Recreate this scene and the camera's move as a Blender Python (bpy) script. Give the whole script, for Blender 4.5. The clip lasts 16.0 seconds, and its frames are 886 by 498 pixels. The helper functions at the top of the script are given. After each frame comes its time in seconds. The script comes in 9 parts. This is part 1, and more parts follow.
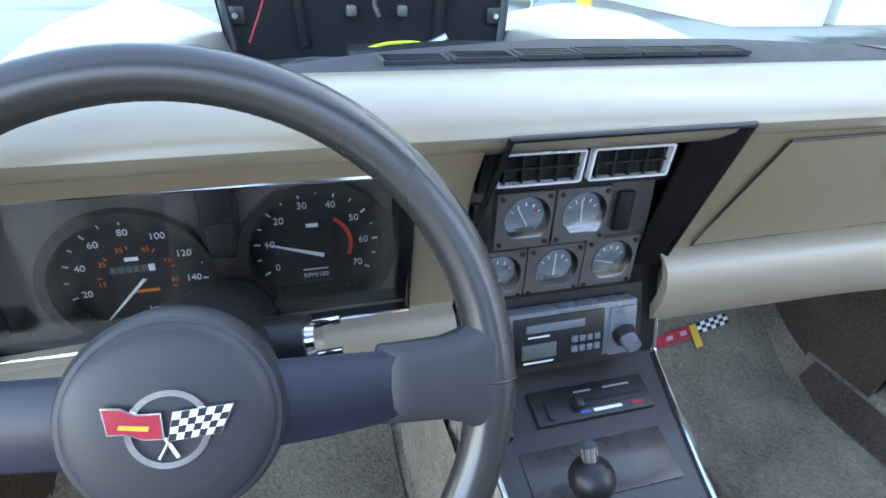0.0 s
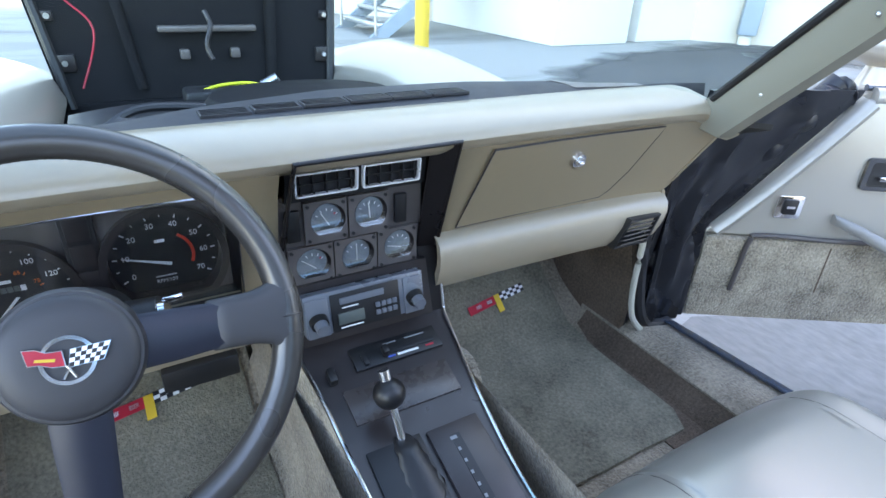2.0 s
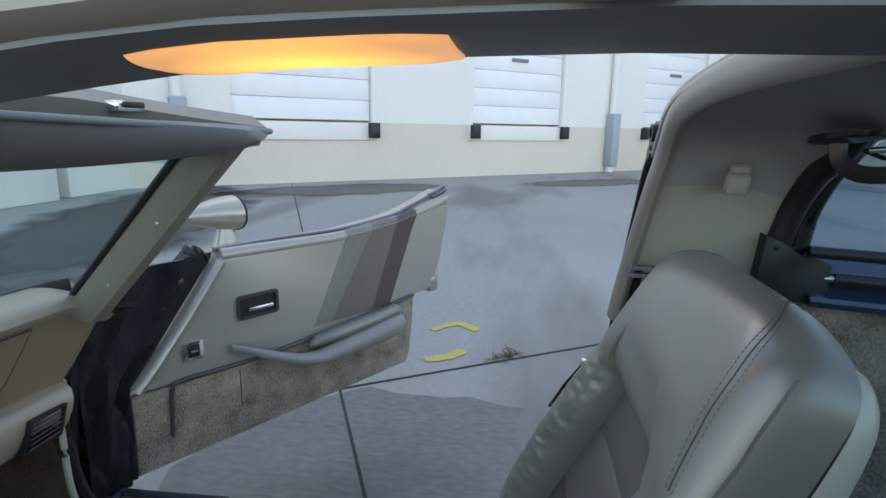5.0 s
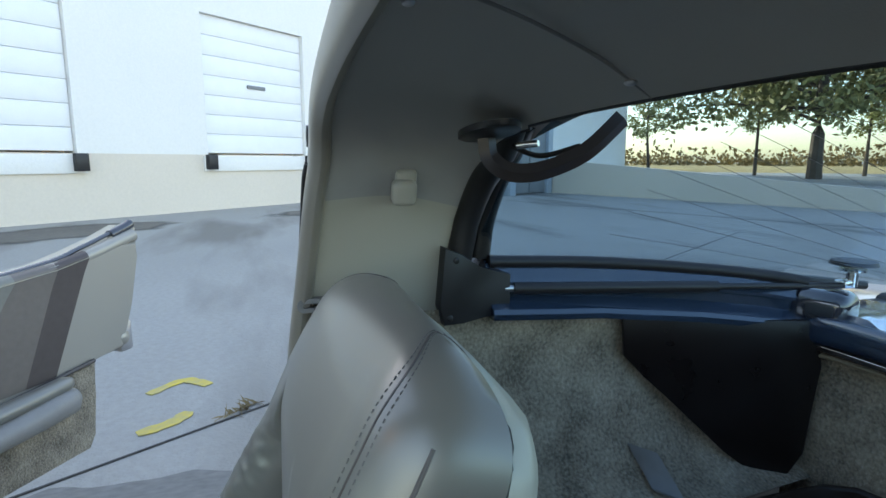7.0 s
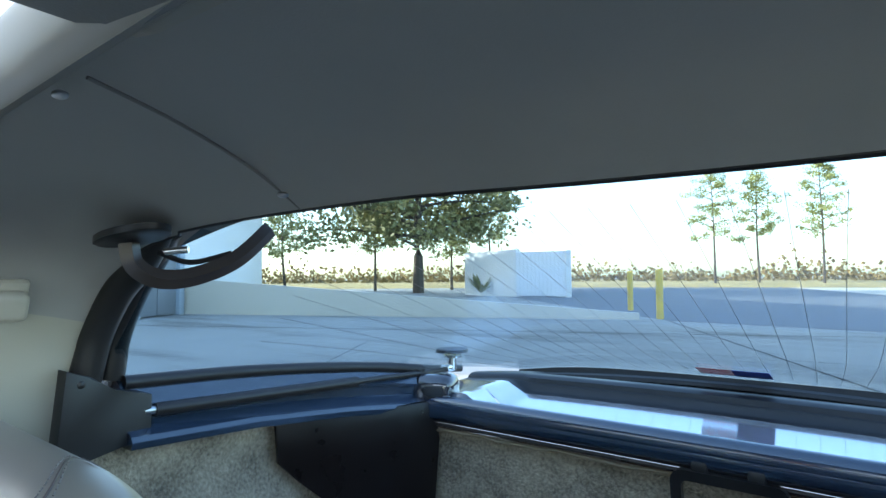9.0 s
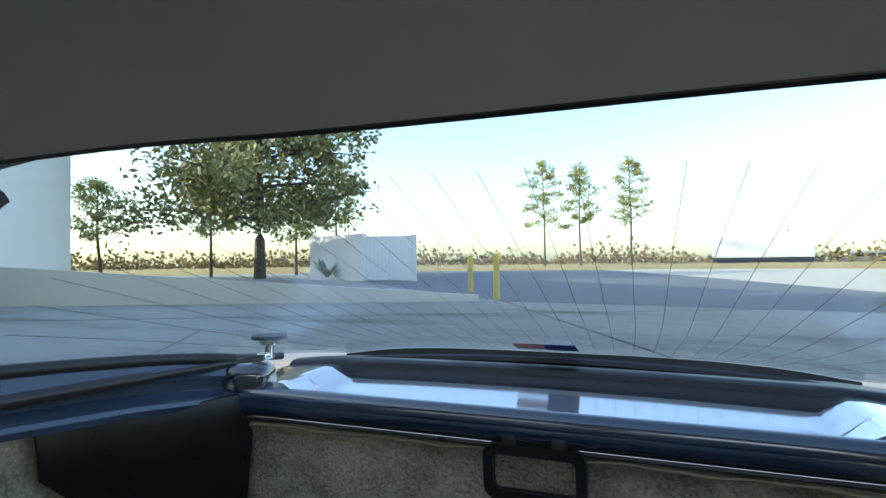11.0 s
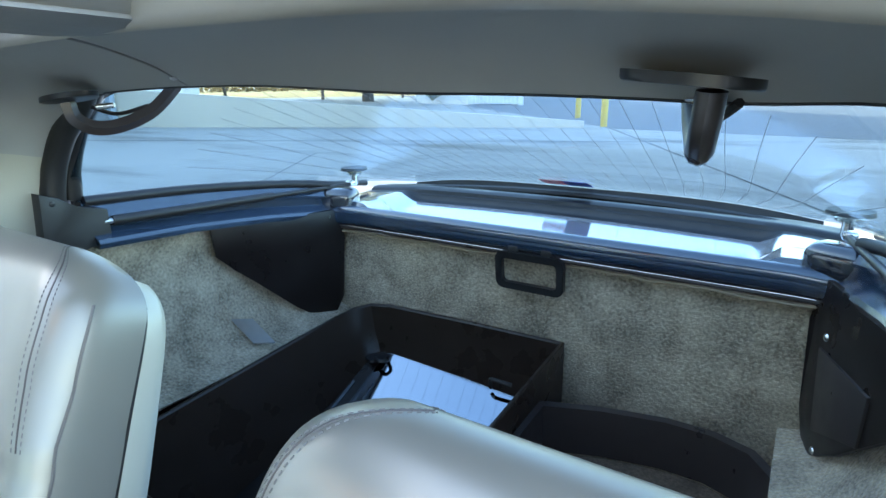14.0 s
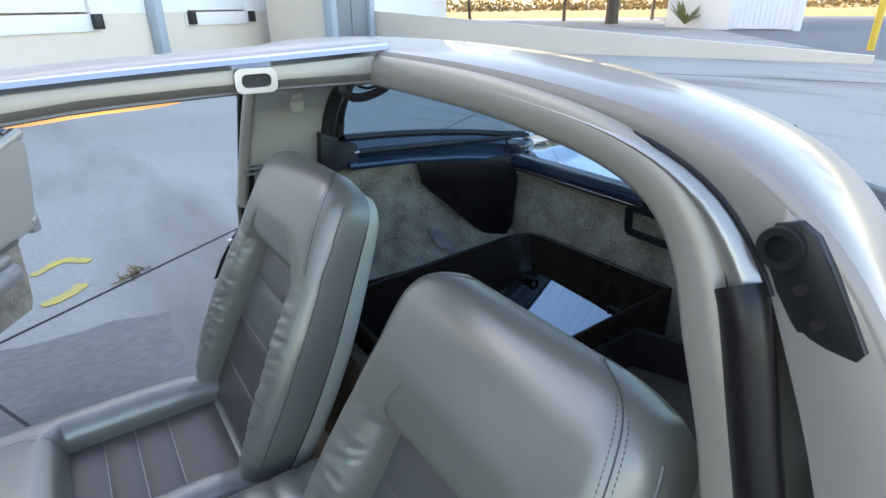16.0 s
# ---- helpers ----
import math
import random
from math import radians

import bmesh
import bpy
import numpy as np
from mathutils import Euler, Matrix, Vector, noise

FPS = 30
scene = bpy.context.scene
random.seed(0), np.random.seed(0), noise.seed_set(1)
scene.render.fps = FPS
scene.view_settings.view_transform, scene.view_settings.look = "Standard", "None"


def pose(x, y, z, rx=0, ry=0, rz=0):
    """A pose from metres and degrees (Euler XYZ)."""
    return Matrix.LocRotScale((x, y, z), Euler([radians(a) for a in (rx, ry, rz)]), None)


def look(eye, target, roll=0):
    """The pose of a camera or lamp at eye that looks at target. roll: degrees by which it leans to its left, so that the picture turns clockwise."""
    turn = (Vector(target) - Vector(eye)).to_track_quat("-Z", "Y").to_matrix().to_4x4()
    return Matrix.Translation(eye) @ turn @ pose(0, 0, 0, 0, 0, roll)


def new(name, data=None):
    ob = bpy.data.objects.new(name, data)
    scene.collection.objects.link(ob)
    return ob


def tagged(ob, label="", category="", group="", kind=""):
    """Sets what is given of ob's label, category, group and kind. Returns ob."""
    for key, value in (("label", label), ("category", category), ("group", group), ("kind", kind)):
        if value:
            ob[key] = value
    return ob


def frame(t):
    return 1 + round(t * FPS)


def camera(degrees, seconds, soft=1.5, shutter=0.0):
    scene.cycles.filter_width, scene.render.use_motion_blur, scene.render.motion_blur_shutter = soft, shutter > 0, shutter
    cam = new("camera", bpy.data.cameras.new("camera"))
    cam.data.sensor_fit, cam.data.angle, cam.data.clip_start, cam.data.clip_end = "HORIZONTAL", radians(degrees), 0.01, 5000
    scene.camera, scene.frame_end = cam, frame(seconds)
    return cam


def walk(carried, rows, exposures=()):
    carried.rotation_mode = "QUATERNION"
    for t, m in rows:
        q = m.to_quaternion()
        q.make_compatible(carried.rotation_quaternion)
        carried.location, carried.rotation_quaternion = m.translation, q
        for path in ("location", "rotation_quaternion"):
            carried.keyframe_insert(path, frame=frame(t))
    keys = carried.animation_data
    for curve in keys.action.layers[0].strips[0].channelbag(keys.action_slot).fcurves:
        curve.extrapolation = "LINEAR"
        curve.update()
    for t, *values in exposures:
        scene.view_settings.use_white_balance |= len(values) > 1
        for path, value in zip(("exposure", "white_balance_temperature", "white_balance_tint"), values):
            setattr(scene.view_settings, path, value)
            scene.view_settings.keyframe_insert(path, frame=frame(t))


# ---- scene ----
cam = camera(77.9, 16.0)
PATH = [
    (0, (-0.279, 0.272, 0.91), (0.219, 1.932, -0.088), 2.4),
    (0.5, (-0.25, 0.202, 0.923), (0.262, 1.871, -0.053), 2.1),
    (1, (-0.25, 0.131, 0.934), (0.351, 1.786, -0.016), 1.9),
    (1.5, (-0.262, 0.088, 0.951), (0.49, 1.689, 0.018), 2.3),
    (2, (-0.274, 0.038, 0.987), (0.64, 1.56, 0.067), 2.5),
    (2.5, (-0.301, -0.008, 1.033), (0.806, 1.393, 0.132), 2.7),
    (3, (-0.353, -0.054, 1.111), (0.951, 1.19, 0.244), 3.4),
    (3.5, (-0.338, -0.04, 1.14), (1.202, 0.977, 0.37), 3.6),
    (4, (-0.31, -0.092, 1.154), (1.439, 0.645, 0.523), 3.0),
    (4.5, (-0.286, -0.155, 1.133), (1.584, 0.313, 0.598), 2.2),
    (4.7, (-0.297, -0.187, 1.13), (1.602, 0.209, 0.645), 1.6),
    (6.8, (-0.132, -0.351, 1.1), (1.785, -0.819, 0.773), 0.1),
    (7, (-0.125, -0.371, 1.097), (1.767, -0.937, 0.779), 0.1),
    (7.5, (-0.124, -0.398, 1.102), (1.662, -1.258, 0.834), -0.1),
    (8, (-0.121, -0.399, 1.099), (1.514, -1.535, 0.913), -0.1),
    (8.5, (-0.119, -0.366, 1.088), (1.302, -1.77, 1.024), -0.2),
    (9, (-0.15, -0.338, 1.084), (1.05, -1.935, 1.192), -0.4),
    (9.2, (-0.153, -0.331, 1.086), (0.958, -1.986, 1.255), -0.4),
    (11.3, (-0.17, -0.403, 1.075), (0.519, -2.28, 1.049), -0.4),
    (11.5, (-0.179, -0.399, 1.078), (0.503, -2.273, 0.937), -0.3),
    (12, (-0.183, -0.387, 1.089), (0.49, -2.241, 0.759), -0.5),
    (12.5, (-0.194, -0.358, 1.09), (0.485, -2.191, 0.668), -0.5),
    (13, (-0.256, -0.307, 1.11), (0.493, -2.101, 0.64), -0.7),
    (13.5, (-0.323, -0.263, 1.123), (0.566, -1.981, 0.615), -0.7),
    (14, (-0.391, -0.216, 1.134), (0.634, -1.834, 0.559), -0.8),
    (14.5, (-0.464, -0.138, 1.183), (0.627, -1.683, 0.533), 0.4),
    (15, (-0.553, -0.14, 1.203), (0.662, -1.56, 0.492), -0.1),
    (15.5, (-0.636, -0.125, 1.222), (0.747, -1.346, 0.451), -0.9),
    (16, (-0.702, -0.082, 1.258), (0.815, -1.103, 0.449), -0.9),
]
walk(cam, [(t, look(eye, target, roll)) for t, eye, target, roll in PATH], exposures=((0,2.3,7000,20),(2.0,2.15,7050,20),(3.2,1.75,7300,19),(4.0,1.2,7500,18),(4.6,0.6,7500,18),(6.8,0.8,7300,12),(7.5,1.28,7250,12),(8.0,1.55,7000,11),(8.6,1.6,7100,12),(9.0,1.65,6850,11),(11.3,1.15,8050,16),(12.5,1.1,7100,12),(13.0,1.6,7000,10),(13.5,2.2,7000,10),(14.0,2.25,6900,9),(14.5,2.0,7350,13),(15.2,1.4,7500,14),(16.0,1.15,7250,16)))

# ---- daylight ----
world = bpy.data.worlds.new("world")
scene.world = world
world.use_nodes = True
_wn = world.node_tree.nodes
_sky = _wn.new("ShaderNodeTexSky")
_sky.sky_type = "NISHITA"
_sky.sun_disc = False
SUN_EL, SUN_AZ = radians(21), radians(62)      # azimuth clockwise from ahead
_sky.sun_elevation, _sky.sun_rotation = SUN_EL, SUN_AZ
_sky.dust_density, _sky.ozone_density = 1.4, 1.0
world.node_tree.links.new(_sky.outputs[0], _wn["Background"].inputs[0])
_wn["Background"].inputs[1].default_value = 0.4
_sun = bpy.data.lights.new("sun", "SUN")
_sun.energy, _sun.angle, _sun.color = 5.0, radians(0.6), (1.0, 0.9, 0.76)
sun = new("sun", _sun)
_sd = Vector((math.sin(SUN_AZ) * math.cos(SUN_EL), math.cos(SUN_AZ) * math.cos(SUN_EL), math.sin(SUN_EL)))
sun.matrix_world = look(_sd * 50, (0, 0, 0))


# ---- materials ----
def mat(name, col, rough=0.5, metal=0.0, var=0.12, fine=60.0, coarse=4.0, bump=0.0, bump_scale=200.0, coat=0.0,
        spec=0.5, col2=None, rvar=0.1, rand=0.0, stretch=(1, 1, 1), sheen=0.0, det=None):
    m = bpy.data.materials.new(name)
    m.use_nodes = True
    n, l = m.node_tree.nodes, m.node_tree.links
    b = n["Principled BSDF"]
    b.inputs["Metallic"].default_value = metal
    b.inputs["Coat Weight"].default_value = coat
    b.inputs["Coat Roughness"].default_value = 0.08
    b.inputs["Specular IOR Level"].default_value = spec
    b.inputs["Sheen Weight"].default_value = sheen
    tc = n.new("ShaderNodeTexCoord")
    mp = n.new("ShaderNodeMapping")
    mp.inputs["Scale"].default_value = stretch
    l.new(tc.outputs["Object"], mp.inputs["Vector"])
    fac = []
    for sc, d_ in ((fine, 4.0), (coarse, 5.0)):
        t = n.new("ShaderNodeTexNoise")
        t.inputs["Scale"].default_value, t.inputs["Detail"].default_value = sc, (d_ if det is None else det)
        l.new(mp.outputs[0], t.inputs["Vector"])
        fac.append(t.outputs["Fac"])
    add = n.new("ShaderNodeMath")
    add.operation = "ADD"
    l.new(fac[0], add.inputs[0]), l.new(fac[1], add.inputs[1])
    half = n.new("ShaderNodeMapRange")
    half.inputs[1].default_value, half.inputs[2].default_value = (0.65, 1.35) if det is None else (0.1, 1.9)
    l.new(add.outputs[0], half.inputs[0])
    mix = n.new("ShaderNodeMix")
    mix.data_type = "RGBA"
    c2 = col2 or tuple(c * (1 + var) for c in col)
    c1 = tuple(c * (1 - var) for c in col) if col2 is None else col
    mix.inputs[6].default_value, mix.inputs[7].default_value = (*c1, 1), (*c2, 1)
    l.new(half.outputs[0], mix.inputs[0])
    out = mix.outputs[2]
    if rand:
        oi = n.new("ShaderNodeObjectInfo")
        hv = n.new("ShaderNodeHueSaturation")
        mr = n.new("ShaderNodeMapRange")
        mr.inputs[3].default_value, mr.inputs[4].default_value = 1 - rand, 1 + rand
        l.new(oi.outputs["Random"], mr.inputs[0]), l.new(mr.outputs[0], hv.inputs["Value"])
        l.new(out, hv.inputs["Color"])
        out = hv.outputs[0]
    l.new(out, b.inputs["Base Color"])
    rr = n.new("ShaderNodeMapRange")
    rr.inputs[3].default_value, rr.inputs[4].default_value = max(0.02, rough - rvar), min(1, rough + rvar)
    l.new(half.outputs[0], rr.inputs[0]), l.new(rr.outputs[0], b.inputs["Roughness"])
    if bump:
        t = n.new("ShaderNodeTexNoise")
        t.inputs["Scale"].default_value, t.inputs["Detail"].default_value = bump_scale, 3.0
        l.new(mp.outputs[0], t.inputs["Vector"])
        bp = n.new("ShaderNodeBump")
        bp.inputs["Strength"].default_value, bp.inputs["Distance"].default_value = bump, 1.0 / bump_scale
        l.new(t.outputs["Fac"], bp.inputs["Height"]), l.new(bp.outputs[0], b.inputs["Normal"])
    return m


def glass(name, tint=(0.95, 0.985, 0.975), rough=0.0, refl=0.02, graze=0.35):
    m = bpy.data.materials.new(name)
    m.use_nodes = True
    n, l = m.node_tree.nodes, m.node_tree.links
    n.remove(n["Principled BSDF"])
    tr, gl, mx = n.new("ShaderNodeBsdfTransparent"), n.new("ShaderNodeBsdfGlossy"), n.new("ShaderNodeMixShader")
    lw, pw, fr = n.new("ShaderNodeLayerWeight"), n.new("ShaderNodeMath"), n.new("ShaderNodeMapRange")
    pw.operation, pw.inputs[1].default_value = "POWER", 4.0
    fr.inputs[3].default_value, fr.inputs[4].default_value = refl, graze
    l.new(lw.outputs["Facing"], pw.inputs[0]), l.new(pw.outputs[0], fr.inputs[0])
    tr.inputs[0].default_value = (*tint, 1)
    gl.inputs["Roughness"].default_value = rough
    l.new(fr.outputs[0], mx.inputs[0]), l.new(tr.outputs[0], mx.inputs[1]), l.new(gl.outputs[0], mx.inputs[2])
    l.new(mx.outputs[0], n["Material Output"].inputs[0])
    return m


def glow(name, col, strength):
    m = mat(name, col, 0.4)
    b = m.node_tree.nodes["Principled BSDF"]
    b.inputs["Emission Color"].default_value, b.inputs["Emission Strength"].default_value = (*col, 1), strength
    return m


M_TAN = mat("tan_vinyl", (0.245, 0.19, 0.118), 0.40, 0.0, 0.06, 90, 3, 0.12, 900, spec=0.6)
M_TANTOP = mat("pale_vinyl", (0.315, 0.262, 0.185), 0.32, 0.0, 0.04, 30, 3, 0.0, 900, spec=0.95, rvar=0.04)
M_DTOP = mat("dash_top_vinyl", (0.036, 0.036, 0.040), 0.62, 0.0, 0.12, 30, 5, 0.1, 600, spec=0.3)
M_BROWN = mat("brown_plastic", (0.027, 0.022, 0.022), 0.34, 0, 0.12, 30, 6, 0.05, 800)
M_PLATE = mat("gauge_plate", (0.118, 0.104, 0.098), 0.36, 0.1, 0.06, 30, 5)
M_RADIO = mat("radio_face", (0.15, 0.165, 0.19), 0.30, 0.1, 0.06, 30, 5)
M_HOUSE = mat("stack_housing", (0.010, 0.008, 0.008), 0.33, 0, 0.1, 20, 5, spec=0.35)
M_BRIGHT = mat("bright_edge", (0.86, 0.86, 0.86), 0.3, 0.4, 0.02, 20, 5)
M_DARKCONC = mat("dark_broomed_concrete", (0.20, 0.193, 0.18), 0.75, 0, 0.28, 45, 2.5, 0.12, 60, stretch=(1, 0.45, 1))
M_TRAY = mat("tray_plastic", (0.020, 0.014, 0.011), 0.30, 0, 0.2, 20, 4, 0.05, 400, spec=0.22)
M_BLACK = mat("black_plastic", (0.012, 0.012, 0.013), 0.4, 0, 0.15, 20, 6)
M_FACE = mat("gauge_face", (0.008, 0.009, 0.011), 0.5, 0, 0.1)
M_GLOSS = mat("gloss_black", (0.008, 0.008, 0.01), 0.06, 0, 0.15, 60, 6, rvar=0.03, spec=1.0, coat=0.6)
M_RUB = mat("rubber_seal", (0.010, 0.010, 0.012), 0.45, 0, 0.15, 20, 8)
M_CHROME = mat("chrome", (0.75, 0.75, 0.76), 0.14, 1.0, 0.04, 60, 8, rvar=0.06)
M_ALU = mat("brushed_alloy", (0.60, 0.60, 0.61), 0.3, 1.0, 0.05, 9, 3, rvar=0.03, det=1.0)
M_LEATHER = mat("silver_leather", (0.232, 0.224, 0.196), 0.32, 0.36, 0.05, 14, 3, 0.0, spec=0.8, rvar=0.05, det=1.0)
M_LEATHM = mat("mid_leather", (0.135, 0.125, 0.118), 0.38, 0.25, 0.06, 14, 3, 0.0, rvar=0.05, det=1.0)
M_LEATHD = mat("dark_leather", (0.075, 0.064, 0.060), 0.40, 0.15, 0.06, 14, 3, 0.0, rvar=0.05, det=1.0)
M_WHEEL = mat("wheel_leather", (0.036, 0.033, 0.030), 0.28, 0, 0.10, 12, 5, 0.0, spec=0.8, rvar=0.04, det=0.5)
M_HUB = mat("horn_pad_vinyl", (0.034, 0.033, 0.035), 0.46, 0, 0.08, 12, 5, rvar=0.03, det=0.5)
M_SPOKE = mat("spoke_paint", (0.014, 0.016, 0.026), 0.38, 0, 0.08, 12, 5, 0.0, rvar=0.03, det=0.5)
M_CARPET = mat("beige_carpet", (0.115, 0.096, 0.070), 0.95, 0, 0.3, 200, 16, 1.0, 200, col2=(0.50, 0.425, 0.315), spec=0.1, sheen=0.3)
M_CARPETF = mat("worn_floor_carpet", (0.115, 0.094, 0.068), 0.95, 0, 0.3, 150, 11, 1.0, 230, col2=(0.38, 0.315, 0.23), spec=0.1, sheen=0.2)
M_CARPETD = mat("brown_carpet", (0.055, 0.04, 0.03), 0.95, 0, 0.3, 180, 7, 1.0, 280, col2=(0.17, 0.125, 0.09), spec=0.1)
M_MAT = mat("floor_mat_pile", (0.10, 0.091, 0.066), 0.95, 0, 0.3, 160, 9, 0.9, 240, col2=(0.275, 0.25, 0.185), spec=0.1)
M_PAINT = mat("beige_metal_paint", (0.46, 0.41, 0.34), 0.3, 0.45, 0.03, 7, 2, coat=0.6, rvar=0.03, det=0.0)
M_PAINTD = mat("brown_metal_paint", (0.30, 0.262, 0.232), 0.40, 0.3, 0.04, 7, 2, coat=0.45, rvar=0.03, det=0.0)
M_HEAD = mat("headliner_vinyl", (0.335, 0.33, 0.31), 0.6, 0, 0.05, 30, 4, 0.1, 700)
M_HALO = mat("satin_tan_trim", (0.33, 0.30, 0.25), 0.36, 0.35, 0.04, 7, 2, rvar=0.03, det=0.0)
M_SHELL = mat("seat_shell_plastic", (0.49, 0.485, 0.40), 0.34, 0.1, 0.03, 7, 2, rvar=0.03, det=0.0)
M_VISOR = mat("visor_vinyl", (0.20, 0.197, 0.19), 0.55, 0, 0.05, 30, 4, 0.1, 600)
M_DPANEL = mat("door_panel_vinyl", (0.38, 0.355, 0.305), 0.30, 0.35, 0.04, 7, 2, rvar=0.03, det=0.0)
M_UNDER = mat("bonnet_underside", (0.007, 0.007, 0.008), 0.7, 0, 0.2, 20, 3, spec=0.2)
M_TRIM = mat("pale_trim", (0.42, 0.398, 0.325), 0.42, 0, 0.04, 9, 3, 0.0, rvar=0.04, det=1.0)
M_PILLAR = mat("pillar_vinyl", (0.215, 0.20, 0.16), 0.42, 0, 0.04, 9, 3, rvar=0.04, det=1.0)
M_NAVY = mat("blue_black_moulding", (0.02, 0.024, 0.034), 0.09, 0, 0.15, 60, 5, rvar=0.04, spec=1.0, coat=0.6)
M_SATIN = mat("blue_grey_moulding", (0.016, 0.032, 0.060), 0.16, 0, 0.12, 30, 4, rvar=0.05, spec=1.0, coat=0.6, det=1.0)
# near-white metal: the bright sky reflection is put into the base colour
M_LEDGE = mat("sky_sheen_ledge", (0.80, 0.83, 0.88), 0.10, 0.85, 0.1, 30, 4, rvar=0.04, spec=1.0, coat=0.5, det=1.0)
M_MOULD = mat("satin_drip_moulding", (0.40, 0.385, 0.36), 0.30, 0.75, 0.05, 14, 3, rvar=0.05, det=1.0)
M_RED = mat("red_enamel", (0.42, 0.012, 0.03), 0.35)
M_YEL = mat("yellow_enamel", (0.65, 0.42, 0.03), 0.4)
M_WHT = mat("white_enamel", (0.8, 0.8, 0.8), 0.4, var=0.03)
M_ORG = mat("orange_ink", (0.75, 0.16, 0.02), 0.5)
M_NEEDLE = mat("needle_white", (0.75, 0.75, 0.72), 0.5, var=0.03)
M_LCD = mat("lcd_grey", (0.10, 0.115, 0.105), 0.3)
M_WIND = glass("windshield_glass", (0.88, 0.95, 0.94), 0.0, 0.004, 0.06)
M_TEAL = glass("teal_shade_band", (0.72, 0.90, 0.92))
M_HATCH = glass("hatch_glass", (0.61, 0.715, 0.77))
M_LENS = glass("gauge_lens", (0.95, 0.96, 0.97), 0.08, 0.08)
M_MIRROR = mat("mirror_silver", (0.85, 0.87, 0.9), 0.03, 1.0, 0.01, rvar=0.01)
M_CONC = mat("concrete", (0.34, 0.34, 0.335), 0.85, 0, 0.12, 25, 0.35, 0.35, 60, spec=0.25)
M_JOINT = mat("joint_filler", (0.05, 0.048, 0.045), 0.9)
M_ASPH = mat("asphalt", (0.15, 0.155, 0.165), 0.9, 0, 0.15, 40, 0.3, 0.4, 90)
M_WALLP = mat("cream_painted_wall", (0.68, 0.60, 0.50), 0.8, 0, 0.05, 20, 0.4, 0.15, 40)
M_WALLW = mat("white_painted_wall", (0.78, 0.76, 0.72), 0.75, 0, 0.04, 20, 0.5, 0.15, 40)
M_GREY = mat("grey_door_paint", (0.20, 0.21, 0.22), 0.6, 0, 0.08)
M_BLUEG = mat("downpipe_paint", (0.33, 0.38, 0.43), 0.5, 0, 0.08)
M_LINE = mat("yellow_road_paint", (0.45, 0.38, 0.17), 0.75, 0, 0.15, 26, 6, col2=(0.72, 0.54, 0.06))
M_YELP = mat("yellow_post_paint", (0.72, 0.47, 0.05), 0.55, 0, 0.12, 9, 2)
M_BARK = mat("bark", (0.11, 0.085, 0.065), 0.9, 0, 0.3, 12, 2, 0.6, 30)
M_LEAF = mat("leaves", (0.10, 0.125, 0.05), 0.6, 0, 0.3, 6, 0.3, col2=(0.40, 0.34, 0.13))
M_PINE = mat("pine_needles", (0.16, 0.19, 0.06), 0.6, 0, 0.3, 6, 0.7, col2=(0.44, 0.42, 0.15))
M_GRASS = mat("dry_grass", (0.26, 0.19, 0.07), 0.9, 0, 0.3, 3, 0.2, col2=(0.52, 0.37, 0.14))
M_BUSH = mat("scrub", (0.11, 0.085, 0.04), 0.9, 0, 0.3, 4, 0.12, col2=(0.44, 0.31, 0.13))
M_TMIRROR = mat("tinted_mirror", (0.30, 0.33, 0.37), 0.04, 1.0, 0.03, rvar=0.015)
M_AMBER = glow("amber_lamp_lens", (1.0, 0.40, 0.10), 0.32)


def hot_spot(m, at, size, edge, core):
    """Lets the lens glow hotter round its bulb."""
    n, l = m.node_tree.nodes, m.node_tree.links
    tc, mp, gr, mx = n.new("ShaderNodeTexCoord"), n.new("ShaderNodeMapping"), n.new("ShaderNodeTexGradient"), n.new("ShaderNodeMix")
    gr.gradient_type = "SPHERICAL"
    mp.inputs["Location"].default_value = tuple(-a / s_ for a, s_ in zip(at, size))
    mp.inputs["Scale"].default_value = tuple(1 / s_ for s_ in size)
    mx.data_type = "RGBA"
    mx.inputs[6].default_value, mx.inputs[7].default_value = (*edge, 1), (*core, 1)
    l.new(tc.outputs["Object"], mp.inputs[0]), l.new(mp.outputs[0], gr.inputs[0]), l.new(gr.outputs["Fac"], mx.inputs[0])
    l.new(mx.outputs[2], n["Principled BSDF"].inputs["Emission Color"])
    n["Principled BSDF"].inputs["Emission Strength"].default_value = 1.0


hot_spot(M_AMBER, (0, -0.11, 1.155), (0.05, 0.075, 0.05), (0.42, 0.23, 0.11), (1.5, 0.72, 0.13))
M_GAIT = mat("gaiter_cloth", (0.006, 0.007, 0.010), 0.30, 0, 0.2, 12, 5, spec=0.5)


# ---- mesh helpers ----
ORIG = {}


def bm_():
    return bmesh.new()


def finish(name, bm, material, parent=None, smooth=40):
    me = bpy.data.meshes.new(name)
    bmesh.ops.recalc_face_normals(bm, faces=bm.faces)
    if parent is not None:
        bmesh.ops.translate(bm, verts=bm.verts, vec=-ORIG[parent])
    bm.to_mesh(me)
    bm.free()
    me.materials.append(material)
    if smooth:
        for p in me.polygons:
            p.use_smooth = True
        me.set_sharp_from_angle(angle=radians(smooth))
    ob = new(name, me)
    return ob


def part(name, bm, material, parent, label="", smooth=40):
    ob = finish(name, bm, material, parent, smooth)
    ob.parent = parent
    ORIG[ob] = ORIG[parent]
    return tagged(ob, label)


def thing(name, loc, label, category, group="", kind=""):
    ob = new(name)
    ob.empty_display_size = 0.05
    ob.location = loc
    ORIG[ob] = Vector(loc)
    return tagged(ob, label, category, group, kind)


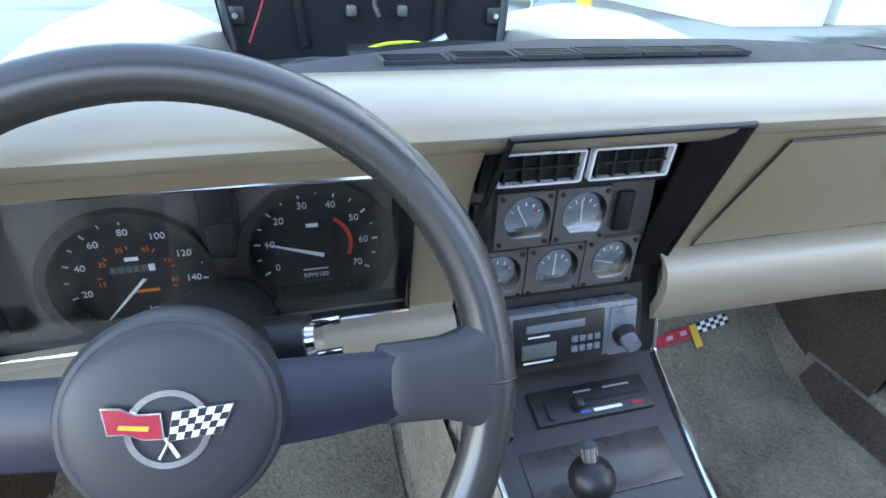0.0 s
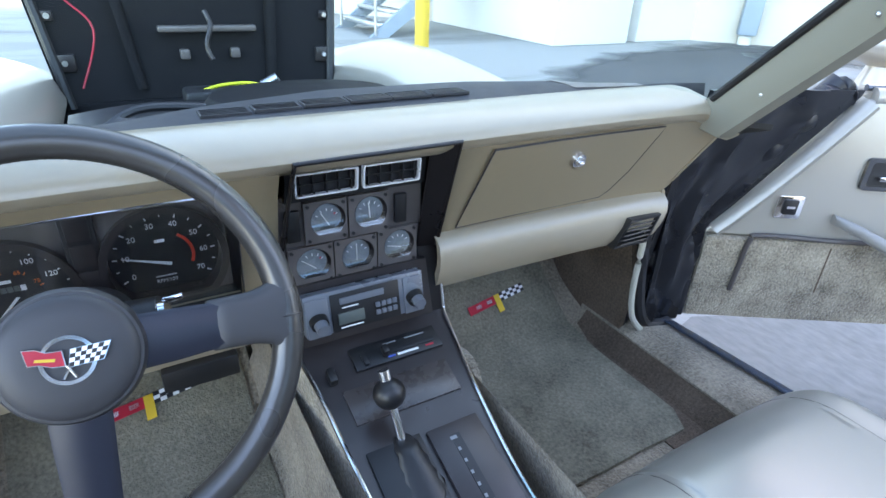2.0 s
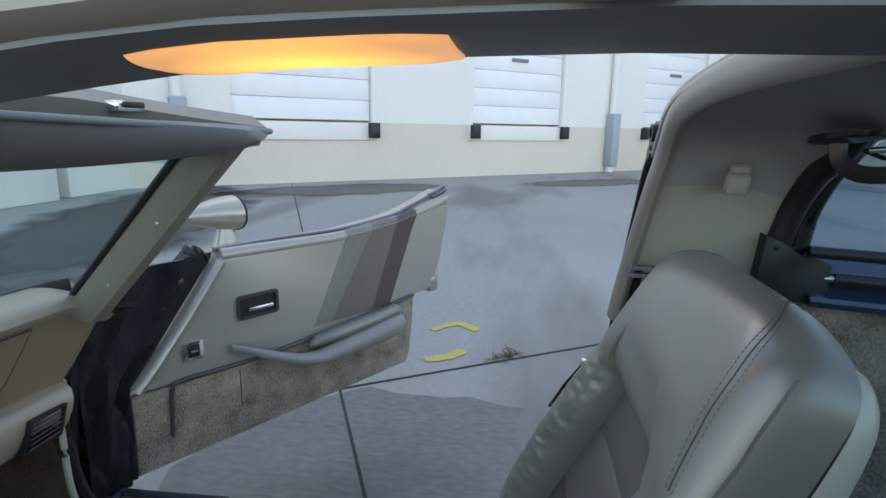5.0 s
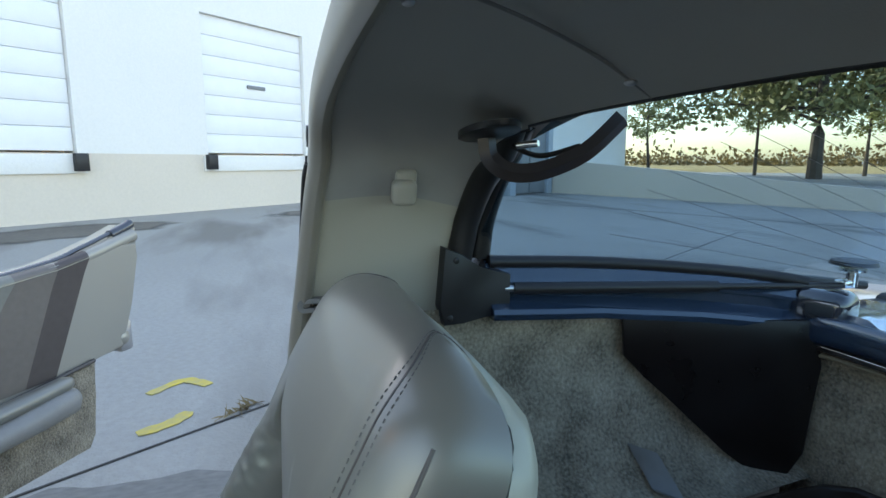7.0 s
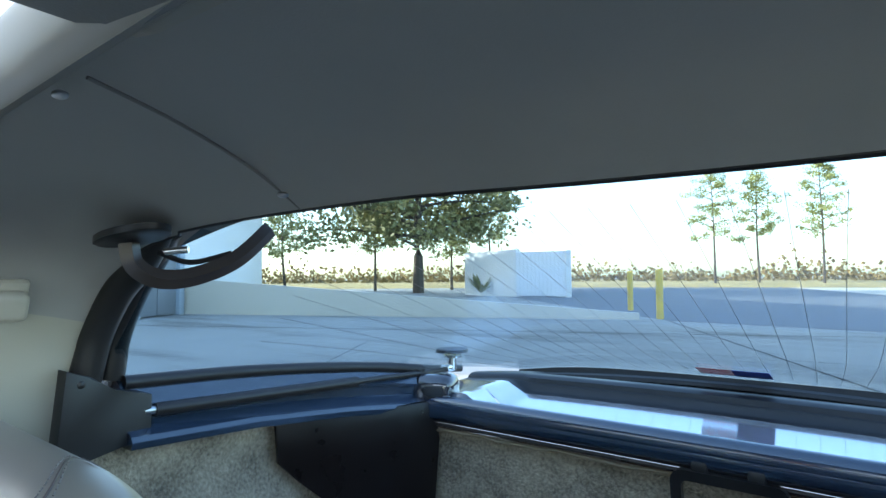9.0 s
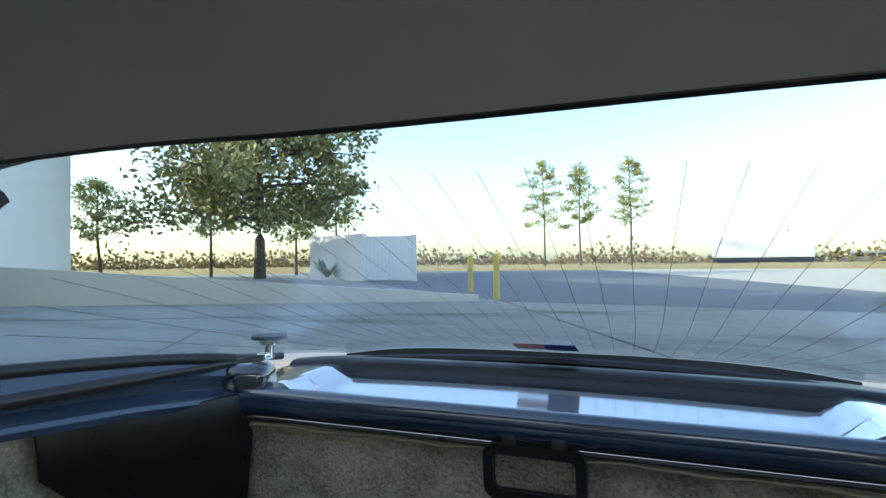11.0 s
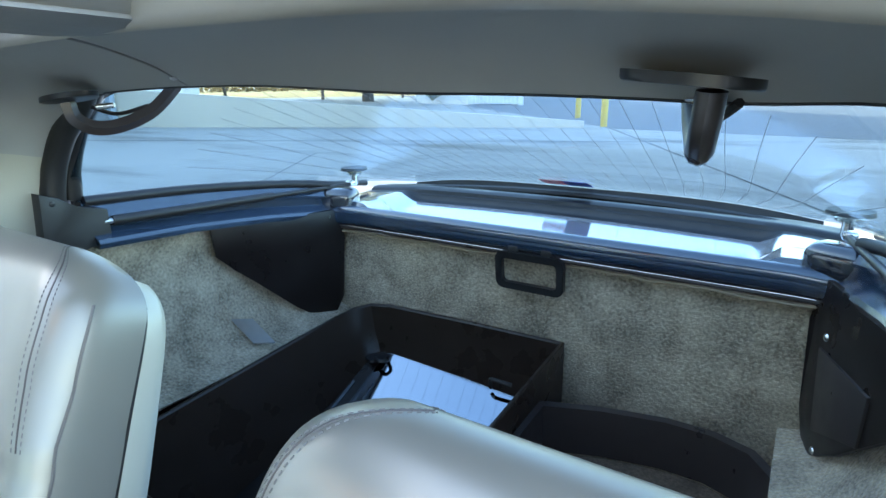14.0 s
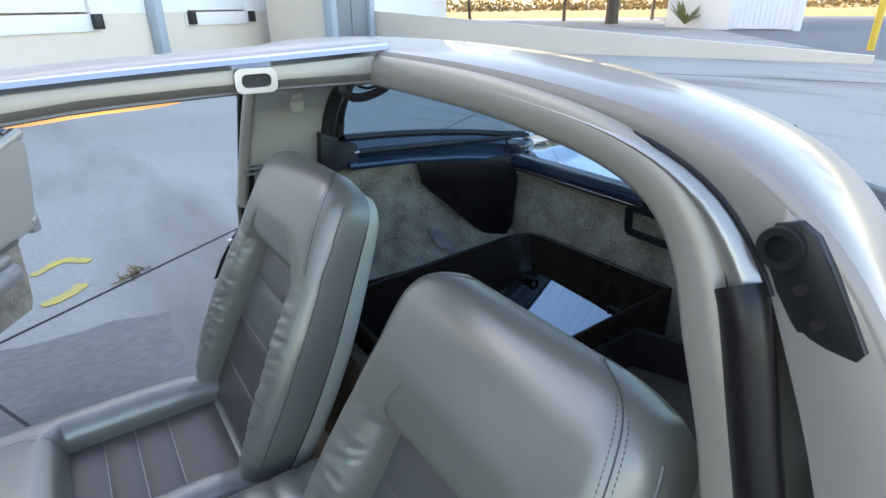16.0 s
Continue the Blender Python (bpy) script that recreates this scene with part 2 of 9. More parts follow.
def solo(name, bm, material, label="", category="", kind="", group="", smooth=40):
    return tagged(finish(name, bm, material, None, smooth), label, category, group, kind)


def box(bm, c, s, rot=None, bevel=0.0, seg=2):
    m = Matrix.Translation(c) @ (rot or Matrix.Identity(4)) @ Matrix.Diagonal((s[0], s[1], s[2], 1))
    r = bmesh.ops.create_cube(bm, size=1.0, matrix=m)
    if bevel:
        vs = r["verts"]
        es = list({e for v in vs for e in v.link_edges})
        bmesh.ops.bevel(bm, geom=es, offset=bevel, segments=seg, profile=0.5, affect="EDGES")
    return bm


def cyl(bm, a, b, r, r2=None, seg=20, cap=True):
    a, b = Vector(a), Vector(b)
    d = b - a
    m = Matrix.Translation((a + b) / 2) @ d.to_track_quat("Z", "Y").to_matrix().to_4x4()
    bmesh.ops.create_cone(bm, cap_ends=cap, segments=seg, radius1=r, radius2=r if r2 is None else r2, depth=d.length, matrix=m)
    return bm


def ball(bm, c, r, scale=(1, 1, 1), seg=20, rot=None):
    m = Matrix.Translation(c) @ (rot or Matrix.Identity(4)) @ Matrix.Diagonal((*scale, 1))
    bmesh.ops.create_uvsphere(bm, u_segments=seg, v_segments=max(8, seg // 2), radius=r, matrix=m)
    return bm


def loft(bm, secs, closed=False, caps=False):
    rows = [[bm.verts.new(p) for p in s] for s in secs]
    n = len(rows[0])
    for a, b in zip(rows, rows[1:]):
        for i in range(n if closed else n - 1):
            j = (i + 1) % n
            try:
                bm.faces.new((a[i], a[j], b[j], b[i]))
            except ValueError:
                pass
    if caps:
        bm.faces.new(rows[0][::-1]), bm.faces.new(rows[-1])
    return bm


def slab(bm, secs, off):
    """A sheet lofted from open sections, thickened by the vector or function off."""
    f = off if callable(off) else (lambda p: Vector(off))
    a = [[Vector(p) for p in s] for s in secs]
    ring = [s + [p + f(p) for p in reversed(s)] for s in a]
    return loft(bm, ring, closed=True, caps=True)


def smooth_pts(pts, n=8, closed=False):
    """A Catmull-Rom line through the points."""
    p = [Vector(q) for q in pts]
    out = []
    k = len(p)
    for i in range(k if closed else k - 1):
        if closed:
            a, b, c, d = p[i - 1], p[i], p[(i + 1) % k], p[(i + 2) % k]
        else:
            a, b, c, d = p[max(i - 1, 0)], p[i], p[i + 1], p[min(i + 2, k - 1)]
        for j in range(n):
            t = j / n
            out.append(0.5 * ((2 * b) + (c - a) * t + (2 * a - 5 * b + 4 * c - d) * t * t + (3 * b - a - 3 * c + d) * t ** 3))
    if not closed:
        out.append(p[-1])
    return out


def tube(bm, pts, r, seg=10, closed=False, flat=1.0, up=(0, 0, 1), smooth=6):
    pts = smooth_pts(pts, smooth, closed) if smooth else [Vector(p) for p in pts]
    k = len(pts)
    secs = []
    upv = Vector(up)
    for i, p in enumerate(pts):
        t = (pts[(i + 1) % k] - pts[i - 1]) if closed else (pts[min(i + 1, k - 1)] - pts[max(i - 1, 0)])
        t.normalize()
        s = t.cross(upv)
        if s.length < 1e-4:
            s = t.cross(Vector((1, 0.1, 0)))
        s.normalize()
        u = s.cross(t)
        rr = r(i / (k - 1)) if callable(r) else r
        secs.append([p + s * (math.cos(a) * rr) + u * (math.sin(a) * rr * flat) for a in (2 * math.pi * j / seg for j in range(seg))])
    if closed:
        secs.append(secs[0])
        loft(bm, secs, closed=True)
        bmesh.ops.remove_doubles(bm, verts=bm.verts, dist=1e-6)
        return bm
    return loft(bm, secs, closed=True, caps=True)


def prism(bm, outline, d, bevel=0.0, seg=2):
    """A closed outline of 3D points pushed along the vector d."""
    a = [bm.verts.new(p) for p in outline]
    b = [bm.verts.new(Vector(p) + Vector(d)) for p in outline]
    n = len(a)
    fs = [bm.faces.new(a[::-1]), bm.faces.new(b)]
    fs += [bm.faces.new((a[i], a[(i + 1) % n], b[(i + 1) % n], b[i])) for i in range(n)]
    if bevel:
        bmesh.ops.bevel(bm, geom=list(fs[1].edges), offset=bevel, segments=seg, profile=0.5, affect="EDGES")
    return bm


def ring_frame(bm, outer, inner, d):
    """A flat frame between two outlines with as many points, pushed along d."""
    d = Vector(d)
    o, i = [Vector(p) for p in outer], [Vector(p) for p in inner]
    secs = [[o[k], o[k] + d, i[k] + d, i[k]] for k in range(len(o))]
    secs.append(secs[0])
    loft(bm, secs, closed=True)
    bmesh.ops.remove_doubles(bm, verts=bm.verts, dist=1e-7)
    return bm


def circle(c, r, ax, ay, n=32, a0=0.0, a1=2 * math.pi):
    c, ax, ay = Vector(c), Vector(ax), Vector(ay)
    full = abs(a1 - a0 - 2 * math.pi) < 1e-6
    m = n if full else n - 1
    return [c + ax * (math.cos(a0 + (a1 - a0) * i / m) * r) + ay * (math.sin(a0 + (a1 - a0) * i / m) * r) for i in range(n)]


def rrect(c, w, h, r, ax, ay, n=4):
    c, ax, ay = Vector(c), Vector(ax), Vector(ay)
    out = []
    for sx, sy, a in ((1, 1, 0), (-1, 1, 90), (-1, -1, 180), (1, -1, 270)):
        for k in range(n + 1):
            t = radians(a + 90 * k / n)
            out.append(c + ax * (sx * (w / 2 - r) + math.cos(t) * r) + ay * (sy * (h / 2 - r) + math.sin(t) * r))
    return out


def words(name, text, m, size, material, parent, deep=0.0004):
    cu = bpy.data.curves.new(name, "FONT")
    cu.body, cu.size, cu.align_x, cu.align_y, cu.extrude = text, size, "CENTER", "CENTER", deep
    tmp = bpy.data.objects.new("tmp_text", cu)
    scene.collection.objects.link(tmp)
    me = bpy.data.meshes.new_from_object(tmp.evaluated_get(bpy.context.evaluated_depsgraph_get()))
    bpy.data.objects.remove(tmp)
    me.transform(Matrix.Translation(-ORIG[parent]) @ m)
    me.materials.clear()
    me.materials.append(material)
    ob = new(name, me)
    ob.parent = parent
    ORIG[ob] = ORIG[parent]
    return ob


def basis(o, ax, ay):
    ax, ay = Vector(ax).normalized(), Vector(ay).normalized()
    az = ax.cross(ay)
    m = Matrix((ax, ay, az)).transposed().to_4x4()
    return Matrix.Translation(o) @ m


def lerp(a, b, t):
    return a + (b - a) * t


def table(x, xs, ys):
    return float(np.interp(x, xs, ys))


# ---- the yard ----
def ground():
    bm = bm_()
    rs = [0, 3, 6, 9, 12, 16, 20, 30, 60, 150, 500, 2500]
    secs = [[(math.cos(a) * r, math.sin(a) * r, 0) for a in (2 * math.pi * k / 48 for k in range(48))] for r in rs[1:]]
    loft(bm, secs, closed=True)
    c = bm.verts.new((0, 0, 0))
    bm.verts.ensure_lookup_table()
    for k in range(48):
        bm.faces.new((c, bm.verts[k], bm.verts[(k + 1) % 48]))
    return solo("ground", bm, M_CONC, "grey cast concrete yard with dark joints and stains", "ground", "structure")


ground()


def strip(name, a, b, w, z, material, label, category="marking", kind="structure"):
    a, b = Vector((*a, z)), Vector((*b, z))
    s = (b - a).cross(Vector((0, 0, 1))).normalized() * w / 2
    bm = bm_()
    prism(bm, [a - s, a + s, b + s, b - s], (0, 0, -0.003))
    return solo(name, bm, material, label, category, kind)


# joints of the slab
strip("joint", (0.3, -0.182), (14.5, 6.43), 0.012, 0.004, M_JOINT, "dark tarred joint between concrete slabs")
strip("joint", (-1.79, 6.35), (6.7, -7.25), 0.012, 0.005, M_JOINT, "dark tarred joint between concrete slabs")
strip("joint", (-9.0, -16.3), (20.0, -4.0), 0.03, 0.004, M_JOINT, "dark tarred joint between concrete slabs")
strip("joint", (3.9, -15.2), (-1.0, -5.5), 0.03, 0.005, M_JOINT, "dark tarred joint between concrete slabs")


def feathered(m, rx, ry, start, ragged, scale):
    """Lets a thin layer fade out in specks towards its rim."""
    n, l = m.node_tree.nodes, m.node_tree.links
    tc, mp, gr, tx = n.new("ShaderNodeTexCoord"), n.new("ShaderNodeMapping"), n.new("ShaderNodeTexGradient"), n.new("ShaderNodeTexNoise")
    gr.gradient_type = "SPHERICAL"
    mp.inputs["Scale"].default_value = (1 / rx, 1 / ry, 0.0)
    tx.inputs["Scale"].default_value, tx.inputs["Detail"].default_value = scale, 6
    ad, mr = n.new("ShaderNodeMath"), n.new("ShaderNodeMapRange")
    ad.operation, ad.inputs[1].default_value = "MULTIPLY_ADD", ragged
    mr.inputs[1].default_value, mr.inputs[2].default_value = start + ragged * 0.5, start + ragged * 0.5 + 0.30
    tr, mx = n.new("ShaderNodeBsdfTransparent"), n.new("ShaderNodeMixShader")
    l.new(tc.outputs["Object"], mp.inputs[0]), l.new(mp.outputs[0], gr.inputs[0]), l.new(tc.outputs["Object"], tx.inputs["Vector"])
    l.new(tx.outputs["Fac"], ad.inputs[0]), l.new(gr.outputs["Fac"], ad.inputs[2]), l.new(ad.outputs[0], mr.inputs[0])
    l.new(mr.outputs[0], mx.inputs[0]), l.new(tr.outputs[0], mx.inputs[1]), l.new(n["Principled BSDF"].outputs[0], mx.inputs[2])
    l.new(mx.outputs[0], n["Material Output"].inputs[0])
    return m


def blot(name, c, rx, ry, rot, shade, label, z=0.004, seed=1):
    bm = bm_()
    rx, ry = rx * 1.25, ry * 1.25
    pts = [(math.cos(a) * rx, math.sin(a) * ry, 0) for a in (2 * math.pi * k / 40 for k in range(40))]
    bm.faces.new([bm.verts.new(p) for p in pts])
    m = feathered(mat("dried_stain", shade, 0.8, 0, 0.35, 9, 0.8, 0.2, 60), rx, ry, 0.17, 0.9, 1.1)
    ob = solo(name, bm, m, label, "stain", "structure")
    ob.matrix_world = Matrix.Translation((c[0], c[1], z)) @ Matrix.Rotation(rot, 4, "Z")
    return ob


def soft_stain(name, base, stain, scale):
    """Concrete with an irregular stain that thins out in specks."""
    m = mat(name, base, 0.85, 0, 0.12, 25, 0.35, 0.3, 60, spec=0.25)
    n, l = m.node_tree.nodes, m.node_tree.links
    t = n.new("ShaderNodeTexNoise")
    t.inputs["Scale"].default_value, t.inputs["Detail"].default_value = scale, 8
    tc = n.new("ShaderNodeTexCoord")
    mp = n.new("ShaderNodeMapping")
    mp.inputs["Rotation"].default_value = (0, 0, radians(-25))
    mp.inputs["Scale"].default_value = (0.35, 1.6, 1)
    l.new(tc.outputs["Object"], mp.inputs[0]), l.new(mp.outputs[0], t.inputs["Vector"])
    r = n.new("ShaderNodeMapRange")
    r.inputs[1].default_value, r.inputs[2].default_value = 0.53, 0.66
    l.new(t.outputs["Fac"], r.inputs[0])
    b = n["Principled BSDF"]
    old = b.inputs["Base Color"].links[0].from_socket
    mx = n.new("ShaderNodeMix")
    mx.data_type = "RGBA"
    mx.inputs[7].default_value = (*stain, 1)
    l.new(r.outputs[0], mx.inputs[0]), l.new(old, mx.inputs[6]), l.new(mx.outputs[2], b.inputs["Base Color"])
    return m


bpy.data.objects["ground"].data.materials[0] = soft_stain("stained_concrete", (0.365, 0.352, 0.325), (0.235, 0.22, 0.195), 0.45)
blot("oil_stain", (9.4, 3.0), 2.2, 0.9, radians(-50), (0.15, 0.135, 0.115), "dark dried puddle stain on the concrete", 0.006, 3)
blot("oil_stain", (12.2, -1.6), 1.8, 0.7, radians(-50), (0.15, 0.135, 0.115), "dark dried puddle stain on the concrete", 0.006, 5)
blot("oil_stain", (5.9, 4.45), 3.7, 1.25, radians(20), (0.085, 0.082, 0.078), "dark damp stain on the concrete", 0.006, 8)


# darker concrete within a slightly wobbly outline beside the car
def dark_patch():
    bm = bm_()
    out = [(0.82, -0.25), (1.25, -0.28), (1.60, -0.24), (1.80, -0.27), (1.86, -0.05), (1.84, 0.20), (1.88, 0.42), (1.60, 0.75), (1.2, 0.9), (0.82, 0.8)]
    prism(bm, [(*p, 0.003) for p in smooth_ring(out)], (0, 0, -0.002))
    return solo("dark_patch", bm, M_DARKCONC, "darker patch of broomed concrete beside the car", "stain", "structure")


def smooth_ring(out):
    pts = []
    n = len(out)
    for k in range(n):
        a, b = Vector(out[k]), Vector(out[(k + 1) % n])
        for j in range(6):
            p = a.lerp(b, j / 6)
            pts.append((p.x + 0.018 * noise.noise(Vector((p.x * 9, p.y * 9, 3))), p.y + 0.018 * noise.noise(Vector((p.x * 9, p.y * 9, 8)))))
    return pts


dark_patch()


def yellow_mark(pts, w=0.062):
    bm = bm_()
    pts = smooth_pts([Vector((*p, 0.006)) for p in pts], 8)
    secs = []
    for i, p in enumerate(pts):
        t = (pts[min(i + 1, len(pts) - 1)] - pts[max(i - 1, 0)]).normalized()
        s = t.cross(Vector((0, 0, 1))) * w / 2 * (0.75 + 0.5 * noise.noise(p * 23) + 0.25 * math.sin(i * math.pi / (len(pts) - 1)))
        secs.append([p - s, p + s, p + s - Vector((0, 0, 0.003)), p - s - Vector((0, 0, 0.003))])
    loft(bm, secs, closed=True, caps=True)
    return solo("spray_mark", bm, M_LINE, "yellow sprayed survey mark on concrete", "marking", "structure")


yellow_mark([(2.62, 0.26), (2.75, 0.14), (2.72, 0.06), (2.66, 0.0)])
yellow_mark([(2.21, 0.22), (2.26, 0.13), (2.31, 0.08), (2.37, 0.05)])
yellow_mark([(5.1, 1.55), (5.5, 1.35)])


def weed():
    bm = bm_()
    rnd = random.Random(4)
    for k in range(45):
        u = rnd.gauss(0, 0.07)
        o = Vector((2.32 + 0.65 * u, -0.165 - 0.76 * u, 0.004))
        d = Vector((rnd.uniform(-1, 1), rnd.uniform(-1, 1), rnd.uniform(0.02, 0.2))).normalized() * rnd.uniform(0.03, 0.09)
        s = d.cross(Vector((0, 0, 1))).normalized() * 0.003
        vs = [bm.verts.new(p) for p in (o - s, o + s, o + d * 0.6 + s * 0.7 + Vector((0, 0, 0.006)), o + d)]
        bm.faces.new(vs)
    return solo("weed", bm, M_BUSH, "dry brown weed lying in a slab joint", "weed", "stuff")


weed()


# ---- loading-dock building ----
W0, WD = Vector((12.35, 1.9, 0)), Vector((0.64, -0.768, 0))
WN = Vector((-0.768, -0.64, 0))


def wp(s, z, out=0.0):
    """A point of the dock wall: s metres along it, z up, out in front of it."""
    return W0 + WD * s + WN * out + Vector((0, 0, z))


def wall_box(bm, s0, s1, z0, z1, o0, o1, bevel=0.0):
    c = wp((s0 + s1) / 2, (z0 + z1) / 2, (o0 + o1) / 2)
    box(bm, c, (abs(s1 - s0), abs(o1 - o0), abs(z1 - z0)), basis((0, 0, 0), WD, WN), bevel)
    return bm


def dock_building():
    b = thing("dock_building", W0, "cream and white warehouse wall with raised loading docks", "building", kind="structure")
    S0, S1 = -16.0, 11.0
    part("plinth_wall", wall_box(bm_(), S0, S1, -0.6, 1.22, -0.5, 0.0), M_WALLP, b)
    edges = [S0]
    for s in DOORS:
        edges += [s - 1.42, s + 1.42]
    edges.append(S1)
    for a, c in zip(edges[::2], edges[1::2]):
        part("wall_pier", wall_box(bm_(), a, c, 1.22, 4.2, -0.5, 0.004), M_WALLW, b)
    part("upper_wall", wall_box(bm_(), S0, S1, 4.2, 10.5, -0.5, 0.004), M_WALLW, b)
    part("back_block", wall_box(bm_(), S0, S1, 1.22, 10.5, -8.0, -0.75), M_WALLW, b)
    for s in DOORS:
        d = None
        for k in range(7):
            z = 1.26 + k * 0.42
            d = part("door_panel", wall_box(bm_(), s - 1.41, s + 1.41, z, z + 0.415, -0.16, -0.10, 0.012), M_WHT, b)
        part("dock_sill", wall_box(bm_(), s - 1.55, s + 1.55, 0.86, 1.2, 0.0, 0.06, 0.01), M_WALLW, b)
        for e in (-1.42, 1.42):
            part("dock_bumper", wall_box(bm_(), s + e - 0.11, s + e + 0.11, 0.9, 1.22, 0.06, 0.2, 0.015), M_RUB, b, "black rubber dock bumper")
        part("door_handle", wall_box(bm_(), s - 0.25, s + 0.25, 2.75, 2.83, -0.1, -0.05, 0.01), M_GREY, b)
    for s in (-5.3, 5.7):
        bm = bm_()
        cyl(bm, wp(s, -0.1, 0.12), wp(s, 9.5, 0.12), 0.1)
        part("downpipe", bm, M_WALLW, b)
        part("pipe_guard", wall_box(bm_(), s - 0.14, s + 0.14, 0.15, 1.6, 0.02, 0.3, 0.03), M_BLUEG, b, "blue-grey steel pipe guard")
    return b


DOORS = [-8.4, -2.95, 2.5, 8.5]
dock_building()


# ---- rear of the yard: gate recess, ramp, bollards, enclosure ----
def quad_wall(name, a, b, za, zb, thick, material, label, z0=-0.05):
    a, b = Vector((*a, 0)), Vector((*b, 0))
    n = (b - a).cross(Vector((0, 0, 1))).normalized() * thick
    bm = bm_()
    prism(bm, [a + Vector((0, 0, z0)), b + Vector((0, 0, z0)), b + Vector((0, 0, zb)), a + Vector((0, 0, za))], n, 0.01)
    return solo(name, bm, material, label, "wall", "structure")


quad_wall("wall_ramp", (17.3, -9.5), (4.3, -14.6), 1.15, 0.16, -0.25, M_WALLP, "cream concrete ramp wall sloping down to the yard")
quad_wall("wall_gate", (18.6, -6.3), (16.0, -7.4), 3.2, 3.2, -0.3, M_WALLP, "cream wall beside grey service doors")
# unseen far corner is stretched out so the block shades the enclosure
_e = bm_()
prism(_e, [(17.4, -9.3, -0.1), (28.0, -19.9, -0.1), (60.0, -26.0, -0.1), (60.0, 22.0, -0.1), (30.0, 8.0, -0.1)], (0, 0, 9.3))
solo("wall_end", _e, M_WALLW, "white end block of the warehouse behind the ramp", "wall", "structure")


def service_door(a, b):
    a, b = Vector((*a, 0)), Vector((*b, 0))
    d = thing("service_door", a, "grey painted steel double service door", "door", kind="structure")
    u = (b - a).normalized()
    n = Vector((-0.8, 0.55, 0))
    L = (b - a).length
    for k in (0, 1):
        bm = bm_()
        box(bm, a + u * (L * (0.26 + 0.48 * k)) + Vector((0, 0, 1.15)) + n * 0.1, (L * 0.46, 0.06, 2.2), basis((0, 0, 0), u, (-u.y, u.x, 0)), 0.01)
        part("door_leaf", bm, M_GREY, d)
    bm = bm_()
    for k in (0.0, 1.0):
        box(bm, a + u * (L * k) + Vector((0, 0, 1.6)) + n * 0.1, (0.3, 0.3, 3.2), basis((0, 0, 0), u, (-u.y, u.x, 0)), 0.02)
    part("post", bm, M_BLUEG, d)
    return d


service_door((16.0, -7.4), (17.2, -9.3))


def bollard(x, y, h=1.25):
    b = thing("bollard", (x, y, 0), "yellow painted steel bollard at the ramp's end", "bollard", "bollards by the ramp")
    bm = bm_()
    cyl(bm, (x, y, 0), (x, y, h), 0.09, seg=20)
    part("post", bm, M_YELP, b)
    bm = bm_()
    ball(bm, (x, y, h), 0.09, (1, 1, 0.5))
    part("cap", bm, M_YELP, b)


bollard(3.93, -15.1)
bollard(5.8, -18.5)


def enclosure():
    e = thing("refuse_enclosure", (15.4, -28, 0), "white block refuse enclosure with a slatted gate", "shed")
    a, b, c = Vector((20.5, -30.2, 0)), Vector((15.4, -28.0, 0)), Vector((12.3, -28.6, 0))
    for p, q, nm in ((a, b, "side_wall"),):
        bm = bm_()
        n = (q - p).cross(Vector((0, 0, 1))).normalized() * 0.3
        prism(bm, [p, q, q + Vector((0, 0, 2.75)), p + Vector((0, 0, 2.75))], -n, 0.02)
        part(nm, bm, M_WALLW, e)
    u = (c - b) / 14
    for k in range(14):
        bm = bm_()
        box(bm, b + u * (k + 0.5) + Vector((0, 0, 1.32)), (u.length * 0.93, 0.06, 2.5), basis((0, 0, 0), u, (-u.y, u.x, 0)))
        part("gate_slat", bm, M_WHT, e)
    bm = bm_()
    prism(bm, [c, c + Vector((4, -4, 0)), c + Vector((4, -4, 2.6)), c + Vector((0, 0, 2.6))], (0.2, 0.2, 0))
    part("end_wall", bm, M_WALLW, e)


enclosure()


# ---- distance behind the car ----
def asphalt():
    bm = bm_()
    prism(bm, [(3.5, -14.6, 0.006), (60, -75, 0.006), (-120, -80, 0.006), (-60, -10, 0.006), (-8, -12.5, 0.006)], (0, 0, -0.004))
    return solo("road", bm, M_ASPH, "worn blue-grey asphalt lot", "road", "structure")


asphalt()


# pale sheet cut along the building's shadow edge; its colour carries the sunlight
def sunlit_lot():
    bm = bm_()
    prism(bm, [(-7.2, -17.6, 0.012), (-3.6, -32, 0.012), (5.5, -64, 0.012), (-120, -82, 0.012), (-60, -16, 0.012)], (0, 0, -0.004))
    return solo("lot", bm, mat("sunlit_lot_tone", (0.56, 0.50, 0.41), 0.9, 0, 0.12, 3, 0.2, 0.2, 30), "lot beyond the shadow edge, sunlight painted as a pale tone", "road", "structure")


sunlit_lot()


def clump_stuff(name, n, gen, material, label, category):
    rnd = random.Random(len(name) + n)
    vs, fs = [], []
    for k in range(n):
        c, r = gen(rnd)
        for _ in range(3):
            d1 = Vector((rnd.gauss(0, 1), rnd.gauss(0, 1), rnd.gauss(0, 1))).normalized() * r
            d2 = d1.cross(Vector((rnd.gauss(0, 1), rnd.gauss(0, 1), rnd.gauss(0, 1)))).normalized() * r * 0.6
            i = len(vs)
            o = Vector(c)
            vs += [o - d1, o + d2, o + d1, o - d2]
            fs.append((i, i + 1, i + 2, i + 3))
    me = bpy.data.meshes.new(name)
    me.from_pydata(vs, [], fs)
    me.materials.append(material)
    return tagged(new(name, me), label, category, "", "stuff")


